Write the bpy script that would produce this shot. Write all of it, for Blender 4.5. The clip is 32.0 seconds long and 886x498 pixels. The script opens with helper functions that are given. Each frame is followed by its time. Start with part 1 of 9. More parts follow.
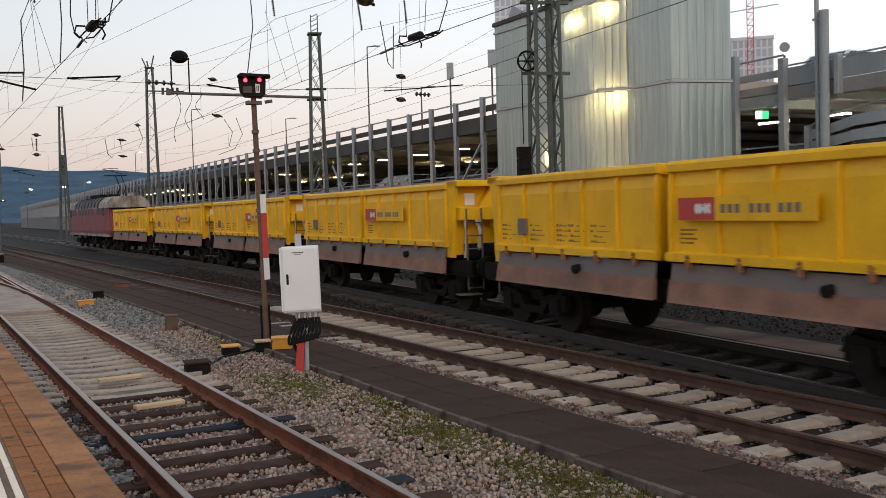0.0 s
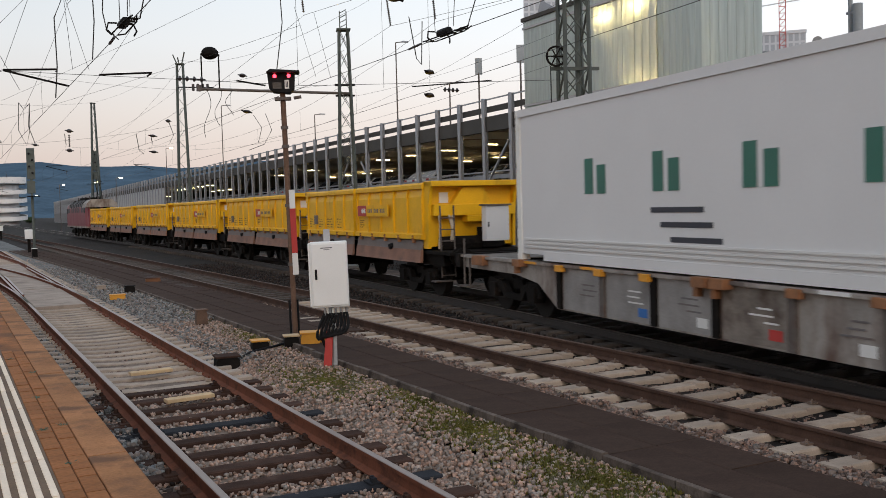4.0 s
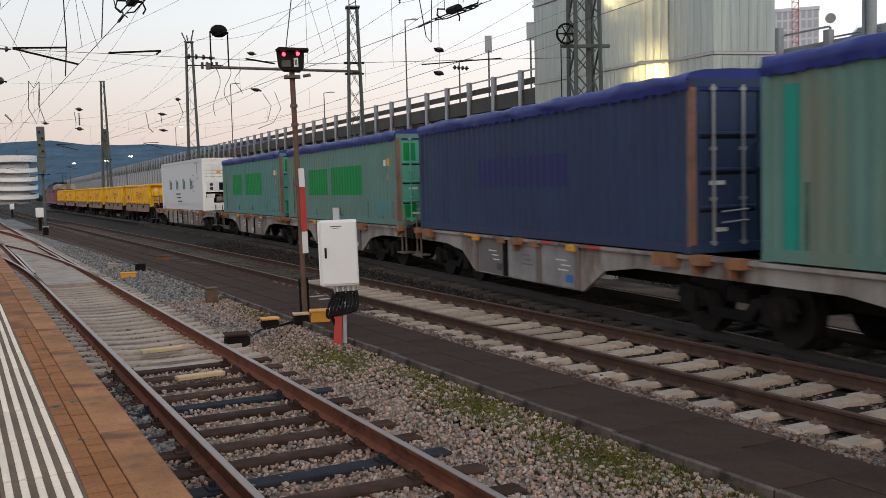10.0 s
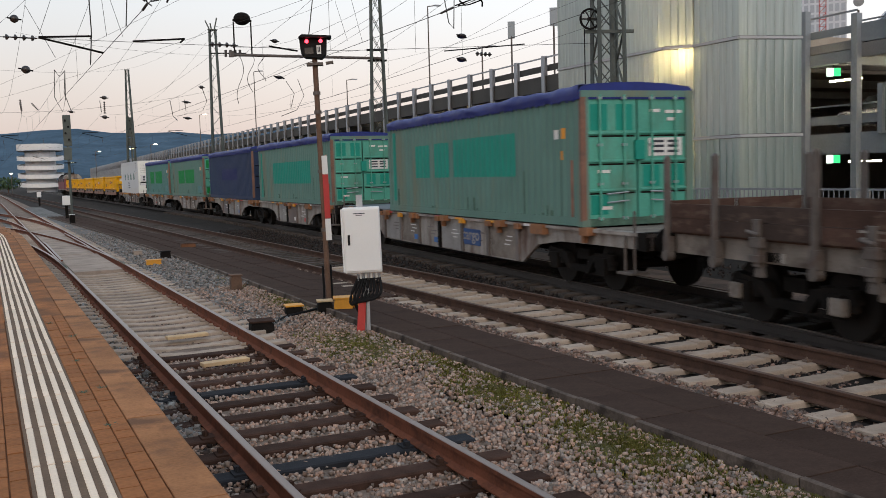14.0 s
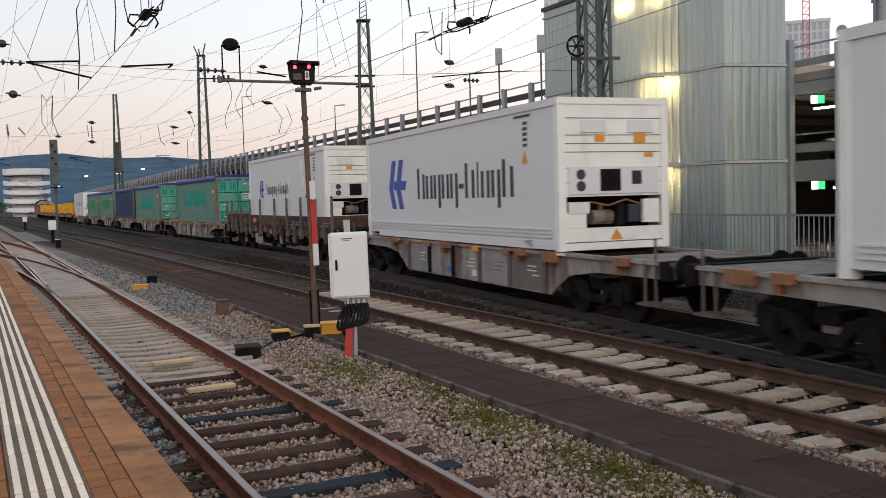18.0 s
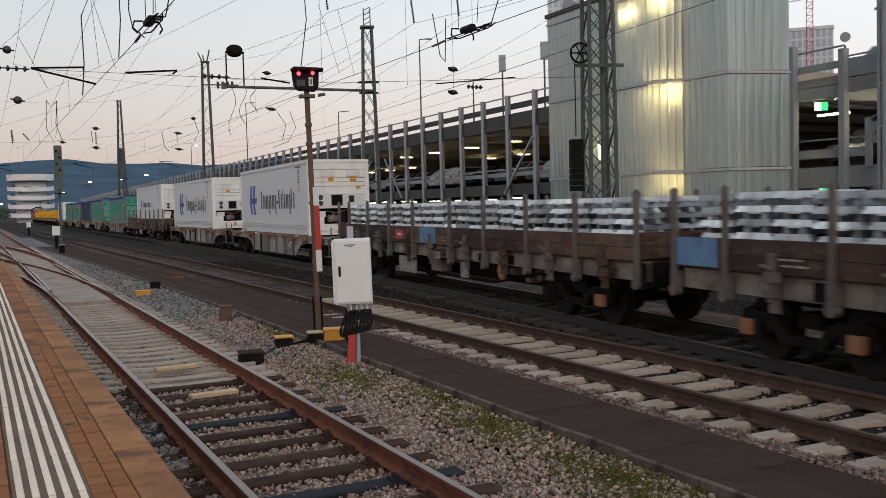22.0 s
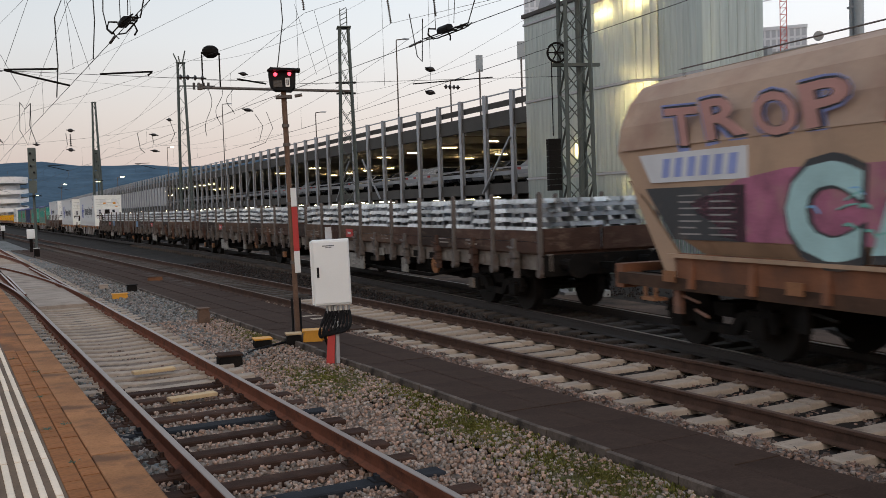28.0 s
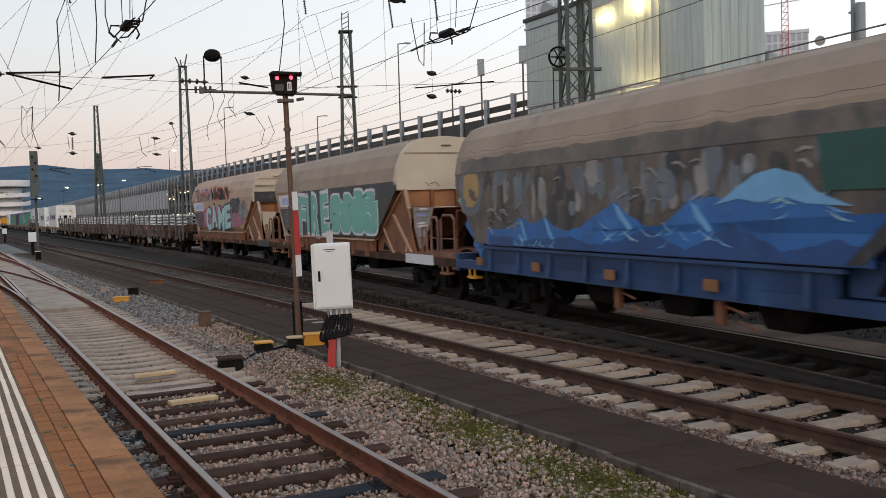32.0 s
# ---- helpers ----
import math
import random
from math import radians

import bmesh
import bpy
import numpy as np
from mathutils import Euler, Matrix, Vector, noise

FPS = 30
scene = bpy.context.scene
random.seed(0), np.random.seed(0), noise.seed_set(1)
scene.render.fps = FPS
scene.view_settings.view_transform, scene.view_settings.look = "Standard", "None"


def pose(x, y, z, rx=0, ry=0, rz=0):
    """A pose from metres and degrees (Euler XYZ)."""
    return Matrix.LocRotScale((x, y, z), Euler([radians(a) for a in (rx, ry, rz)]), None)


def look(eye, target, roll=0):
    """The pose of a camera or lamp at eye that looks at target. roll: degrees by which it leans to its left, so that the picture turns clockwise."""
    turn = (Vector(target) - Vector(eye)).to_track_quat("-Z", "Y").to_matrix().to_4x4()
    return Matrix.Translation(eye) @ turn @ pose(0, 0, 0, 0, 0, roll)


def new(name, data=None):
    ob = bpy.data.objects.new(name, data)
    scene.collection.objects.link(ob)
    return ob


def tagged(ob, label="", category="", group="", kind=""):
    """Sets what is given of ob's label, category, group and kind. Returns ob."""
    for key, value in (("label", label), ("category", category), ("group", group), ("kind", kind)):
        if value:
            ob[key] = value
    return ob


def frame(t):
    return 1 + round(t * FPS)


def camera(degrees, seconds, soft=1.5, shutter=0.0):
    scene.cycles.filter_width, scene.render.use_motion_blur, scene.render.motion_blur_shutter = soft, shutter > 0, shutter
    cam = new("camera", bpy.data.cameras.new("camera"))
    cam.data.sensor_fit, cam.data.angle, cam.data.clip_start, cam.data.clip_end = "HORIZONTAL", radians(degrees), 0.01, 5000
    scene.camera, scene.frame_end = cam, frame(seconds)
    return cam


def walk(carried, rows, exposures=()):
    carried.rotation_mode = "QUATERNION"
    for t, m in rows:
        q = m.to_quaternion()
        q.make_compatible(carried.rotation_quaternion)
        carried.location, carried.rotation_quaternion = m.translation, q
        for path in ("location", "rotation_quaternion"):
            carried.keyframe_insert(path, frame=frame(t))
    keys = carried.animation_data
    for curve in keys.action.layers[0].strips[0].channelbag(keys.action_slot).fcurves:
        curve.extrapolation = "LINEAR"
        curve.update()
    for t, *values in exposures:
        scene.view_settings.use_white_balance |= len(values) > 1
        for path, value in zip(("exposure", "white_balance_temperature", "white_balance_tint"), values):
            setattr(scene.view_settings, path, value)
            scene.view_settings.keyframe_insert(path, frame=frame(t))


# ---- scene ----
# ---- camera: it stands on the platform and only turns ----
EYE = Vector((0.0, 0.0, 2.245))


def aim(yaw, pitch, roll):
    """Camera pose at EYE; yaw to the left of +y, pitch upwards, degrees."""
    a, b = radians(yaw), radians(pitch)
    way = Vector((-math.sin(a) * math.cos(b), math.cos(a) * math.cos(b), math.sin(b)))
    return look(EYE, EYE + way, roll)


cam = camera(50.0, 32.0, soft=0.65, shutter=0.32)
walk(cam, [(t, aim(a, b, c)) for t, a, b, c in (
        (0, -31.14, -2.38, -1.60), (0.5, -30.85, -2.47, -1.54), (1, -30.60, -2.51, -1.63), (1.5, -30.36, -2.39, -1.61), (2, -30.12, -2.45, -1.60),
        (2.5, -29.96, -2.44, -1.56), (3, -29.85, -2.41, -1.54), (3.5, -29.65, -2.50, -1.55), (5.5, -29.06, -2.73, -1.47), (6, -29.03, -2.77, -1.55),
        (6.5, -28.88, -2.80, -1.49), (7, -28.86, -2.92, -1.46), (7.5, -28.98, -3.12, -1.53), (8, -29.15, -3.23, -1.47), (8.5, -28.90, -3.36, -1.58),
        (9, -28.72, -3.50, -1.62), (9.5, -28.81, -3.68, -1.57), (10, -28.84, -3.87, -1.51), (10.5, -28.68, -4.05, -1.61), (11, -28.39, -4.18, -1.57),
        (11.5, -28.24, -4.37, -1.56), (12, -28.04, -4.55, -1.72), (12.5, -27.89, -4.65, -1.71), (13, -27.72, -4.61, -1.63), (13.5, -27.53, -4.70, -1.64),
        (14, -27.43, -4.62, -1.69), (14.5, -27.62, -4.41, -1.69), (15, -27.85, -3.91, -1.67), (15.5, -28.05, -3.32, -1.56), (17.5, -28.36, -3.03, -1.60),
        (18, -28.22, -3.12, -1.58), (18.5, -27.99, -3.07, -1.56), (19, -27.92, -2.98, -1.48), (19.5, -28.14, -2.94, -1.48), (20, -28.33, -2.85, -1.48),
        (20.5, -28.28, -2.79, -1.51), (21, -28.13, -2.84, -1.42), (21.5, -28.00, -2.80, -1.50), (22, -28.04, -2.73, -1.47), (22.5, -28.02, -2.64, -1.43),
        (23, -28.00, -2.55, -1.45), (23.5, -27.79, -2.01, -1.78), (24, -27.19, -1.73, -1.93), (24.5, -26.91, -1.97, -2.00), (25, -27.00, -2.21, -1.99),
        (25.5, -27.32, -2.31, -1.98), (27.5, -29.06, -2.67, -1.92), (28, -29.33, -2.76, -1.87), (28.5, -29.50, -2.76, -1.79), (29, -29.67, -2.69, -1.81),
        (29.5, -29.61, -2.67, -1.79), (30, -29.59, -2.73, -1.84), (30.5, -29.34, -2.74, -1.81), (31, -29.18, -2.77, -1.73), (31.5, -29.20, -2.67, -1.82),
        (32, -29.26, -2.52, -1.76))],
     exposures=((0, 0.10), (3, 0.12), (6, 0.05), (8, 0.02), (9, 0.10), (10, 0.16), (12, 0.18), (13, 0.15), (15, 0.16), (18, 0.22), (19, 0.08), (20, -0.02), (23, -0.08), (25, -0.10), (28, -0.01), (28.5, 0.06), (30, 0.09), (32, 0.12)))

# ---- dusk sky and light ----
world = bpy.data.worlds.new("dusk_sky")
scene.world = world
world.use_nodes = True
wn, wl = world.node_tree.nodes, world.node_tree.links
wn.clear()
w_out = wn.new("ShaderNodeOutputWorld")
w_add = wn.new("ShaderNodeAddShader")
w_sky = wn.new("ShaderNodeTexSky")
w_sky.sky_type = "NISHITA"
w_sky.sun_disc = False
w_sky.sun_elevation, w_sky.sun_rotation = radians(2.0), radians(215)
w_bg1 = wn.new("ShaderNodeBackground")
w_bg1.inputs["Strength"].default_value = 0.05
w_tc = wn.new("ShaderNodeTexCoord")
w_sep = wn.new("ShaderNodeSeparateXYZ")
w_ramp = wn.new("ShaderNodeValToRGB")
w_bg2 = wn.new("ShaderNodeBackground")
w_bg2.inputs["Strength"].default_value = 1.0
SKY = [(0.0, (0.54, 0.44, 0.46)), (0.04, (0.58, 0.50, 0.505)), (0.10, (0.65, 0.60, 0.61)), (0.17, (0.68, 0.69, 0.73)),
       (0.30, (0.62, 0.70, 0.78)), (0.6, (0.50, 0.58, 0.70)), (1.0, (0.38, 0.48, 0.62))]
while len(w_ramp.color_ramp.elements) < len(SKY):
    w_ramp.color_ramp.elements.new(0.5)
for el, (pos, col) in zip(w_ramp.color_ramp.elements, SKY):
    el.position, el.color = pos, (*col, 1)
wl.new(w_tc.outputs["Generated"], w_sep.inputs[0])
wl.new(w_sep.outputs["Z"], w_ramp.inputs[0])
# the sky brightens towards the sunset side
w_dot = wn.new("ShaderNodeVectorMath")
w_dot.operation = "DOT_PRODUCT"
w_dot.inputs[1].default_value = (0.92, -0.10, 0.0)
w_mr = wn.new("ShaderNodeMapRange")
w_mr.inputs["From Min"].default_value, w_mr.inputs["From Max"].default_value = 0.0, 0.85
w_mr.inputs["To Min"].default_value, w_mr.inputs["To Max"].default_value = 0.98, 1.36
wl.new(w_tc.outputs["Generated"], w_dot.inputs[0])
wl.new(w_dot.outputs["Value"], w_mr.inputs["Value"])
wl.new(w_mr.outputs[0], w_bg2.inputs["Strength"])
wl.new(w_ramp.outputs[0], w_bg2.inputs[0])
wl.new(w_sky.outputs[0], w_bg1.inputs[0])
wl.new(w_bg1.outputs[0], w_add.inputs[0])
wl.new(w_bg2.outputs[0], w_add.inputs[1])
wl.new(w_add.outputs[0], w_out.inputs[0])

sun = new("sun", bpy.data.lights.new("sun", "SUN"))
sun.data.energy, sun.data.angle, sun.data.color = 0.9, radians(40), (1.0, 0.86, 0.72)
sun.matrix_world = look((0, 0, 60), (16, 46, 34))


# ---- materials ----
def mat(name, col, rough=0.7, metal=0.0, var=0.25, scale=3.0, fine=40.0, bump=0.15, stain=None, amount=0.4, streak=0.0,
        rnd=0.0, spec=None):
    """Principled material with a coarse tone, a fine grain, stains of another colour and grain relief, in object metres."""
    m = bpy.data.materials.new(name)
    m.use_nodes = True
    ns, ls = m.node_tree.nodes, m.node_tree.links
    p = ns["Principled BSDF"]
    p.inputs["Metallic"].default_value = metal
    tc = ns.new("ShaderNodeTexCoord")
    n1, n2 = ns.new("ShaderNodeTexNoise"), ns.new("ShaderNodeTexNoise")
    for n, s in ((n1, scale), (n2, fine)):
        n.inputs["Scale"].default_value = s
        n.inputs["Detail"].default_value = 5.0
        ls.new(tc.outputs["Object"], n.inputs["Vector"])
    add = ns.new("ShaderNodeMath")
    add.operation = "MULTIPLY_ADD"
    add.inputs[1].default_value = 0.5
    ls.new(n2.outputs["Fac"], add.inputs[0])
    ls.new(n1.outputs["Fac"], add.inputs[2])
    hsv = ns.new("ShaderNodeHueSaturation")
    hsv.inputs["Color"].default_value = (*col, 1)
    mr = ns.new("ShaderNodeMapRange")
    mr.inputs["From Min"].default_value, mr.inputs["From Max"].default_value = 0.45, 1.05
    mr.inputs["To Min"].default_value, mr.inputs["To Max"].default_value = 1 - var, 1 + var
    ls.new(add.outputs[0], mr.inputs["Value"])
    val = mr.outputs[0]
    if rnd:
        oi = ns.new("ShaderNodeObjectInfo")
        rm = ns.new("ShaderNodeMapRange")
        rm.inputs["To Min"].default_value, rm.inputs["To Max"].default_value = 1 - rnd, 1 + rnd
        ls.new(oi.outputs["Random"], rm.inputs["Value"])
        mul = ns.new("ShaderNodeMath")
        mul.operation = "MULTIPLY"
        ls.new(val, mul.inputs[0])
        ls.new(rm.outputs[0], mul.inputs[1])
        val = mul.outputs[0]
    ls.new(val, hsv.inputs["Value"])
    out = hsv.outputs[0]
    if stain:
        n3 = ns.new("ShaderNodeTexNoise")
        n3.inputs["Scale"].default_value = scale * 0.8
        n3.inputs["Detail"].default_value = 8.0
        n3.inputs["Roughness"].default_value = 0.65
        if streak:
            mp = ns.new("ShaderNodeMapping")
            mp.inputs["Scale"].default_value = (1, 1, 1 / streak)
            mp.inputs["Location"].default_value = (7, 3, 1)
            ls.new(tc.outputs["Object"], mp.inputs[0])
            ls.new(mp.outputs[0], n3.inputs["Vector"])
        else:
            ls.new(tc.outputs["Object"], n3.inputs["Vector"])
        sr = ns.new("ShaderNodeMapRange")
        sr.inputs["From Min"].default_value = 0.72 - amount * 0.5
        sr.inputs["From Max"].default_value = 0.86 - amount * 0.4
        ls.new(n3.outputs["Fac"], sr.inputs["Value"])
        mix = ns.new("ShaderNodeMix")
        mix.data_type = "RGBA"
        mix.inputs["B"].default_value = (*stain, 1)
        mix.inputs[7].default_value = (*stain, 1)
        ls.new(sr.outputs[0], mix.inputs[0])
        ls.new(out, mix.inputs[6])
        out = mix.outputs[2]
    ls.new(out, p.inputs["Base Color"])
    rr = ns.new("ShaderNodeMapRange")
    rr.inputs["To Min"].default_value, rr.inputs["To Max"].default_value = max(0.02, rough - 0.12), min(1, rough + 0.12)
    ls.new(n1.outputs["Fac"], rr.inputs["Value"])
    ls.new(rr.outputs[0], p.inputs["Roughness"])
    if spec is None and rough >= 0.8:
        spec = 0.15
    if spec is not None:
        p.inputs["Specular IOR Level"].default_value = spec
    if bump:
        bp = ns.new("ShaderNodeBump")
        bp.inputs["Strength"].default_value = bump
        bp.inputs["Distance"].default_value = 0.02
        ls.new(add.outputs[0], bp.inputs["Height"])
        ls.new(bp.outputs[0], p.inputs["Normal"])
    return m


def glow(name, col, strength):
    m = bpy.data.materials.new(name)
    m.use_nodes = True
    p = m.node_tree.nodes["Principled BSDF"]
    p.inputs["Base Color"].default_value = (*col, 1)
    p.inputs["Emission Color"].default_value = (*col, 1)
    p.inputs["Emission Strength"].default_value = strength
    return m


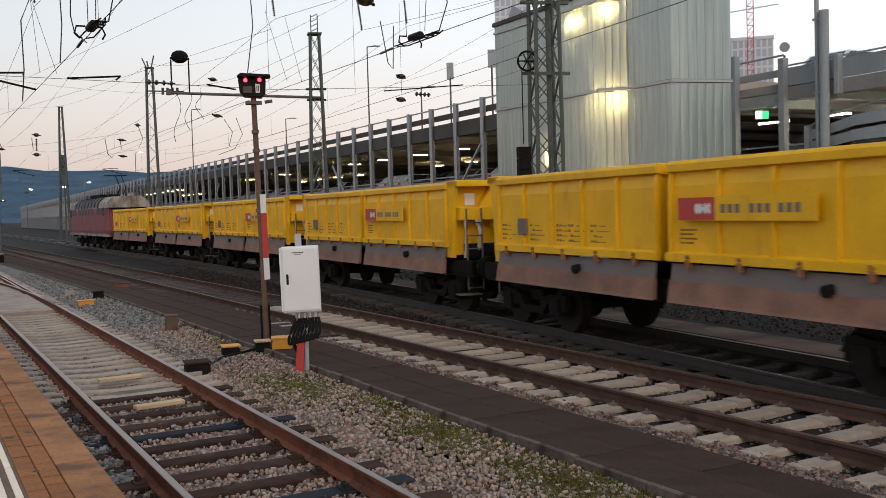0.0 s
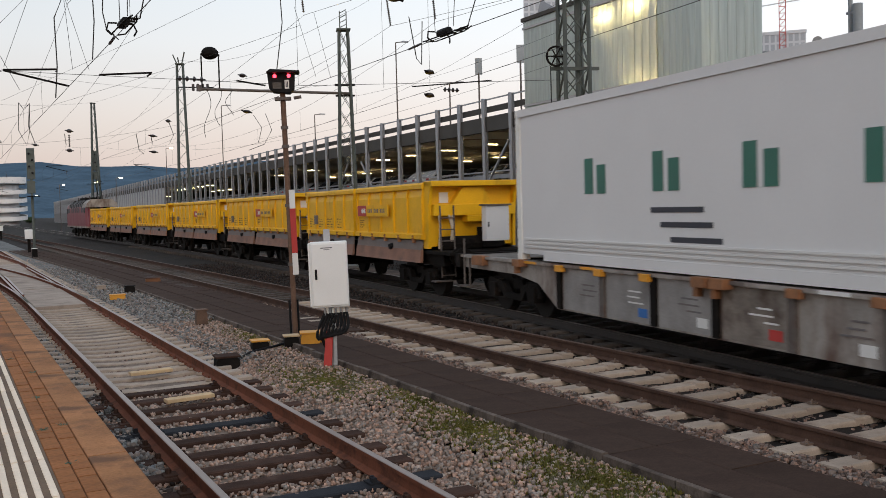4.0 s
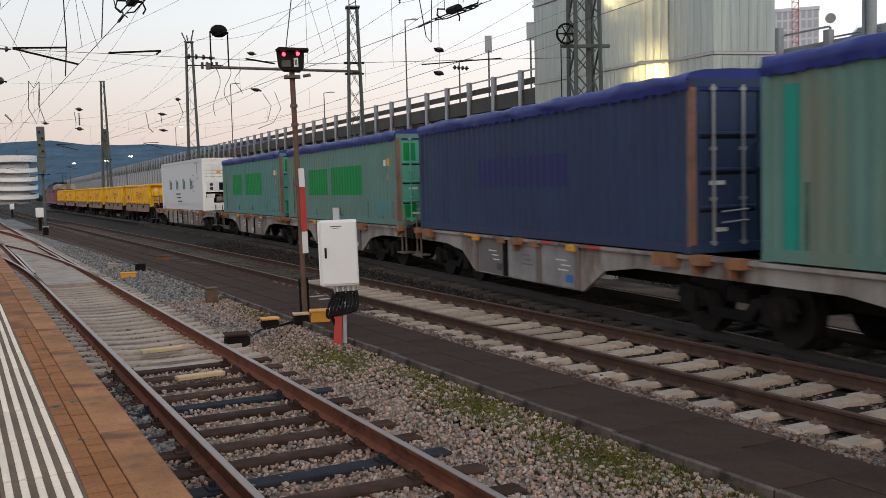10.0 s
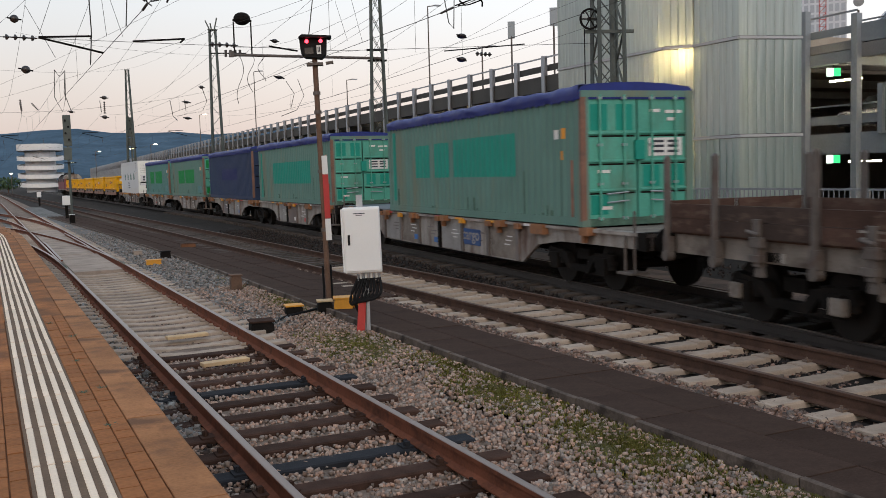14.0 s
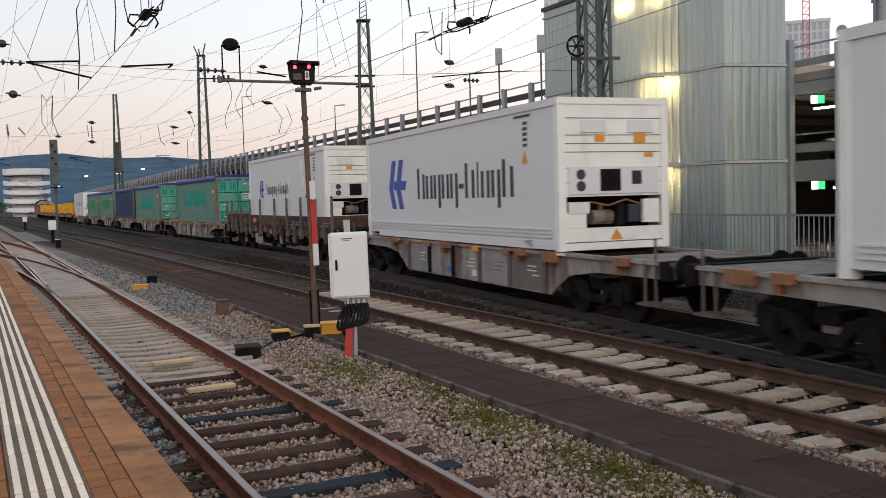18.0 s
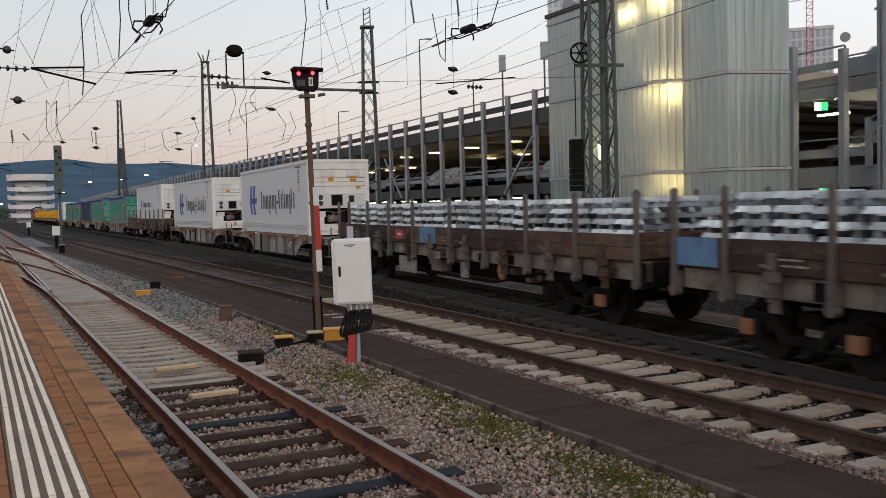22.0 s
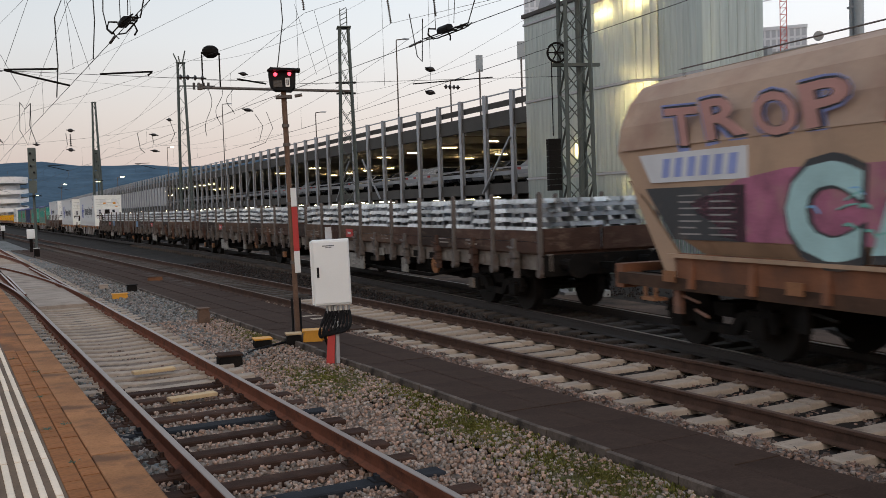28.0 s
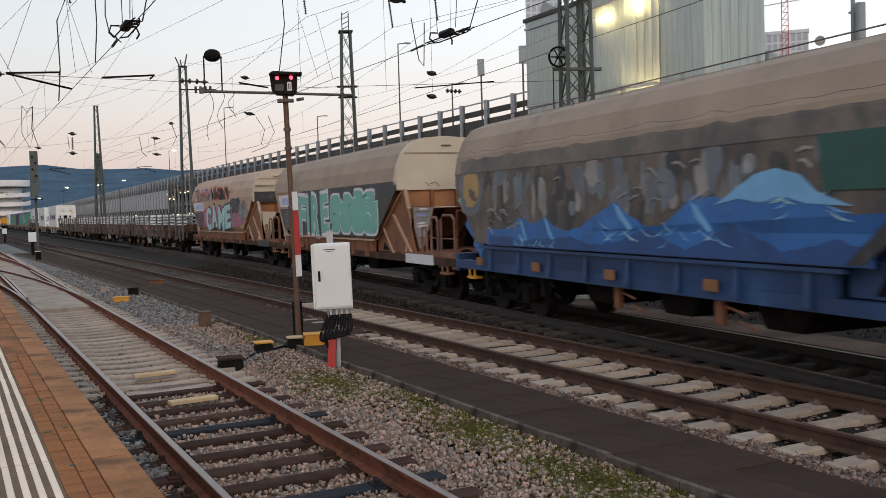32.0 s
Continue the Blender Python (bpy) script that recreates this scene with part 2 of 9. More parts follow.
M = {
    "earth": mat("track_bed_gravel", (0.105, 0.070, 0.053), 0.95, var=0.5, scale=0.8, fine=28, bump=0.9, stain=(0.036, 0.028, 0.024), amount=0.5),
    # bed colour is lowered to carry the shade under the train
    "earth_dark": mat("dark_shaded_track_bed", (0.024, 0.019, 0.016), 0.95, var=0.5, scale=0.8, fine=28, bump=0.9, stain=(0.014, 0.012, 0.011), amount=0.5),
    "stone": mat("ballast_stone", (0.315, 0.245, 0.199), 0.9, var=0.45, scale=9, fine=60, bump=0.3),
    # stones darkened likewise: the train's shade is in their colour
    "stone_dark": mat("dark_shaded_ballast", (0.034, 0.028, 0.025), 0.85, var=0.5, scale=9, fine=60, bump=0.3),
    "rail_side": mat("rusty_rail", (0.165, 0.060, 0.035), 0.8, var=0.35, scale=4, fine=50, bump=0.2, stain=(0.075, 0.032, 0.021), amount=0.4, spec=0.1),
    "rail_top": mat("worn_rail_head", (0.25, 0.19, 0.165), 0.38, 0.7, var=0.15, scale=5, fine=80, bump=0.02),
    "stone_mid": mat("brown_grey_ballast", (0.165, 0.125, 0.103), 0.9, var=0.5, scale=9, fine=60, bump=0.3),
    "drop_blue": mat("faded_blue_drop_side", (0.10, 0.20, 0.33), 0.65, var=0.3, scale=3, fine=30, bump=0.05, stain=(0.10, 0.10, 0.10), amount=0.4),
    "timber": mat("creosoted_timber", (0.050, 0.028, 0.021), 0.85, var=0.5, scale=5, fine=70, bump=0.35, stain=(0.085, 0.055, 0.043), amount=0.3, rnd=0.35, spec=0.06),
    "timber_blue": mat("bluish_tarred_timber", (0.022, 0.023, 0.027), 0.8, var=0.4, scale=5, fine=70, bump=0.3, rnd=0.3, spec=0.1),
    "concrete_sl": mat("weathered_concrete_sleeper", (0.37, 0.295, 0.235), 0.9, var=0.25, scale=3, fine=60, bump=0.2, stain=(0.25, 0.19, 0.15), amount=0.4, rnd=0.14),
    "walkway": mat("dark_walkway_slab", (0.060, 0.039, 0.031), 0.9, var=0.4, scale=1.3, fine=45, bump=0.25, stain=(0.044, 0.030, 0.024), amount=0.4, rnd=0.08, spec=0.04),
    "kerb": mat("worn_kerb_edge", (0.15, 0.115, 0.095), 0.9, var=0.5, scale=3, fine=45, bump=0.3, stain=(0.045, 0.034, 0.028), amount=0.6, rnd=0.15),
    "stone_blue": mat("blue_grey_ballast", (0.185, 0.182, 0.17), 0.9, var=0.5, scale=9, fine=60, bump=0.3),
    "bed_blue": mat("blue_grey_gravel", (0.155, 0.153, 0.145), 0.95, var=0.55, scale=1.2, fine=26, bump=0.9, stain=(0.07, 0.068, 0.065), amount=0.45),
    "wood_dark": mat("blackened_side_board", (0.048, 0.033, 0.027), 0.85, var=0.45, scale=2.4, fine=40, bump=0.2, stain=(0.12, 0.084, 0.066), amount=0.36, streak=0.3, rnd=0.2),
    "wood_tan": mat("tan_side_board", (0.115, 0.072, 0.050), 0.85, var=0.4, scale=2.4, fine=40, bump=0.2, stain=(0.07, 0.045, 0.035), amount=0.42, streak=0.3, rnd=0.2),
    # far windows are paled in colour, as haze would do
    "far_window": mat("hazed_far_glazing", (0.38, 0.42, 0.47), 0.4, var=0.15, bump=0),
    "mirror": mat("grey_mirror_back", (0.26, 0.26, 0.26), 0.5, var=0.1, bump=0),
    "platform": mat("red_brown_paving", (0.295, 0.114, 0.042), 0.85, var=0.5, scale=1.7, fine=30, bump=0.25, stain=(0.135, 0.064, 0.032), amount=0.55, rnd=0.14),
    "platform_edge": mat("brown_platform_edge_stone", (0.335, 0.150, 0.066), 0.9, var=0.4, scale=2.4, fine=45, bump=0.35, stain=(0.155, 0.078, 0.044), amount=0.5, rnd=0.12),
    "tactile": mat("dark_grey_guide_strip_bed", (0.150, 0.100, 0.068), 0.85, var=0.35, scale=2, fine=40),
    "white_strip": mat("worn_white_guide_strip", (0.80, 0.64, 0.49), 0.7, var=0.15, scale=3, fine=50, bump=0.1, stain=(0.50, 0.37, 0.28), amount=0.3, rnd=0.08),
    "grass": mat("short_grass", (0.105, 0.105, 0.026), 0.9, var=0.5, scale=2, fine=30, bump=0.2),
    "galv": mat("galvanised_steel", (0.34, 0.35, 0.37), 0.5, 0.55, var=0.15, scale=2, fine=30, bump=0.05),
    "mast_green": mat("dull_green_mast_paint", (0.085, 0.098, 0.088), 0.7, 0.1, var=0.25, scale=2, fine=30),
    "mast_rust": mat("rusty_signal_pole", (0.14, 0.085, 0.06), 0.8, 0.1, var=0.3, scale=3, fine=30, stain=(0.07, 0.045, 0.035), amount=0.4),
    "black": mat("black_rubber_cable", (0.010, 0.010, 0.011), 0.6, var=0.2, bump=0.05, spec=0.12),
    "wire": mat("dark_copper_wire", (0.03, 0.028, 0.028), 0.6, 0.3, var=0.1, bump=0),
    "ceramic": mat("dark_glazed_insulator", (0.03, 0.022, 0.02), 0.3, var=0.2),
    "red_paint": mat("red_pole_paint", (0.42, 0.035, 0.03), 0.5, var=0.15, stain=(0.20, 0.03, 0.025), amount=0.2),
    "white_paint": mat("white_enamel", (0.66, 0.65, 0.63), 0.45, var=0.06, scale=2, bump=0.03, stain=(0.45, 0.42, 0.38), amount=0.12),
    "cabinet": mat("light_grey_cabinet_plastic", (0.70, 0.70, 0.69), 0.45, var=0.04, scale=1.5, bump=0.02),
    "orange": mat("orange_yellow_cover", (0.62, 0.27, 0.02), 0.5, var=0.15, scale=4, stain=(0.25, 0.12, 0.03), amount=0.2),
    "wood_pale": mat("pale_wooden_board", (0.52, 0.36, 0.20), 0.75, var=0.2, scale=6, fine=60, bump=0.15),
    "concrete": mat("grey_concrete", (0.26, 0.25, 0.24), 0.85, var=0.2, scale=0.6, fine=15, bump=0.1, stain=(0.16, 0.15, 0.14), amount=0.3),
    "deck": mat("dark_deck_steel", (0.085, 0.08, 0.074), 0.8, var=0.2, scale=0.5, fine=12),
    "panel": mat("pale_parapet_sheet", (0.42, 0.42, 0.43), 0.5, 0.2, var=0.1, scale=0.5, fine=10),
    # distance haze is put into the blue of the wooded hills
    "hill": mat("hazed_wooded_hill", (0.075, 0.115, 0.155), 1.0, var=0.3, scale=0.012, fine=0.1, bump=0, spec=0.0),
    "white_wall": mat("white_rendered_parapet", (0.72, 0.70, 0.68), 0.7, var=0.08, scale=0.2, fine=2, bump=0),
    "yellow": mat("yellow_wagon_paint", (0.74, 0.40, 0.006), 0.5, var=0.14, scale=1.5, fine=25, bump=0.05, stain=(0.42, 0.225, 0.012), amount=0.32, streak=3.0, spec=0.3),
    "skirt": mat("rusty_grey_skirt", (0.15, 0.115, 0.10), 0.7, var=0.25, scale=1.4, fine=30, bump=0.08, stain=(0.13, 0.125, 0.13), amount=0.5, streak=0.5),
    # grime plus the shade beneath the wagons, both put into this near-black colour
    "under": mat("grimy_shaded_underframe", (0.011, 0.0095, 0.0085), 0.85, var=0.4, scale=4, fine=40, bump=0.15, stain=(0.030, 0.021, 0.016), amount=0.3, spec=0.08),
    "skirt_rust": mat("rust_stained_chute", (0.21, 0.105, 0.07), 0.75, var=0.35, scale=1.6, fine=30, bump=0.08, stain=(0.13, 0.075, 0.055), amount=0.45, streak=0.5),
    "g_navy": mat("dark_blue_spray_paint", (0.014, 0.062, 0.20), 0.5, var=0.35, scale=1.4, bump=0, stain=(0.025, 0.11, 0.30), amount=0.35),
    "g_deep": mat("deep_teal_outline_paint", (0.02, 0.06, 0.09), 0.5, var=0.3, scale=2, bump=0),
    "g_murk": mat("murky_brown_grey_paint", (0.125, 0.098, 0.082), 0.6, var=0.5, scale=1.6, bump=0, stain=(0.055, 0.05, 0.048), amount=0.5),
    "g_pine": mat("dark_green_spray_paint", (0.012, 0.075, 0.06), 0.5, var=0.3, scale=2, bump=0),
    "blue_patch": mat("teal_blue_patch", (0.065, 0.195, 0.20), 0.5, var=0.15, scale=2, fine=25, bump=0.04),
    "moss": mat("green_grime_on_paint", (0.07, 0.125, 0.095), 0.8, var=0.5, scale=4, fine=30, bump=0.1),
    # wheel colour is lowered too, to hold the shade under the wagons
    "wheel": mat("shaded_wheel_steel", (0.016, 0.0135, 0.012), 0.7, 0.1, var=0.3, scale=6, fine=40, spec=0.15),
    "frame_grey": mat("dusty_grey_wagon_frame", (0.29, 0.262, 0.235), 0.75, 0.0, var=0.3, scale=1.6, fine=25, bump=0.06, stain=(0.095, 0.052, 0.036), amount=0.52, streak=2.5),
    "frame_dusty": mat("dusty_beige_grey_sill", (0.21, 0.18, 0.155), 0.8, var=0.4, scale=2.2, fine=30, bump=0.1, stain=(0.085, 0.062, 0.050), amount=0.45),
    "hop_pale": mat("pale_cream_end_paint", (0.52, 0.44, 0.34), 0.6, var=0.12, scale=1.2, fine=25, bump=0.04, stain=(0.34, 0.25, 0.17), amount=0.3, streak=2.0),
    "g_greylight": mat("pale_grey_spray_paint", (0.25, 0.235, 0.225), 0.5, var=0.4, scale=2, bump=0),
    "lock": mat("rust_orange_twistlock", (0.24, 0.105, 0.045), 0.75, var=0.3, scale=5, fine=40),
    "wood_brown": mat("weathered_brown_side_board", (0.078, 0.044, 0.033), 0.85, var=0.45, scale=2.4, fine=40, bump=0.2, stain=(0.15, 0.105, 0.080), amount=0.38, streak=0.3, rnd=0.25),
    "stake": mat("grey_brown_stake_steel", (0.11, 0.092, 0.082), 0.7, 0.1, var=0.3, scale=4, fine=40, stain=(0.08, 0.05, 0.04), amount=0.4),
    "reefer": mat("white_reefer_panel", (0.66, 0.655, 0.65), 0.45, var=0.04, scale=0.8, fine=20, bump=0.02, stain=(0.50, 0.48, 0.45), amount=0.15, streak=4.0),
    "reefer_end": mat("cream_white_reefer_end", (0.78, 0.77, 0.72), 0.5, var=0.08, scale=2, fine=25, bump=0.04, stain=(0.42, 0.33, 0.24), amount=0.2, streak=3.0),
    "teal": mat("faded_teal_container_paint", (0.118, 0.218, 0.185), 0.6, var=0.14, scale=1.2, fine=25, bump=0.05, stain=(0.165, 0.185, 0.135), amount=0.44, streak=5.0, spec=0.2),
    "teal_pale": mat("pale_teal_door_paint", (0.085, 0.34, 0.26), 0.5, var=0.2, scale=1.5, fine=25, bump=0.05, stain=(0.10, 0.20, 0.15), amount=0.4, streak=3.0, spec=0.3),
    "teal_bright": mat("bright_teal_patch", (0.012, 0.245, 0.185), 0.55, var=0.12, scale=2, fine=25, bump=0.04, spec=0.25),
    "green_patch": mat("bright_green_patch", (0.004, 0.215, 0.052), 0.55, var=0.12, scale=2, fine=25, bump=0.04, spec=0.25),
    "navy": mat("faded_navy_container_paint", (0.030, 0.046, 0.096), 0.6, var=0.2, scale=1.2, fine=25, bump=0.06, stain=(0.035, 0.058, 0.105), amount=0.4, streak=5.0, spec=0.18),
    "navy_patch": mat("darker_navy_patch", (0.020, 0.026, 0.105), 0.55, var=0.12, scale=2, fine=25, bump=0.04, spec=0.2),
    "tarp": mat("blue_tarpaulin", (0.011, 0.023, 0.170), 0.5, var=0.2, scale=1.6, fine=9, bump=0.3, spec=0.4),
    "rust": mat("rusted_steel", (0.16, 0.075, 0.04), 0.85, var=0.35, scale=4, fine=40, bump=0.15),
    "letter_dark": mat("dark_letter_film", (0.03, 0.033, 0.045), 0.5, var=0.1, bump=0),
    "letter_green": mat("dark_green_letter_film", (0.03, 0.14, 0.10), 0.5, var=0.1, bump=0),
    "letter_blue": mat("blue_emblem_film", (0.03, 0.06, 0.36), 0.5, var=0.1, bump=0),
    "warn": mat("orange_warning_label", (0.65, 0.26, 0.02), 0.5, var=0.1, bump=0),
    "ingot": mat("bright_aluminium_ingot", (0.62, 0.65, 0.67), 0.38, 0.8, var=0.4, scale=5, fine=30, bump=0.25, rnd=0.5),
    "hop_cream": mat("dusty_cream_hopper_paint", (0.42, 0.275, 0.18), 0.6, var=0.15, scale=1.2, fine=25, bump=0.05, stain=(0.25, 0.165, 0.11), amount=0.4, streak=3.0),
    "hop_roof": mat("dusty_brown_hopper_roof", (0.30, 0.225, 0.165), 0.7, var=0.18, scale=0.8, fine=20, bump=0.05, stain=(0.20, 0.14, 0.10), amount=0.4),
    "hop_rust": mat("rust_brown_hopper_sill", (0.20, 0.078, 0.036), 0.75, var=0.35, scale=1.8, fine=30, bump=0.1, stain=(0.10, 0.046, 0.028), amount=0.45, streak=1.5),
    "g_mint": mat("mint_spray_paint", (0.16, 0.42, 0.36), 0.5, var=0.15, scale=2, bump=0),
    "g_pale": mat("pale_cyan_spray_paint", (0.36, 0.55, 0.55), 0.5, var=0.2, scale=2, bump=0),
    "g_black": mat("black_spray_paint", (0.03, 0.032, 0.036), 0.5, var=0.3, scale=2, bump=0, stain=(0.12, 0.09, 0.075), amount=0.35),
    "g_magenta": mat("magenta_spray_paint", (0.33, 0.10, 0.17), 0.5, var=0.5, scale=2.4, bump=0, stain=(0.36, 0.18, 0.18), amount=0.42),
    "g_red": mat("red_orange_spray_paint", (0.50, 0.10, 0.07), 0.5, var=0.2, scale=2, bump=0),
    "g_pink": mat("pink_spray_paint", (0.55, 0.30, 0.27), 0.5, var=0.2, scale=2, bump=0),
    "g_blue": mat("bright_blue_spray_paint", (0.022, 0.125, 0.37), 0.5, var=0.35, scale=1.4, bump=0, stain=(0.05, 0.20, 0.46), amount=0.35),
    "g_sky": mat("sky_blue_spray_paint", (0.16, 0.38, 0.62), 0.5, var=0.2, scale=2, bump=0),
    "g_white": mat("white_label_paint", (0.62, 0.62, 0.63), 0.5, var=0.1, scale=2, bump=0),
    "g_grey": mat("grey_murky_spray_paint", (0.15, 0.14, 0.14), 0.55, var=0.5, scale=1.6, bump=0, stain=(0.34, 0.34, 0.36), amount=0.4),
    "g_ochre": mat("ochre_spray_paint", (0.40, 0.25, 0.09), 0.5, var=0.2, scale=2, bump=0),
    "g_lilac": mat("lilac_blue_spray_paint", (0.25, 0.30, 0.58), 0.5, var=0.2, scale=2, bump=0),
    "loco_red": mat("dark_red_locomotive_paint", (0.185, 0.032, 0.042), 0.5, var=0.1, scale=1, bump=0.02, stain=(0.16, 0.05, 0.05), amount=0.3),
    "loco_grey": mat("grey_locomotive_roof", (0.045, 0.045, 0.048), 0.6, var=0.2),
    "glass_dark": mat("dark_cab_glass", (0.02, 0.025, 0.03), 0.08, var=0.1, bump=0),
    "crane_red": mat("red_crane_paint", (0.42, 0.08, 0.07), 0.6, var=0.1, bump=0),
    # distance haze is mixed into this pale blue-grey concrete colour
    "far_block": mat("hazed_distant_concrete", (0.60, 0.63, 0.67), 0.8, var=0.1, scale=0.1, fine=1, bump=0),
    "leaf": mat("dark_green_foliage", (0.045, 0.07, 0.03), 0.85, var=0.5, scale=0.8, fine=6, bump=0),
    "car_dark": mat("dark_car_paint", (0.03, 0.032, 0.04), 0.25, 0.2, var=0.1, bump=0),
    "car_white": mat("white_car_paint", (0.6, 0.6, 0.6), 0.25, var=0.05, bump=0),
    "car_red": mat("red_car_paint", (0.32, 0.03, 0.03), 0.25, var=0.05, bump=0),
    "car_grey": mat("silver_car_paint", (0.28, 0.29, 0.31), 0.3, 0.5, var=0.05, bump=0),
    "sleeper_dark": mat("dark_concrete_sleeper", (0.078, 0.063, 0.054), 0.85, var=0.4, scale=4, fine=60, bump=0.3, stain=(0.028, 0.023, 0.020), amount=0.45, rnd=0.3),
    "infill": mat("pale_dusty_infill", (0.34, 0.27, 0.22), 0.9, var=0.3, scale=1.2, fine=30, bump=0.3, stain=(0.20, 0.15, 0.12), amount=0.4),
    "interior": mat("pale_interior_paint", (0.62, 0.60, 0.54), 0.7, var=0.08, scale=1, bump=0),
    "edge_beam": mat("grey_painted_edge_beam", (0.27, 0.295, 0.31), 0.6, var=0.15, scale=0.8, fine=12, bump=0.04),
    "rail_brown": mat("dark_brown_rail", (0.072, 0.041, 0.030), 0.8, var=0.35, scale=4, fine=50, bump=0.2, stain=(0.042, 0.026, 0.020), amount=0.4, spec=0.1),
    "rail_dark": mat("dark_freight_rail", (0.026, 0.019, 0.016), 0.7, var=0.35, scale=4, fine=50, bump=0.2),
    "rail_top_dull": mat("dull_rail_head", (0.11, 0.068, 0.052), 0.6, 0.2, var=0.15, scale=5, fine=80, bump=0.02, spec=0.2),
    "rail_clip": mat("brown_steel_rail_clip", (0.15, 0.105, 0.082), 0.7, 0.1, var=0.2, scale=8, fine=60, bump=0.05),
    "moss_ground": mat("mossy_earth", (0.075, 0.068, 0.028), 0.95, var=0.6, scale=3.5, fine=40, bump=0.8, stain=(0.11, 0.085, 0.062), amount=0.55),
    "soffit": mat("warm_grey_soffit", (0.40, 0.335, 0.265), 0.85, var=0.2, scale=0.4, fine=12, bump=0.05),
    "drop_grey": mat("blue_grey_deck_paint", (0.12, 0.135, 0.15), 0.6, var=0.2, scale=1.5, fine=25, bump=0.05),
    "gravel_pale": mat("pale_brown_gravel", (0.20, 0.150, 0.118), 0.95, var=0.55, scale=1.1, fine=30, bump=0.9, stain=(0.10, 0.076, 0.062), amount=0.45),
    "g_brown": mat("brown_grey_spray_paint", (0.135, 0.098, 0.075), 0.6, var=0.4, scale=2, bump=0, stain=(0.06, 0.05, 0.046), amount=0.4),
    "g_slate": mat("slate_grey_spray_paint", (0.13, 0.15, 0.17), 0.55, var=0.4, scale=2, bump=0, stain=(0.26, 0.28, 0.30), amount=0.35),
    "g_sill": mat("navy_painted_sill", (0.012, 0.044, 0.125), 0.55, var=0.4, scale=1.2, bump=0.05, stain=(0.03, 0.10, 0.22), amount=0.25),
    "joint_sand": mat("dark_joint_sand", (0.165, 0.075, 0.036), 0.95, var=0.4, scale=4, fine=50, bump=0.3),
    # darker copy of the ingot metal, with the shade between layers in its colour
    "ingot_shaded": mat("shaded_aluminium_ingot", (0.24, 0.255, 0.275), 0.5, 0.7, var=0.45, scale=6, fine=30, bump=0.3, rnd=0.5),
    "label_grey": mat("weathered_pale_label_board", (0.26, 0.245, 0.22), 0.8, var=0.35, scale=4, fine=30, bump=0.05, stain=(0.11, 0.09, 0.075), amount=0.45),
    "hand_wheel": mat("rusty_orange_paint", (0.30, 0.115, 0.032), 0.7, var=0.35, scale=5, fine=40, bump=0.1, stain=(0.14, 0.06, 0.03), amount=0.5),
    "sole_dark": mat("dark_brown_sole_bar", (0.075, 0.042, 0.028), 0.8, var=0.4, scale=2.2, fine=30, bump=0.1, stain=(0.03, 0.021, 0.017), amount=0.5),
    "hop_end": mat("rust_orange_end_sheet", (0.40, 0.185, 0.085), 0.7, var=0.35, scale=1.6, fine=30, bump=0.08, stain=(0.20, 0.082, 0.042), amount=0.45, streak=1.5),
    "hop_pink": mat("pinkish_tan_hopper_roof", (0.40, 0.27, 0.19), 0.65, var=0.2, scale=0.9, fine=20, bump=0.05, stain=(0.30, 0.17, 0.12), amount=0.4),
    "teal_blue": mat("faded_blue_teal_container_paint", (0.098, 0.218, 0.202), 0.6, var=0.14, scale=1.2, fine=25, bump=0.05, stain=(0.13, 0.19, 0.165), amount=0.4, streak=5.0, spec=0.2),
    "lamp_wing": glow("white_garage_lamp", (1.0, 0.86, 0.62), 40.0),
    "lamp_white": glow("white_strip_lamp", (1.0, 0.74, 0.38), 20.0),
    "lamp_tower": glow("warm_tube_lamp", (1.0, 0.74, 0.32), 34.0),
    "lamp_red": glow("red_signal_lens", (1.0, 0.035, 0.06), 6.0),
    "lamp_green": glow("green_exit_sign", (0.05, 0.75, 0.25), 1.1),
    "lamp_exit_white": glow("lit_white_sign_face", (0.85, 1.0, 0.85), 1.2),
}


# ---- mesh helpers ----
class Shape:
    """Collects vertices and faces of one mesh."""

    def __init__(self):
        self.v, self.f = [], []

    def add(self, verts, faces):
        k = len(self.v)
        self.v.extend([tuple(p) for p in verts])
        self.f.extend([tuple(i + k for i in f) for f in faces])
        return self

    def box(self, x, y, z, sx, sy, sz, m=None):
        """Centre and full sizes; m turns the box about its centre."""
        c = [(a * sx / 2, b * sy / 2, d * sz / 2) for a in (-1, 1) for b in (-1, 1) for d in (-1, 1)]
        if m is not None:
            c = [tuple(m @ Vector(p)) for p in c]
        c = [(p[0] + x, p[1] + y, p[2] + z) for p in c]
        return self.add(c, [(0, 1, 3, 2), (4, 6, 7, 5), (0, 4, 5, 1), (2, 3, 7, 6), (0, 2, 6, 4), (1, 5, 7, 3)])

    def span(self, x0, x1, y0, y1, z0, z1):
        return self.box((x0 + x1) / 2, (y0 + y1) / 2, (z0 + z1) / 2, abs(x1 - x0), abs(y1 - y0), abs(z1 - z0))

    def beam(self, a, b, w, h=None):
        """A square bar from a to b."""
        a, b = Vector(a), Vector(b)
        d = b - a
        q = d.to_track_quat("Z", "Y").to_matrix()
        c = (a + b) / 2
        return self.box(c.x, c.y, c.z, w, h or w, d.length, q)

    def rod(self, a, b, r, n=8, r2=None):
        a, b = Vector(a), Vector(b)
        q = (b - a).to_track_quat("Z", "Y").to_matrix()
        r2 = r if r2 is None else r2
        vs = []
        for c, rr in ((a, r), (b, r2)):
            vs += [c + q @ Vector((rr * math.cos(i * math.tau / n), rr * math.sin(i * math.tau / n), 0)) for i in range(n)]
        fs = [(i, (i + 1) % n, n + (i + 1) % n, n + i) for i in range(n)]
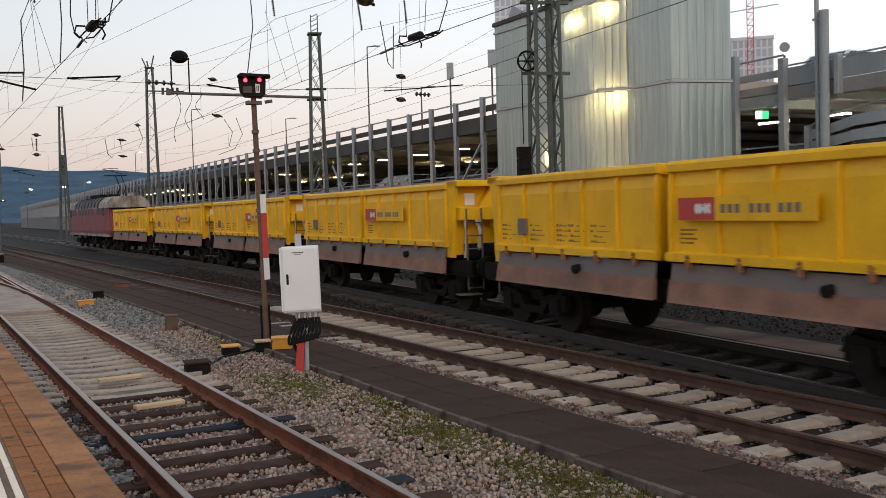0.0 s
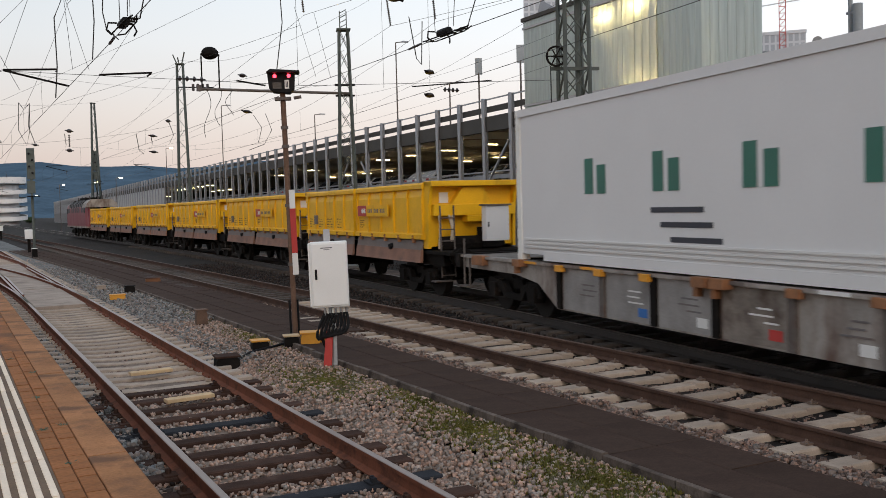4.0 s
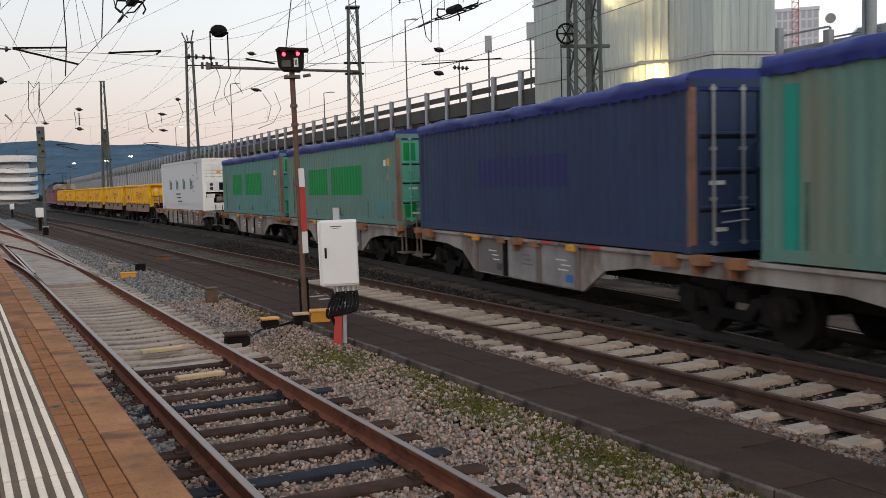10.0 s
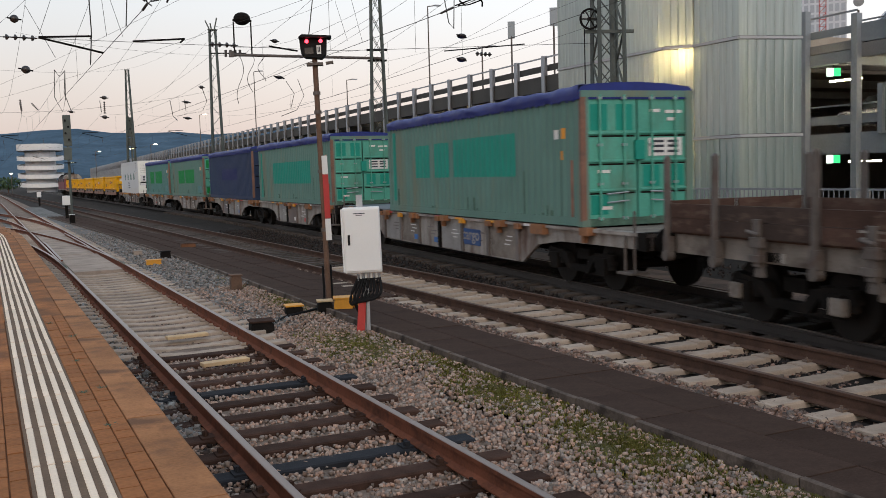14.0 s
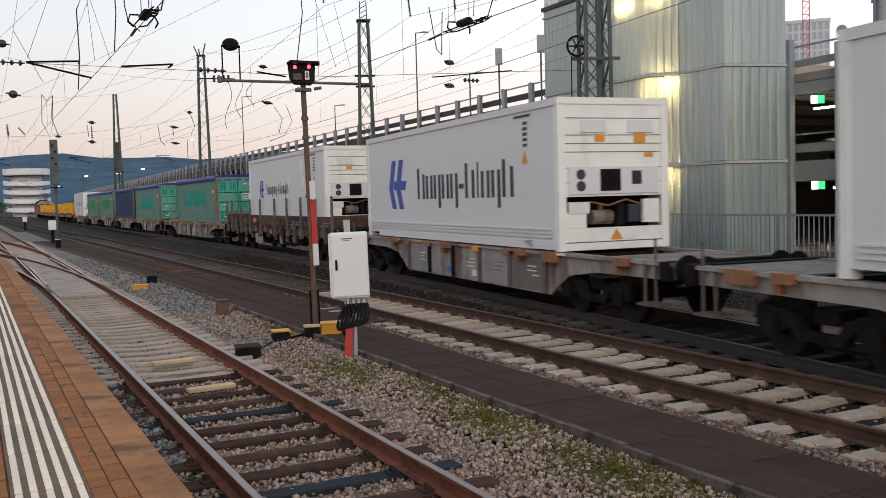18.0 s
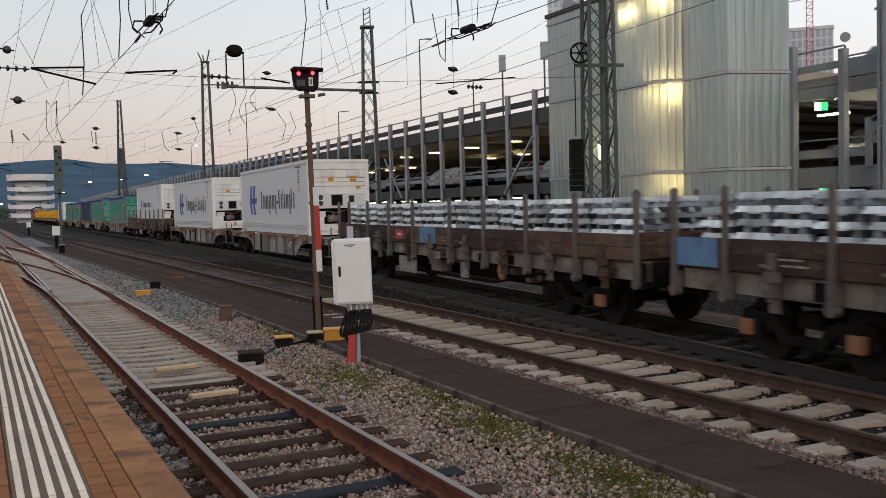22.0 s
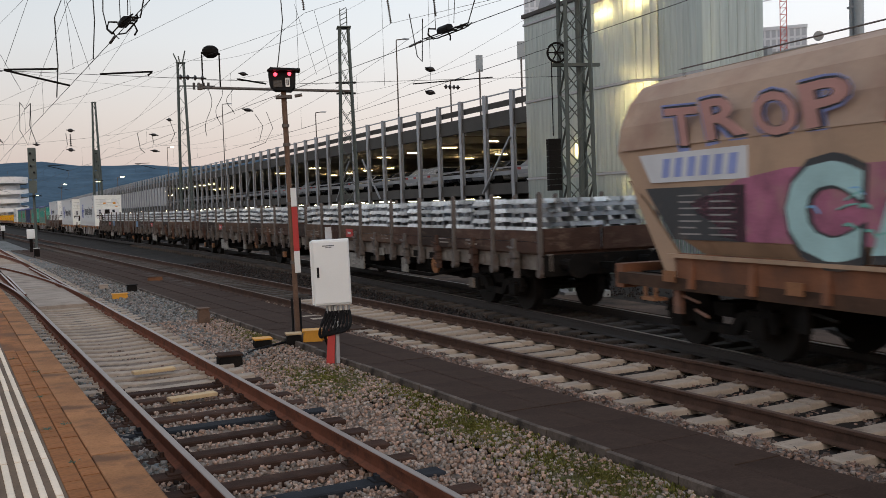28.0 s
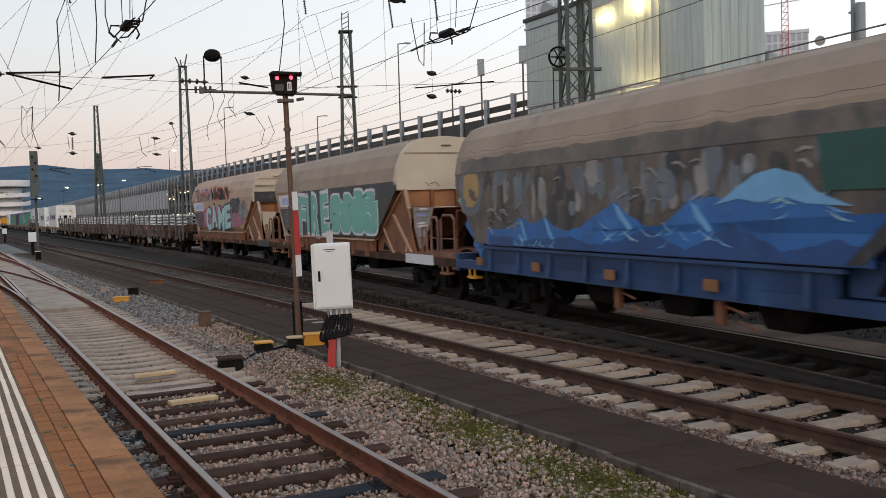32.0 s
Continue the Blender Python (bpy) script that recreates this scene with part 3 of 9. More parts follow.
        fs += [tuple(range(n))[::-1], tuple(range(n, 2 * n))]
        return self.add(vs, fs)

    def pipe(self, pts, r, n=5):
        """One continuous tube through the points."""
        ps = [Vector(p) for p in pts]
        vs, fs = [], []
        for i, p in enumerate(ps):
            d = ps[min(i + 1, len(ps) - 1)] - ps[max(i - 1, 0)]
            side = d.cross(Vector((0, 0, 1)) if abs(d.z) < 0.95 * d.length else Vector((1, 0, 0))).normalized()
            up = side.cross(d).normalized()
            vs += [p + side * (r * math.cos(k * math.tau / n)) + up * (r * math.sin(k * math.tau / n)) for k in range(n)]
        for i in range(len(ps) - 1):
            fs += [(i * n + k, i * n + (k + 1) % n, (i + 1) * n + (k + 1) % n, (i + 1) * n + k) for k in range(n)]
        fs += [tuple(range(n))[::-1], tuple(range((len(ps) - 1) * n, len(ps) * n))]
        return self.add(vs, fs)

    def prism(self, prof, y0, y1, axis="y"):
        """A closed profile of (u, v) swept along an axis: y: (x, z); x: (y, z); z: (x, y)."""
        n = len(prof)
        put = {"y": lambda u, v, w: (u, w, v), "x": lambda u, v, w: (w, u, v), "z": lambda u, v, w: (u, v, w)}[axis]
        vs = [put(u, v, w) for w in (y0, y1) for u, v in prof]
        fs = [(i, (i + 1) % n, n + (i + 1) % n, n + i) for i in range(n)] + [tuple(range(n))[::-1], tuple(range(n, 2 * n))]
        return self.add(vs, fs)

    def ball(self, x, y, z, r, sz=1.0, n=8, k=5):
        vs, fs = [(x, y, z - r * sz)], []
        for j in range(1, k):
            a = math.pi * j / k
            vs += [(x + r * math.sin(a) * math.cos(i * math.tau / n), y + r * math.sin(a) * math.sin(i * math.tau / n),
                    z - r * sz * math.cos(a)) for i in range(n)]
        vs.append((x, y, z + r * sz))
        for i in range(n):
            fs.append((0, 1 + (i + 1) % n, 1 + i))
            for j in range(k - 2):
                a, b = 1 + j * n + i, 1 + j * n + (i + 1) % n
                fs.append((a, b, b + n, a + n))
            fs.append((1 + (k - 2) * n + i, 1 + (k - 2) * n + (i + 1) % n, len(vs) - 1))
        return self.add(vs, fs)

    def mesh(self, name, material, smooth=False):
        me = bpy.data.meshes.new(name)
        me.from_pydata(self.v, [], self.f)
        bm = bmesh.new()
        bm.from_mesh(me)
        bmesh.ops.recalc_face_normals(bm, faces=bm.faces)
        bm.to_mesh(me)
        bm.free()
        me.materials.append(M[material])
        if smooth:
            me.polygons.foreach_set("use_smooth", [True] * len(me.polygons))
        return me


def part(name, shape, material, parent=None, label="", bevel=0.0, smooth=False):
    """One mesh object, under a thing or part when a parent is given."""
    ob = new(name, shape.mesh(name, material, smooth))
    if parent is not None:
        ob.parent = parent
    if label:
        ob["label"] = label
    if bevel:
        b = ob.modifiers.new("edge", "BEVEL")
        b.width, b.segments, b.limit_method, b.angle_limit = bevel, 2, "ANGLE", radians(40)
    return ob


def thing(name, label, category, group="", m=None, kind=""):
    e = new(name)
    e.empty_display_size = 0.2
    tagged(e, label, category, group, kind)
    if m is not None:
        e.matrix_world = m
    return e


def share(name, me, parent, loc=(0, 0, 0), rz=0.0, rot=None):
    """Another object on the same mesh, for alike pieces."""
    ob = new(name, me)
    ob.parent = parent
    ob.location = loc
    ob.rotation_euler = rot if rot else (0, 0, rz)
    return ob


def text_part(name, body, material, parent, size, m, label="", spacing=1.0, depth=0.004, bold=0.0):
    """Lettering with the built-in font, turned into a mesh; m places it in the parent's space."""
    cu = bpy.data.curves.new(name, "FONT")
    cu.body, cu.size, cu.extrude, cu.offset, cu.space_character = body, size, depth, bold, spacing
    cu.resolution_u = 3
    tmp = bpy.data.objects.new(name, cu)
    me = bpy.data.meshes.new_from_object(tmp)
    bpy.data.objects.remove(tmp)
    me.materials.clear()
    me.materials.append(M[material])
    ob = new(name, me)
    ob.parent = parent
    ob.matrix_basis = m
    if label:
        ob["label"] = label
    return ob


# ---- plan of the tracks (rail top is z = 0) ----
def t1x(y):
    return 2.62 + 0.031 * y


def t2x(y):
    return 8.18 + 0.030 * y - 0.00008 * max(0.0, y) ** 2 if y < 60 else 9.692 + 0.0204 * (y - 60)


def t3_slope(y):
    if y > 56.7:
        return 0.04
    if y > 0:
        return 0.162 - 0.00215 * y
    return 0.03 + 0.132 * max(0.0, y + 12) / 12


T3 = [(-330.0, 0.0, 0.0)]
while T3[-1][0] < 620:
    yy, xx, ss = T3[-1]
    k = t3_slope(yy + 0.25)
    T3.append((yy + 0.5, xx + 0.5 * k, ss + 0.5 * math.hypot(1, k)))
T3 = np.array(T3)
T3[:, 1] += 11.65 - np.interp(15, T3[:, 0], T3[:, 1])
T3[:, 2] -= np.interp(0, T3[:, 0], T3[:, 2])


def t3x(y):
    return float(np.interp(y, T3[:, 0], T3[:, 1]))


def t3_at(s):
    return float(np.interp(s, T3[:, 2], T3[:, 1])), float(np.interp(s, T3[:, 2], T3[:, 0]))


def run(t):
    """Metres that the train has rolled since the start."""
    return 6.892 * t + 0.2073 * t * t / 2 - 0.00317 * t ** 3 / 3


def on_track(s, half):
    """Pose of a vehicle whose middle is at s and whose pivots are half metres off."""
    xa, ya = t3_at(s - half)
    xb, yb = t3_at(s + half)
    return pose((xa + xb) / 2, (ya + yb) / 2, 0, 0, 0, math.degrees(math.atan2(-(xb - xa), yb - ya)))


# ---- ground and tracks ----
def strip(shape, fx, y0, y1, step, prof):
    """Sweeps a profile of (offset, z) along x = fx(y)."""
    ys = list(np.arange(y0, y1, step)) + [y1]
    n = len(prof)
    vs, fs = [], []
    for y in ys:
        x = fx(y)
        vs += [(x + u, y, v) for u, v in prof]
    for j in range(len(ys) - 1):
        for i in range(n):
            a, b = j * n + i, j * n + (i + 1) % n
            fs.append((a, b, b + n, a + n))
    fs += [tuple(range(n))[::-1], tuple(range((len(ys) - 1) * n, len(ys) * n))]
    return shape.add(vs, fs)


RAIL = [(-0.075, -0.172), (0.075, -0.172), (0.075, -0.160), (0.012, -0.135), (0.010, -0.045), (0.036, -0.035), (0.036, -0.006),
        (-0.036, -0.006), (-0.036, -0.035), (-0.010, -0.045), (-0.012, -0.135), (-0.075, -0.160)]
HEAD = [(-0.033, -0.006), (0.033, -0.006), (0.033, -0.002), (0.026, 0.0), (-0.026, 0.0), (-0.033, -0.002)]


def lay_rail(track, fx, y0, y1, step=2.0, tone="rail_side", head="rail_top"):
    r = part("rail", strip(Shape(), fx, y0, y1, step, RAIL), tone, track)
    part("rail_head", strip(Shape(), fx, y0, y1, step, HEAD), head, r, "worn running surface")


G = 0.7535          # half the gauge, to the middle of the rail head


def sleeper_mesh(kind):
    s = Shape()
    rng = random.Random(5)
    if kind == "bowed":
        # pale concrete, dished between the rails
        for j in range(8):
            x0, x1 = -1.25 + 0.3125 * j, -1.25 + 0.3125 * (j + 1)
            za, zb = (-0.150 - 0.055 * math.cos(x / 1.25 * math.pi / 2) ** 2 for x in (x0, x1))
            s.add([(x, y, z) for x, zt in ((x0, za), (x1, zb)) for y, z in ((-0.13, -0.36), (0.13, -0.36), (0.105, zt - 0.012), (0.085, zt), (-0.085, zt), (-0.105, zt - 0.012))],
                  [(i, (i + 1) % 6, 6 + (i + 1) % 6, 6 + i) for i in range(6)])
        for x in (-0.87, -0.63, 0.63, 0.87):
            s.box(x, 0, -0.150, 0.07, 0.10, 0.035)
        return s.mesh("concrete_sleeper", "concrete_sl")
    if kind == "concrete":
        for x0, x1 in ((-1.25, -0.45), (-0.45, 0.45), (0.45, 1.25)):
            h0 = -0.160 if abs(x0 + x1) > 0.2 else -0.178
            s.prism([(-0.145, -0.36), (0.145, -0.36), (0.125, h0 - 0.02), (0.112, h0), (-0.112, h0), (-0.125, h0 - 0.02)], x0, x1, "x")
        return s.mesh("concrete_sleeper", "concrete_sl")
    s.prism([(-0.115, -0.34), (0.115, -0.34), (0.115, -0.185), (0.10, -0.172), (-0.10, -0.172), (-0.115, -0.185)], -1.28, 1.28, "x")
    for x in (-0.75, 0.75):
        s.box(x, 0, -0.165, 0.34, 0.16, 0.02)
        for dx in (-0.12, 0.12):
            s.box(x + dx, 0.03 * rng.choice((-1, 1)), -0.140, 0.045, 0.06, 0.05)
            s.rod((x + dx, 0, -0.16), (x + dx, 0, -0.105), 0.018, 6)
    return s.mesh("timber_sleeper", "timber_blue" if kind == "blue" else "timber")


def clip_mesh(tone):
    """Clamp plates and bolts on both sides of both rails."""
    s = Shape()
    for x in (-G, G):
        for d in (-1, 1):
            s.box(x + d * 0.10, 0, -0.150, 0.09, 0.085, 0.022)
            s.rod((x + d * 0.105, 0, -0.142), (x + d * 0.105, 0, -0.105), 0.013, 6)
            s.rod((x + d * 0.105, 0, -0.138), (x + d * 0.105, 0, -0.126), 0.024, 6)
    return s.mesh("rail_clip", tone)



ground = part("ground", Shape().add([(x, y, -0.33) for x, y in ((-4000, -2500), (4000, -2500), (4000, 4800), (-4000, 4800))], [(0, 1, 2, 3)]), "earth_dark")
tagged(ground, "dark gravelly railway ground running to the horizon", "ground", kind="structure")


def bed(name, fx, half, y0, y1, z, label, material="earth", jitter=0.02):
    """Ballast bed: a gently uneven strip with sloping shoulders."""
    rng = random.Random(hash(len(name)) % 97)
    s = Shape()
    cols = [(-half - 0.35, -0.34), (-half, z)] + [(-half + (2 * half) * k / 8, z) for k in range(1, 8)] + [(half, z), (half + 0.35, -0.34)]
    n = len(cols)
    ys = list(np.arange(y0, min(y1, 40), 0.5)) + list(np.arange(40, y1 + 1, 10))
    vs = [(fx(y) + u, y, v + (rng.uniform(-jitter, jitter) if 0 < i < n - 1 else 0)) for y in ys for i, (u, v) in enumerate(cols)]
    fs = [(j * n + i, j * n + i + 1, (j + 1) * n + i + 1, (j + 1) * n + i) for j in range(len(ys) - 1) for i in range(n - 1)]
    s.add(vs, fs)
    ob = part(name, s, material, smooth=True)
    return tagged(ob, label, "ballast", kind="structure")


bed("ballast_bed", t1x, 1.75, -6, 400, -0.235, "pale brown gravel bed under the platform track", "gravel_pale")
bed("ballast_bed", t2x, 1.75, -6, 400, -0.245, "dark gravel bed under the middle track", "earth_dark")
bed("ballast_bed", t3x, 1.85, -6, 400, -0.255, "dark gravel bed under the freight track, train shade in its colour", "earth_dark")

s = Shape()
strip(s, t1x, 21.5, 110, 3, [(0.86, -0.30), (2.75, -0.30), (2.75, -0.215), (0.86, -0.205)])
tagged(part("ballast_bed", s, "bed_blue"), "blue-grey gravel beside the switch", "ballast", kind="structure")
s = Shape()
strip(s, t1x, 14, 110, 3, [(-1.62, -0.30), (-0.84, -0.30), (-0.84, -0.205), (-1.62, -0.215)])
tagged(part("ballast_bed", s, "bed_blue"), "blue-grey gravel along the platform wall", "ballast", kind="structure")
s = Shape()
strip(s, t3x, -6, 80, 3, [(1.95, -0.34), (3.05, -0.34), (3.0, -0.24), (2.0, -0.24)])
tagged(part("cable_path", s, "earth"), "pale gritty path behind the freight track", "path", kind="structure")
track_1 = thing("platform_track", "rusty platform track with dark timber and pale concrete sleepers", "railway track", kind="structure")
track_2 = thing("middle_track", "rusty track with pale concrete sleepers beside the walkway", "railway track", kind="structure")
track_3 = thing("freight_track", "dark track on concrete sleepers under the train", "railway track", kind="structure")
track_4 = thing("branch_track", "rusty switch track branching towards the platform", "railway track", kind="structure")
for tr, fx, tone, head in ((track_1, t1x, "rail_side", "rail_top"), (track_2, t2x, "rail_brown", "rail_top_dull"), (track_3, t3x, "rail_dark", "rail_top")):
    for sgn in (-1, 1):
        lay_rail(tr, lambda y, fx=fx, sgn=sgn: fx(y) + sgn * G, -6, 420, 2.0, tone, head)


def t4x(y):
    return t1x(y) - max(0.0, y - 26.5) ** 2 / 350.0


for sgn in (-1, 1):
    lay_rail(track_4, lambda y, sgn=sgn: t4x(y) + sgn * G, 27, 112)
    lay_rail(track_4, lambda y, sgn=sgn: t1x(y) - max(0.0, y - 48) ** 2 / 540.0 + sgn * G, 48, 125)
for dx, y0, y1 in ((0.62, 34, 46), (-0.62, 30, 40)):
    lay_rail(track_1, lambda y, dx=dx: t1x(y) + dx - 0.006 * abs(y - 38), y0, y1)

SL = {k: sleeper_mesh(k) for k in ("concrete", "bowed", "timber", "blue")}
CLIP = {"concrete": clip_mesh("rail_clip"), "bowed": clip_mesh("rail_side")}
SL["dark"] = SL["concrete"].copy()
SL["dark"].materials.clear()
SL["dark"].materials.append(M["sleeper_dark"])
rng = random.Random(3)


def sleepers(tr, fx, y0, y1, pitch, kind, slope=0.03):
    y = y0
    while y < y1:
        k = kind(y)
        nm = "concrete_sleeper" if k in ("concrete", "dark", "bowed") else "timber_sleeper"
        bed_at = (fx(y) + rng.uniform(-0.02, 0.02), y, rng.uniform(-0.008, 0.004))
        sl = share(nm, SL[k], tr, bed_at, -slope + rng.uniform(-0.008, 0.008))
        if k in CLIP and y < 24:
            share("rail_clip", CLIP[k], sl, (fx(y) - bed_at[0], 0, -bed_at[2]))
        y += pitch * rng.uniform(0.97, 1.03)


sleepers(track_1, t1x, -5.5, 13.3, 0.62, lambda y: "blue" if int(y * 1.61) % 5 == 2 else "timber")
sleepers(track_1, t1x, 13.5, 26, 0.56, lambda y: "bowed")
sleepers(track_1, t1x, 26.2, 75, 0.62, lambda y: "concrete")
sleepers(track_2, t2x, -5.5, 85, 0.62, lambda y: "concrete" if y < 24 else "dark")
sleepers(track_3, t3x, -5.5, 75, 0.62, lambda y: "dark", 0.11)


# walkway of two rows of slabs with a low kerb
def wx(y):
    return 5.47 + 0.031 * y - (0.0004 * max(0, y - 15) ** 2 if y < 60 else 0.81 + 0.036 * (y - 60))


walkway = thing("walkway", "dark brown concrete slab walkway with a low worn kerb", "walkway", kind="structure")
slab = Shape().prism([(-0.285, -0.30), (0.285, -0.30), (0.285, -0.155), (0.272, -0.145), (-0.272, -0.145), (-0.285, -0.155)], -0.494, 0.494, "y").mesh("slab", "walkway")
kerb = Shape().prism([(-0.035, -0.34), (0.035, -0.34), (0.035, -0.135), (0.02, -0.128), (-0.02, -0.128), (-0.035, -0.135)], -0.492, 0.492, "y").mesh("kerb", "kerb")
y = -5.5
while y < 75:
    wide = 0.004 * max(0, min(y, 40) - 12)
    share("kerb", kerb, walkway, (wx(y) - 0.03 + rng.uniform(-0.008, 0.008), y, rng.uniform(-0.012, 0.008)), -0.03 + rng.uniform(-0.008, 0.008))
    for k in range(2 if y < 17 else 3):
        share("slab", slab, walkway, (wx(y) + 0.30 + (0.592 + wide / 2) * k, y, rng.uniform(-0.006, 0.004) - 0.006 * k), -0.03 + rng.uniform(-0.006, 0.006), )
    y += 1.0


def stones(name, regions, material, size, seed, label):
    """Loose angular stones in one mesh; regions: (function of y for the middle, half width, y0, y1, count, z)."""
    rs = np.random.RandomState(seed)
    base = np.array([[a, b, c] for a in (-1, 1) for b in (-1, 1) for c in (-1, 1)], float)
    quad = np.array([(0, 1, 3, 2), (4, 6, 7, 5), (0, 4, 5, 1), (2, 3, 7, 6), (0, 2, 6, 4), (1, 5, 7, 3)])
    pts, n = [], 0
    for fx, half, y0, y1, count, z in regions:
        y = y0 + (y1 - y0) * rs.rand(count) ** 1.5
        x = np.array([fx(v) for v in y]) + rs.uniform(-half, half, count)
        pts.append(np.stack([x, y, z + rs.uniform(-0.012, 0.02, count)], 1))
    p = np.concatenate(pts)
    n = len(p)
    v = base[None] * rs.uniform(0.55, 1.0, (n, 8, 3)) * (size * rs.uniform(0.5, 1.0, (n, 1, 3)) * rs.uniform(0.6, 1.3, (n, 1, 1)))
    a, b = rs.uniform(0, math.tau, n), rs.uniform(-0.9, 0.9, n)
    ca, sa, cb, sb = np.cos(a), np.sin(a), np.cos(b), np.sin(b)
    R = np.zeros((n, 3, 3))
    R[:, 0, 0], R[:, 0, 1], R[:, 1, 0], R[:, 1, 1], R[:, 2, 2] = ca, -sa * cb, sa, ca * cb, cb
    R[:, 0, 2], R[:, 1, 2], R[:, 2, 1] = sa * sb, -ca * sb, sb
    v = np.einsum("nij,nkj->nki", R, v) + p[:, None]
    f = (quad[None] + (np.arange(n) * 8)[:, None, None]).reshape(-1, 4)
    me = bpy.data.meshes.new(name)
    me.vertices.add(n * 8)
    me.vertices.foreach_set("co", v.reshape(-1))
    me.loops.add(len(f) * 4)
    me.loops.foreach_set("vertex_index", f.reshape(-1))
    me.polygons.add(len(f))
    me.polygons.foreach_set("loop_start", np.arange(len(f)) * 4)
    me.update(calc_edges=True)
    me.materials.append(M[material])
    return tagged(new(name, me), label, "gravel", kind="stuff")


def island(m, lo, hi):
    """Adds a tone per loose piece to a material."""
    ns, ls = m.node_tree.nodes, m.node_tree.links
    p = ns["Principled BSDF"]
    link = p.inputs["Base Color"].links[0].from_socket
    geo, mr, mix = ns.new("ShaderNodeNewGeometry"), ns.new("ShaderNodeMapRange"), ns.new("ShaderNodeMix")
    mr.inputs["To Min"].default_value, mr.inputs["To Max"].default_value = lo, hi
    ls.new(geo.outputs["Random Per Island"], mr.inputs["Value"])
    hs = ns.new("ShaderNodeHueSaturation")
    # some stones are reddish, some grey
    wn_ = ns.new("ShaderNodeTexWhiteNoise")
    wn_.noise_dimensions = "1D"
    ra = ns.new("ShaderNodeValToRGB")
    for el, (pos, col) in zip(ra.color_ramp.elements, ((0.0, (1.22, 0.96, 0.86, 1)), (1.0, (0.90, 1.0, 1.08, 1)))):
        el.position, el.color = pos, col
    mix.data_type, mix.blend_type = "RGBA", "MULTIPLY"
    mix.inputs[0].default_value = 1.0
    ls.new(geo.outputs["Random Per Island"], wn_.inputs["W"])
    ls.new(wn_.outputs["Value"], ra.inputs[0])
    ls.new(link, mix.inputs[6])
    ls.new(ra.outputs[0], mix.inputs[7])
    ls.new(mix.outputs[2], hs.inputs["Color"])
    ls.new(mr.outputs[0], hs.inputs["Value"])
    ls.new(hs.outputs[0], p.inputs["Base Color"])


island(M["stone"], 0.5, 1.35)
island(M["grass"], 0.5, 1.5)
island(M["stone_mid"], 0.4, 1.6)
island(M["stone_dark"], 0.35, 1.8)
stones("ballast_stones", [(lambda y: t1x(y) + 1.75, 1.0, 4, 22, 18000, -0.225), (lambda y: t1x(y), 1.25, 4, 13.3, 11000, -0.222), (lambda y: t1x(y) + 1.15, 0.3, 13.3, 26, 900, -0.235),
                          (lambda y: t1x(y) + 1.9, 1.0, 20, 60, 4000, -0.225)], "stone", 0.0245, 1, "loose pale brown and grey ballast stones")
island(M["stone_blue"], 0.4, 1.6)
stones("ballast_stones", [(lambda y: t1x(y) + 1.85, 0.95, 21.5, 48, 7000, -0.205), (lambda y: t1x(y) - 1.22, 0.36, 9, 34, 3500, -0.205), (lambda y: t1x(y) + 1.5, 0.5, 15, 24, 900, -0.215)],
       "stone_blue", 0.032, 5, "blue-grey ballast stones beside the switch")
stones("ballast_stones", [(lambda y: wx(y) + 1.40, 0.20, 4.5, 17, 3000, -0.205), (lambda y: t2x(y) - 1.34, 0.16, 4, 26, 3000, -0.225), (lambda y: t2x(y) + 1.34, 0.2, 4, 26, 2500, -0.225), (lambda y: t2x(y), 1.2, 4, 24, 6500, -0.262), (lambda y: t1x(y), 1.05, 13.3, 26, 3500, -0.265)],
       "stone_mid", 0.030, 6, "brown-grey ballast stones round the pale sleepers")
stones("ballast_stones", [(lambda y: t2x(y), 1.25, 24, 40, 3000, -0.235),
                          (lambda y: (t2x(y) + t3x(y)) / 2 + 0.2, 0.9, 8, 45, 6000, -0.23), (lambda y: t3x(y) + 4.4, 0.9, 8, 60, 2500, -0.27),
                          (lambda y: t1x(y) - 1.15, 0.45, 4, 30, 2500, -0.225)],
       "stone_dark", 0.030, 2, "dark ballast stones between the tracks, train shade in their colour")


for y0, y1, half in ((26.5, 33.0, 0.62), (33.2, 41.0, 0.55), (41.3, 52.0, 0.60)):
    part("infill_panel", strip(Shape(), t1x, y0, y1, 2, [(-half, -0.24), (half, -0.24), (half, -0.09), (-half, -0.09)]), "infill", track_1, "pale dusty infill between the switch rails")

# mossy patches and grass tufts
PATCHES = [(5.15, 12.6, 0.55, 1.45, 1900), (5.30, 8.9, 0.42, 1.15, 1900), (5.22, 6.6, 0.55, 1.2, 2300), (5.35, 4.6, 0.45, 1.0, 700), (5.55, 10.6, 0.20, 0.9, 500), (5.75, 17.8, 0.3, 1.8, 500), (5.85, 23.0, 0.25, 3.0, 500)]
for px_, py_, ax, ay, _ in PATCHES[:4]:
    rs = random.Random(int(py_ * 10))
    vs = [(px_, py_, -0.205)]
    for ring in (0.55, 1.0):
        for i in range(22):
            a = i * math.tau / 22
            q = ring * (1 + rs.uniform(-0.18, 0.18))
            vs.append((px_ + ax * q * math.cos(a) + 0.031 * ay * q * math.sin(a), py_ + ay * q * math.sin(a), (-0.208 if ring < 1 else -0.245) + rs.uniform(-0.008, 0.008)))
    fs = [(0, 1 + i, 1 + (i + 1) % 22) for i in range(22)] + [(1 + i, 23 + i, 23 + (i + 1) % 22, 1 + (i + 1) % 22) for i in range(22)]
    tagged(part("moss_patch", Shape().add(vs, fs), "moss_ground", smooth=True), "low mossy earth patch beside the walkway kerb", "moss", kind="structure")


def tufts(name, patches, seed, label):
    rs = random.Random(seed)
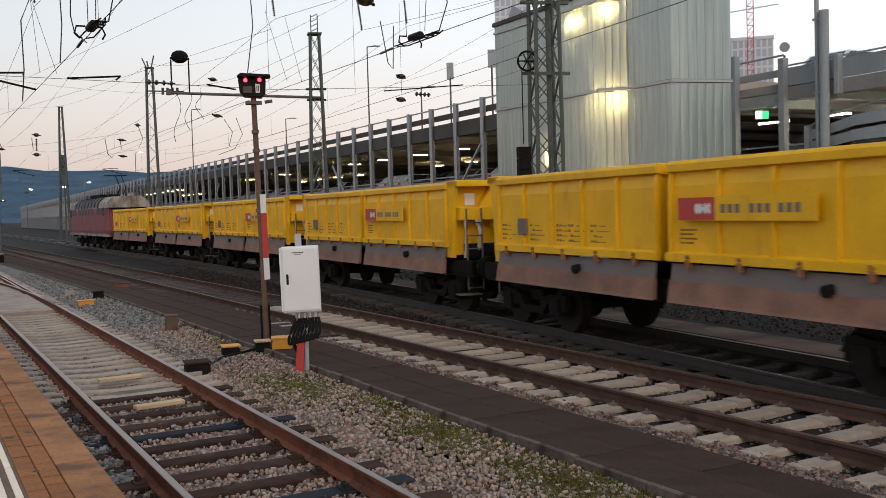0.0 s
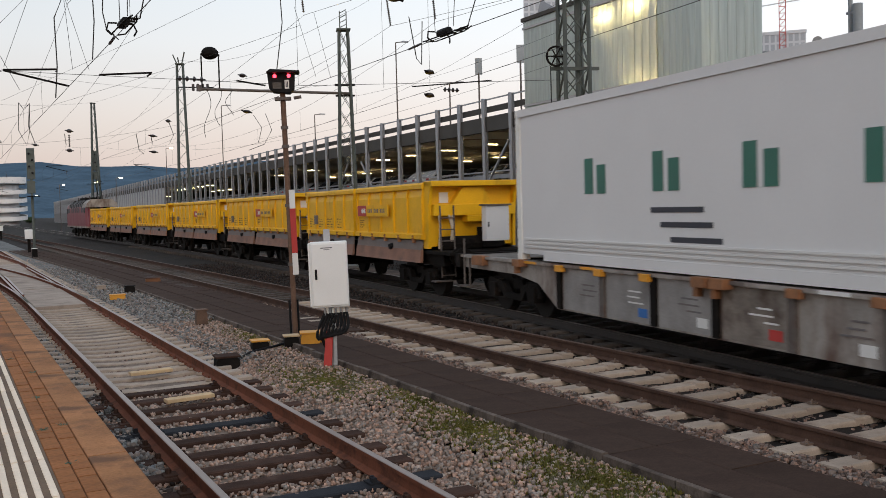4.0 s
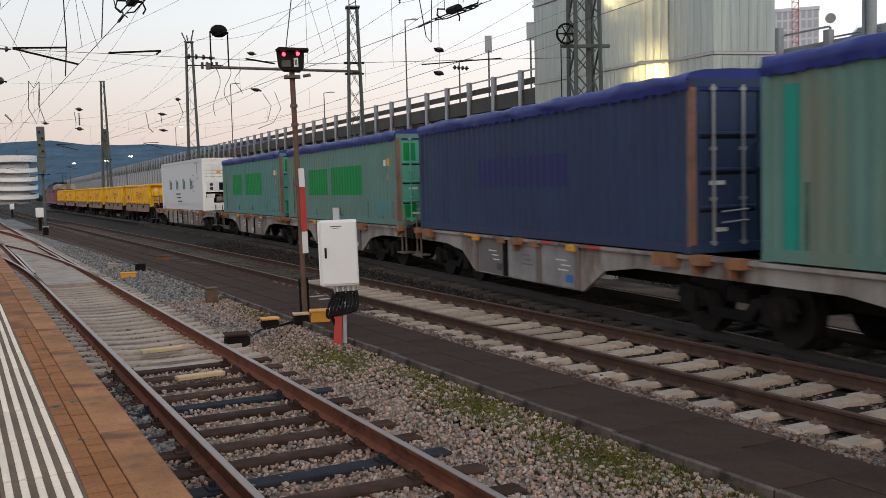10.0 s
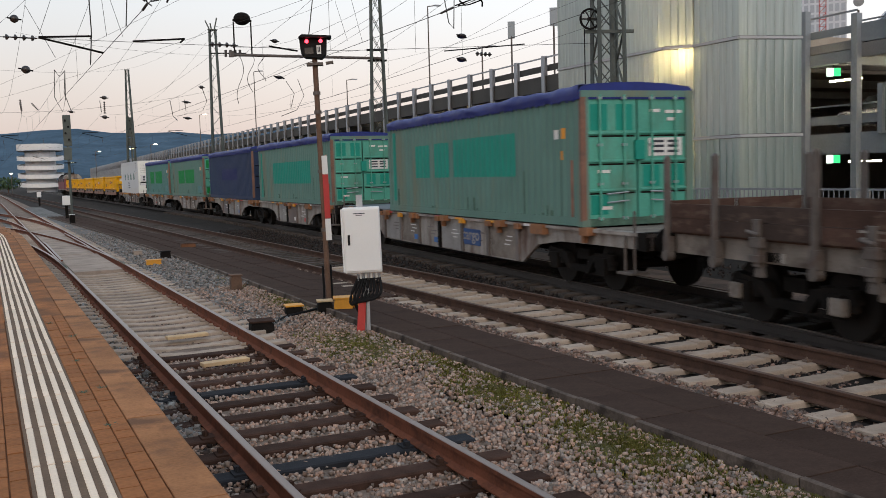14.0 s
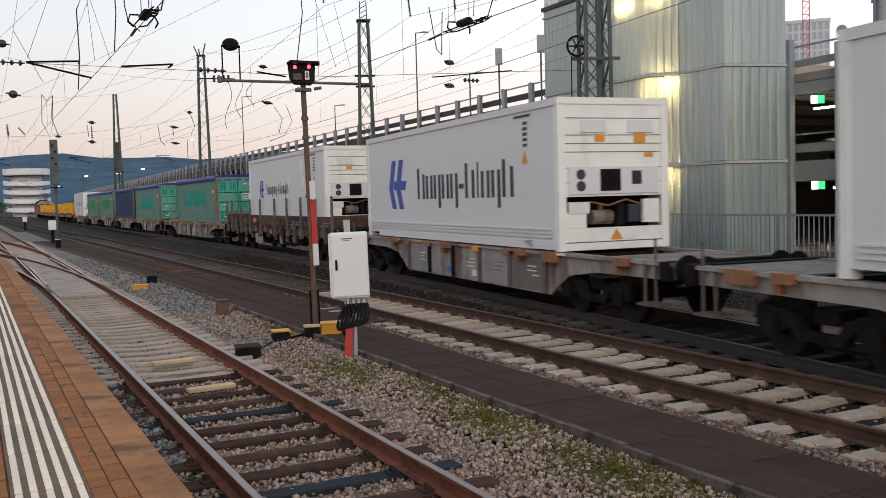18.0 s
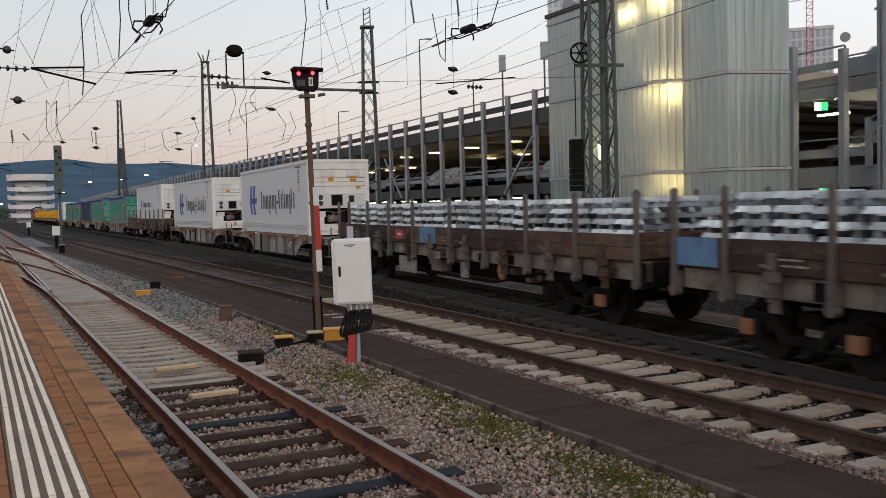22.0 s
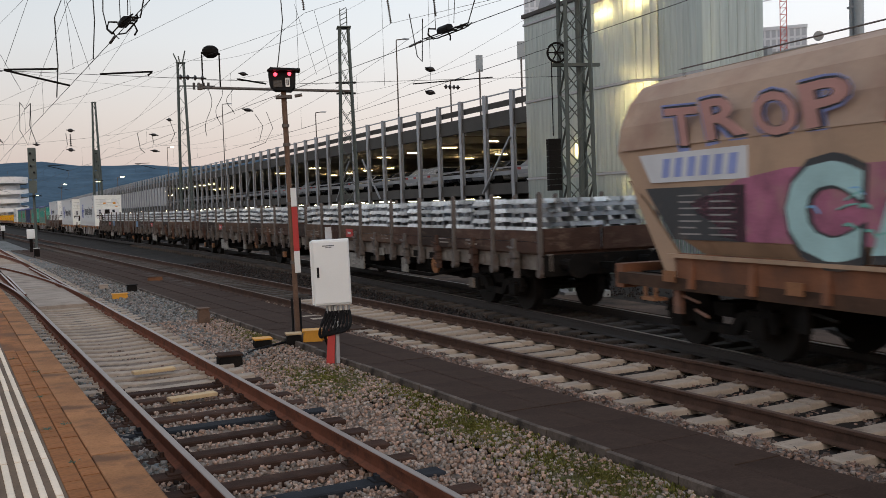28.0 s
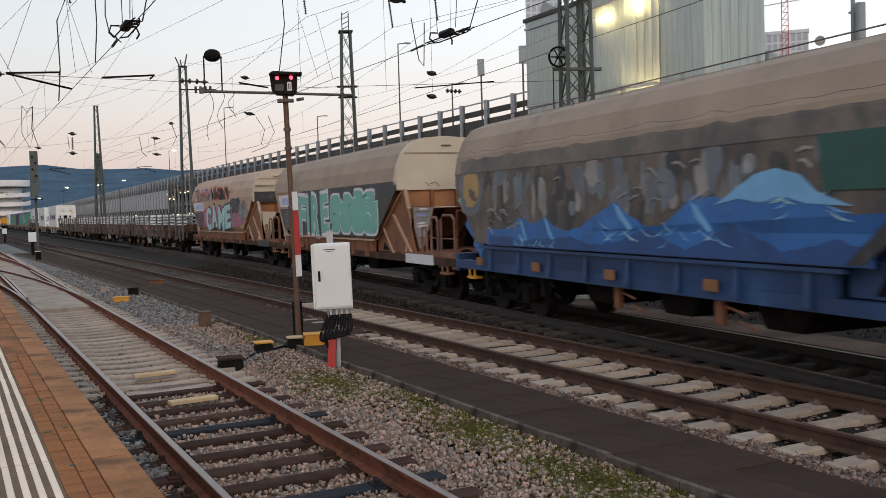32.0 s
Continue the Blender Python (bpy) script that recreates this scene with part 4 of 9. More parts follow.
    s = Shape()
    for cx, cy, ax, ay, count in patches:
        for _ in range(count):
            q, a = min(1.35, abs(rs.gauss(0, 0.62))), rs.uniform(0, math.tau)
            x, y = cx + ax * q * math.cos(a), cy + ay * q * math.sin(a)
            for _ in range(5):
                b, h, w = rs.uniform(0, math.tau), rs.uniform(0.010, 0.036), rs.uniform(0.006, 0.013)
                dx, dy = math.cos(b), math.sin(b)
                bx, by = x + rs.uniform(-0.035, 0.035), y + rs.uniform(-0.035, 0.035)
                s.add([(bx - dy * w, by + dx * w, -0.225), (bx + dy * w, by - dx * w, -0.225), (bx + dx * h * 0.8, by + dy * h * 0.8, -0.215 + h)], [(0, 1, 2)])
    return tagged(part(name, s, "grass"), label, "grass", kind="stuff")


tufts("grass", PATCHES, 4, "patchy short olive grass along the walkway kerb")

# ---- platform ----
PZ = 0.55


def px_edge(y):
    return t1x(y) - 1.545 - 0.0038 * max(0.0, y - 32) ** 2


platform = thing("platform", "red-brown paved station platform with white guide strips", "platform", kind="structure")
s = Shape()
strip(s, px_edge, -8, 64, 4, [(-9, -0.33), (-0.06, -0.33), (-0.06, PZ - 0.16), (-0.02, PZ - 0.15), (-0.02, PZ - 0.03), (-9, PZ - 0.03)])
part("platform_body", s, "deck", platform)
s = Shape()
strip(s, px_edge, 13, 64, 3, [(-9, PZ - 0.025), (-0.26, PZ - 0.025), (-0.26, PZ - 0.004), (-9, PZ - 0.004)])
part("platform_paving_bed", s, "platform", platform)
s = Shape()
strip(s, px_edge, -8, 13, 3, [(-1.81, PZ - 0.025), (-0.26, PZ - 0.025), (-0.26, PZ - 0.012), (-1.81, PZ - 0.012)])
part("paving_joint_bed", s, "joint_sand", platform)
s = Shape()
strip(s, px_edge, -8, 13, 3, [(-9, PZ - 0.025), (-1.82, PZ - 0.025), (-1.82, PZ - 0.002), (-9, PZ - 0.002)])
part("platform_paving_bed", s, "platform", platform)
edge = Shape().prism([(-0.25, PZ - 0.14), (0.0, PZ - 0.14), (0.025, PZ - 0.04), (0.020, PZ - 0.012), (0.006, PZ), (-0.245, PZ), (-0.25, PZ - 0.006)], -0.994, 0.994, "y").mesh("edge_stone", "platform_edge")
y = -8.0
while y < 51:
    share("edge_stone", edge, platform, (px_edge(y), y, rng.uniform(-0.004, 0.004)), -0.031)
    y += 2.0
part("edge_stone", strip(Shape(), px_edge, 51, 64, 3, [(-0.25, PZ - 0.14), (0.0, PZ - 0.14), (0.02, PZ - 0.03), (0.0, PZ), (-0.25, PZ)]), "platform_edge", platform)
brick = Shape().prism([(-0.0475, PZ - 0.02), (0.0475, PZ - 0.02), (0.0475, PZ - 0.004), (0.043, PZ), (-0.043, PZ), (-0.0475, PZ - 0.004)], -0.0965, 0.0965, "y").mesh("paving_brick", "platform")
paver = Shape().prism([(-0.059, PZ - 0.02), (0.059, PZ - 0.02), (0.059, PZ - 0.004), (0.055, PZ), (-0.055, PZ), (-0.059, PZ - 0.004)], -0.0965, 0.0965, "y").mesh("paver", "platform")
y = 3.0
while y < 13:
    for k in range(2):
        share("paver", paver, platform, (px_edge(y) - 0.317 - 0.123 * k, y + 0.1 * k, rng.uniform(-0.003, 0.003)), -0.031)
    y += 0.2
y = 4.0
while y < 9.4:
    for k in range(8):
        share("paving_brick", brick, platform, (px_edge(y) - 0.995 - 0.1 * k, y + (0.1 if k % 2 else 0), rng.uniform(-0.003, 0.003)), -0.031)
    y += 0.2
for y0, y1 in ((-8, 3.9), (9.5, 13)):
    part("platform_paving_bed", strip(Shape(), px_edge, y0, y1, 3, [(-1.80, PZ - 0.014), (-0.945, PZ - 0.014), (-0.945, PZ - 0.001), (-1.80, PZ - 0.001)]), "platform", platform)
part("guide_strip_bed", strip(Shape(), px_edge, -2, 62, 3, [(-0.935, PZ - 0.01), (-0.505, PZ - 0.01), (-0.505, PZ + 0.002), (-0.935, PZ + 0.002)]), "tactile", platform)
bar = Shape().prism([(-0.023, PZ), (0.023, PZ), (0.018, PZ + 0.009), (-0.018, PZ + 0.009)], -0.490, 0.490, "y").mesh("guide_bar", "white_strip")
y = -1.45
while y < 36:
    for k in range(5):
        share("guide_bar", bar, platform, (px_edge(y) - 0.892 + 0.086 * k + rng.uniform(-0.002, 0.002), y, rng.uniform(-0.001, 0.001)), -0.031)
    y += 1.005
for k in range(5):
    part("guide_bar", strip(Shape(), lambda y, k=k: px_edge(y) - 0.892 + 0.086 * k, 36, 62, 3, [(-0.019, PZ), (0.019, PZ), (0.015, PZ + 0.009), (-0.015, PZ + 0.009)]), "white_strip", platform)

rw = random.Random(19)
for y, dx in ((6.9, -0.38), (8.1, -0.45), (8.2, -0.30), (9.6, -0.38), (11.2, -0.30), (12.4, -0.45)):
    s = Shape()
    for j in range(14):
        a, r = rw.uniform(0, math.tau), rw.uniform(0.02, 0.055)
        c = (px_edge(y) + dx + rw.uniform(-0.02, 0.02), y + rw.uniform(-0.03, 0.03), PZ - 0.008)
        s.prism([(c[0], c[2]), (c[0] + 0.008, c[2]), (c[0] + r * math.cos(a), c[2] + rw.uniform(0.01, 0.03))], c[1], c[1] + 0.006 + r * abs(math.sin(a)) * 0.3)
    tagged(part("weed_tuft", s, "moss"), "small green weeds in a paving joint", "weeds", "platform weeds")


# ---- beside the tracks: signal, cabinet and small gear ----
def signal_light():
    w = thing("railway_signal", "rusty signal post with black head and two red lights", "railway signal", m=pose(6.30, 16.9, 0, 0, -1.2, 0))
    part("post", Shape().rod((0, 0, -0.30), (0, 0, 4.42), 0.050, 12), "mast_rust", w)
    for z0, z1, c in ((1.03, 1.44, "white_paint"), (1.44, 2.27, "red_paint"), (2.27, 2.62, "white_paint")):
        part("marker_plate", Shape().box(0.045, -0.075, (z0 + z1) / 2, 0.11, 0.02, z1 - z0 - 0.004), c, w, bevel=0.004)
    for z in (1.2, 2.3, 3.4, 3.75):
        part("clamp", Shape().rod((0, 0, z), (0, 0, z + 0.06), 0.07, 12), "stake", w)
    for dx in (-0.06, 0.10):
        part("cable_pipe", Shape().rod((dx, 0.08, -0.3), (dx, 0.07, 0.55), 0.022, 8), "black", w)
    T = pose(0.0, 0, 4.34, 0, 0, -22)

    def put(name, shape, material, label="", bevel=0.0, smooth=False):
        ob = part(name, shape, material, w, label, bevel, smooth)
        ob.matrix_basis = T
        return ob

    prof = [(-0.24, 0.17), (-0.17, 0.09), (0.14, 0.06), (0.22, 0.14), (0.24, 0.42), (0.18, 0.47), (-0.18, 0.47), (-0.26, 0.40)]
    put("signal_head", Shape().prism(prof, -0.14, 0.16), "black", "black enamelled signal housing", 0.012)
    put("head_hood", Shape().prism([(-0.27, 0.44), (0.31, 0.42), (0.33, 0.45), (-0.2, 0.49)], -0.30, 0.12), "black")
    put("bracket", Shape().box(0, 0, -0.03, 0.30, 0.22, 0.05).rod((0.2, 0, -0.02), (0.34, 0, 0.0), 0.03, 8), "stake")
    for x in (-0.125, 0.13):
        put("red_lens", Shape().rod((x, -0.14, 0.375), (x, -0.165, 0.375), 0.034, 14), "lamp_red", "glowing red signal lens")
        put("lens_hood", Shape().box(x, -0.20, 0.435, 0.12, 0.12, 0.012), "black")
    put("dark_lens", Shape().box(-0.09, -0.15, 0.20, 0.16, 0.03, 0.12), "glass_dark")
    put("number_plate", Shape().span(0.05, 0.13, -0.158, -0.146, 0.14, 0.30), "white_paint", "small white number plate")
    b = Shape()
    for k in range(2):
        b.span(0.07 + 0.025 * k, 0.085 + 0.025 * k, -0.162, -0.158, 0.17, 0.27)
    put("plate_bars", b, "letter_dark")
    return w


signal_light()


def hut(name, label, m, material, sx, sy, sz, cap=None):
    w = thing(name, label, "track equipment", m=m)
    part("housing", Shape().prism([(-sx / 2, 0), (sx / 2, 0), (sx / 2, sz * 0.75), (sx / 2 - 0.03, sz), (-sx / 2 + 0.03, sz), (-sx / 2, sz * 0.75)], -sy / 2, sy / 2), material, w, bevel=0.012)
    part("lid", Shape().box(0, 0, sz + 0.012, sx + 0.03, sy + 0.03, 0.03), cap or material, w, bevel=0.008)
    part("foot", Shape().box(0, 0, -0.05, sx * 0.7, sy * 0.7, 0.12), "under", w)
    return w


GZ = -0.20
hut("cable_box", "bright orange-yellow cable cover box at the signal foot", pose(6.24, 16.0, GZ - 0.06, 0, 0, -20), "orange", 0.34, 0.32, 0.29)
hut("cable_box", "small orange-yellow cable cover beside the signal", pose(6.52, 15.95, GZ - 0.04, 0, 0, -20), "orange", 0.20, 0.18, 0.17)
hut("cable_box", "faded yellow and black switch box on gravel", pose(5.92, 16.1, GZ + 0.02, 0, 0, -15), "under", 0.26, 0.24, 0.17, "wood_pale")
hut("cable_box", "rusty yellow-topped junction box on gravel", pose(5.40, 16.3, GZ - 0.04, 0, 0, -10), "under", 0.30, 0.28, 0.17, "orange")
hut("point_heater_box", "low dark rusty box beside the rail", pose(4.32, 14.7, GZ - 0.04, 0, 0, -8), "under", 0.36, 0.34, 0.20, "timber")
hut("concrete_stub", "brown weathered concrete stub by the walkway", pose(5.55, 20.7, GZ, 0, 0, -5), "mast_rust", 0.24, 0.24, 0.30)
hut("track_box", "small yellow box on the far gravel", pose(5.22, 28.4, GZ, 0, 0, -5), "orange", 0.42, 0.24, 0.13)
hut("track_box", "small pale yellow box on the far gravel", pose(5.5, 32.6, GZ, 0, 0, -5), "infill", 0.28, 0.2, 0.12, "infill")
hut("track_box", "low brown box on the walkway edge", pose(8.0 - 0.45, 34.4, GZ, 0, 0, -5), "rust", 0.5, 0.3, 0.16, "wood_brown")
hut("track_box", "dark low track gear box beside the kerb", pose(6.0, 30.6, GZ, 0, 0, -5), "under", 0.3, 0.25, 0.2)
hut("ground_signal", "small white-faced ground signal between far tracks", pose(6.6, 61.0, GZ, 0, 0, 0), "under", 0.3, 0.25, 0.55, "white_paint")

cable = Shape().pipe([(6.1, 16.5, -0.16), (5.6, 16.2, -0.18), (5.1, 15.9, -0.19), (4.7, 15.3, -0.19), (4.45, 14.9, -0.15)], 0.022, 6)
tagged(part("ground_cable", cable, "black"), "black cable lying across the gravel", "cable")


def cabinet():
    w = thing("control_cabinet", "light grey electrical cabinet on a red and white post", "electrical cabinet", m=pose(5.74, 13.75, 0.10, 0, -1.0, -24))
    part("housing", Shape().span(-0.29, 0.29, -0.13, 0.13, 0.62, 1.64), "cabinet", w, bevel=0.02)
    part("side_trim", Shape().span(-0.315, -0.29, -0.12, 0.12, 0.64, 1.62), "cabinet", w, bevel=0.008)
    d = part("door", Shape().span(-0.265, 0.275, -0.146, -0.128, 0.65, 1.61), "cabinet", w, bevel=0.008)
    part("handle", Shape().span(-0.22, -0.185, -0.168, -0.144, 1.06, 1.22), "black", d, "black recessed handle", 0.005)
    part("label_bars", Shape().span(-0.12, 0.06, -0.15, -0.146, 1.54, 1.553).span(-0.08, 0.02, -0.15, -0.146, 1.515, 1.523), "letter_dark", d)
    part("vent_pipe", Shape().box(-0.02, 0.10, 1.68, 0.10, 0.06, 0.30), "galv", w)
    part("red_post", Shape().prism([(-0.16, -0.30), (-0.03, -0.30), (0.01, 0.20), (-0.10, 0.24)], -0.05, 0.05), "red_paint", w, bevel=0.005)
    part("white_post", Shape().prism([(0.0, -0.30), (0.055, -0.30), (0.07, 0.35), (0.02, 0.35)], -0.03, 0.03), "galv", w)
    part("back_post", Shape().box(0.0, 0.10, 0.5, 0.08, 0.06, 1.7), "galv", w)
    rs = random.Random(2)
    for k in range(9):
        x = -0.10 + 0.042 * k
        part("cable_gland", Shape().rod((x, -0.02, 0.60), (x, -0.02, 0.49), 0.017, 8), "white_paint" if k % 2 else "galv", w)
        out = -0.10 + 0.034 * k
        loop = []
        for j in range(11):
            a = j / 10
            loop.append((x * (1 - a) - 0.17 * a + out * math.sin(a * math.pi), -0.02 - 0.012 * k * math.sin(a * math.pi) + rs.uniform(-0.006, 0.006), 0.52 - 0.40 * math.sin(a * math.pi * 0.60) + 0.10 * (k / 9) * a))
        loop.append((-0.12, 0.02, 0.0))
        part("cable_loop", Shape().pipe(loop, 0.024, 7), "black", w, "looped black cable")
    return w


cabinet()

for x, y, rz, kk in ((3.10, 14.50, 3, 1.15), (3.06, 12.12, 5, 1.2)):
    ob = part("wooden_board", Shape().box(0, 0, 0, 0.62, 0.16, 0.05), "wood_pale", bevel=0.008)
    ob.matrix_world = pose(x, y, -0.12, 0, 0, rz)
    tagged(ob, "pale yellow-painted wooden board lying on sleepers", "board", "boards on the sleepers")


# ---- masts ----
def lattice_mast(x, y, height, wb, wt, label, base=-0.3, material="mast_green", cross=False, rz=-20):
    w = thing("lattice_mast", label, "overhead line mast", "overhead line masts", m=pose(x, y, 0, 0, 0, rz))
    n = int(height / (wb * (0.95 if cross else 0.85)))
    bw, bt, lw = (0.055, 0.02, 0.08) if y < 60 else (0.07, 0.03, 0.105)

    def half(z):
        return (wb + (wt - wb) * (z - base) / (height - base)) / 2

    for a in (-1, 1):
        for b in (-1, 1):
            part("leg", Shape().beam((a * half(base), b * half(base), base), (a * half(height), b * half(height), height), lw), material, w)
    zs = [base + (height - base) * k / n for k in range(n + 1)]
    for k in range(n):
        h0, h1 = half(zs[k]), half(zs[k + 1])
        s = 1 if k % 2 else -1
        for c in ((-1, 1) if y < 60 else (-1,)):
            part("brace", Shape().beam((s * h0, c * h0, zs[k]), (-s * h1, c * h1, zs[k + 1]), bw, bt), material, w)
            part("brace", Shape().beam((c * h0, s * h0, zs[k]), (c * h1, -s * h1, zs[k + 1]), bw, bt), material, w)
            if cross:
                part("brace", Shape().beam((-s * h0, c * h0, zs[k]), (s * h1, c * h1, zs[k + 1]), bw, bt), material, w)
    part("head_plate", Shape().box(0, 0, height, wt + 0.22, wt + 0.22, 0.06), material, w)
    part("foundation", Shape().box(0, 0, base - 0.02, wb + 0.5, wb + 0.5, 0.3), "concrete", w)
    return w


MA = (16.4, 37.1)
mast_a = lattice_mast(*MA, 9.75, 0.80, 0.36, "green lattice overhead line mast with side boom", cross=True)
tp = Shape()
for a in (-0.14, 0.14):
    tp.beam((a, 0, 9.75), (a, 0, 10.55), 0.04)
for k in range(4):
    tp.beam((-0.14, 0, 9.85 + 0.2 * k), (0.14, 0, 10.0 + 0.2 * k), 0.03)
part("top_ladder", tp, "mast_green", mast_a)
part("collar", Shape().box(0, 0, 7.45, 0.85, 0.2, 0.07).box(0, 0, 7.0, 0.8, 0.2, 0.06), "under", mast_a)

boom = thing("signal_boom", "grey tubular boom fixed to the lattice mast", "boom")
BZ = 7.10
part("tube", Shape().rod((MA[0] + 0.2, MA[1], BZ), (10.35, 37.6, BZ + 0.02), 0.058, 10), "stake", boom)
part("end_cap", Shape().box(10.35, 37.6, BZ + 0.05, 0.18, 0.2, 0.24), "stake", boom, bevel=0.02)
fr = Shape()
for dx in (0.12, 0.82):
    fr.rod((10.35 + dx, 37.6, BZ), (10.35 + dx, 37.6, BZ + 1.32), 0.03, 6)
part("lamp_hoop", fr, "under", boom)
part("beacon", Shape().ball(10.82, 37.6, BZ + 1.45, 0.34, 0.75, 12, 7).rod((10.45, 37.6, BZ + 1.38), (11.2, 37.6, BZ + 1.38), 0.05, 8), "under", boom, "dark rounded beacon housing")
for k in range(3):
    part("hanging_cable", Shape().pipe([(10.6 + 0.45 * k + 0.16 * math.sin(j * 0.7 + k), 37.45, BZ - (1.9 - 0.45 * k) * j / 8) for j in range(9)], 0.012, 5), "black", boom)

MT = (15.5, 20.2)
mast_t = lattice_mast(*MT, 12.6, 0.74, 0.55, "heavy green lattice mast with tension wheel and weights", cross=True)
part("inner_pole", Shape().rod((0.15, 0.1, -0.3), (0.15, 0.1, 12), 0.075, 10), "mast_green", mast_t)
wh = Shape().pipe([(-0.55 + 0.25 * math.cos(i * math.tau / 20), -0.25, 6.05 + 0.25 * math.sin(i * math.tau / 20)) for i in range(21)], 0.03, 6)
wh = part("tension_wheel", wh, "under", mast_t, "dark spoked tension wheel")
for i in range(3):
    a = i * math.tau / 6
    part("spoke", Shape().rod((-0.55 - 0.25 * math.cos(a), -0.25, 6.05 - 0.25 * math.sin(a)), (-0.55 + 0.25 * math.cos(a), -0.25, 6.05 + 0.25 * math.sin(a)), 0.018, 5), "under", wh)
part("weight_rope", Shape().rod((-0.70, -0.25, 5.8), (-0.70, -0.25, 3.9), 0.015, 5), "black", mast_t)
for k in range(9):
    part("tension_weight", Shape().box(-0.70, -0.25, 2.55 + 0.15 * k, 0.32, 0.28, 0.14), "under", mast_t, "dark slotted tension weight")
part("wheel_bracket", Shape().box(-0.45, -0.2, 6.05, 0.3, 0.08, 0.08), "mast_green", mast_t)
for z in (5.75, 7.6):
    part("cross_bracket", Shape().box(0, -0.1, z, 1.3, 0.12, 0.08), "mast_green", mast_t)

mast_b = lattice_mast(18.3, 71.5, 13.3, 0.92, 0.42, "tall green lattice mast behind the train")
for a, b in ((-0.5, 0.7), (0.35, 0.9), (-0.15, 0.5)):
    part("top_horn", Shape().beam((a * 0.4, 0, 13.3), (a, 0, 13.3 + b), 0.09), "mast_green", mast_b)
part("insulator_arm", Shape().beam((-0.3, 0, 11.6), (2.4, 0, 11.55), 0.08), "under", mast_b)
for k in range(4):
    part("insulator_disc", Shape().rod((0.9 + 0.35 * k, 0, 11.32), (0.9 + 0.35 * k, 0, 11.82), 0.10, 8), "ceramic", mast_b)

lattice_mast(18.6, 110.8, 14.6, 1.05, 0.30, "slim green lattice mast between the far tracks")


def block_signal(x, y, z1, label):
    w = thing("main_signal", label, "railway signal", "far main signals", m=pose(x, y, 0, 0, 0, -8))
    part("post", Shape().rod((0, 0, -0.3), (0, 0, z1), 0.09, 8), "mast_green", w)
    part("screen", Shape().span(-0.27, 0.27, -0.10, 0.10, z1 - 2.2, z1), "mast_green", w, bevel=0.03)
    part("lower_screen", Shape().span(-0.30, 0.24, -0.10, 0.10, z1 - 3.2, z1 - 2.3), "mast_green", w, bevel=0.03)
    for k in range(4):
        part("lens_hood", Shape().rod((-0.10 + 0.20 * (k % 2), -0.10, z1 - 0.4 - 0.45 * k), (-0.10 + 0.20 * (k % 2), -0.25, z1 - 0.4 - 0.45 * k), 0.08, 8), "black", w)
    part("work_platform", Shape().box(0.1, 0, z1 - 3.4, 0.8, 0.8, 0.06), "under", w)
    return w


block_signal(7.9, 73.0, 7.1, "tall dark green main signal seen from behind")
block_signal(18.75, 111.2, 9.4, "dark green main signal beside the lattice mast")
for x, y, s in ((7.25, 70.0, 0.46), (9.35, 118.0, 0.42)):
    w = thing("relay_box", "white relay cabinet on a post beside the far track", "electrical cabinet", "far relay cabinets", m=pose(x, y, 0, 0, 0, -6))
    part("housing", Shape().span(-0.55 * s, 0.55 * s, -0.3, 0.3, 0.75, 0.75 + 1.4 * s), "cabinet", w, bevel=0.03)
    part("post", Shape().box(0, 0, 0.2, 0.2, 0.2, 1.1), "under", w)


# ---- overhead line ----
def insulator(a, b, n=4, r=0.07, core=0.016):
    """A ribbed insulator from a to b, one turned profile."""
    a, b = Vector(a), Vector(b)
    L = (b - a).length
    q = (b - a).to_track_quat("Z", "Y").to_matrix()
    prof = [(0.0, core)]
    for k in range(n):
        z, d = L * (k + 0.5) / n, L / n
        prof += [(z - d * 0.24, core), (z - d * 0.16, r), (z + d * 0.02, r), (z + d * 0.24, core)]
    prof.append((L, core))
    m = 8
    vs = [a + q @ Vector((rr * math.cos(i * math.tau / m), rr * math.sin(i * math.tau / m), z)) for z, rr in prof for i in range(m)]
    fs = [(j * m + i, j * m + (i + 1) % m, (j + 1) * m + (i + 1) % m, (j + 1) * m + i) for j in range(len(prof) - 1) for i in range(m)]
    fs += [tuple(range(m))[::-1], tuple(range((len(prof) - 1) * m, len(prof) * m))]
    return Shape().add(vs, fs)


def sag(a, b, drop, n=10):
    a, b = Vector(a), Vector(b)
    return [a + (b - a) * k / n - Vector((0, 0, drop * 4 * (k / n) * (1 - k / n))) for k in range(n + 1)]


SPAN_Y = (-30.0, 22.3, 70.0, 128.0, 190.0, 260.0)
for fx, zc, nm in ((t1x, 5.14, "platform"), (t2x, 5.30, "middle"), (t3x, 5.40, "freight")):
    w = thing("contact_line", "dark contact wire with sagging catenary above the %s track" % nm, "overhead line", "contact lines")
    ys = list(np.arange(-30, 60, 6.0)) + list(np.arange(60, 300, 20.0))
    part("contact_wire", Shape().pipe([(fx(y), y, zc) for y in ys], 0.007, 5), "wire", w)
    for y0, y1 in zip(SPAN_Y[:-1], SPAN_Y[1:]):
        L = y1 - y0
        pts = []
        for k in range(13):
            y = y0 + L * k / 12
            pts.append((fx(y), y, zc + 1.75 - 1.15 * 4 * (k / 12) * (1 - k / 12)))
        part("catenary_wire", Shape().pipe(pts, 0.0048, 5), "wire", w)
        for k in range(1, 7):
            y = y0 + L * k / 7
            zt = zc + 1.75 - 1.15 * 4 * (k / 7) * (1 - k / 7)
            part("dropper", Shape().rod((fx(y), y, zc), (fx(y), y, zt), 0.0035, 4), "wire", w)
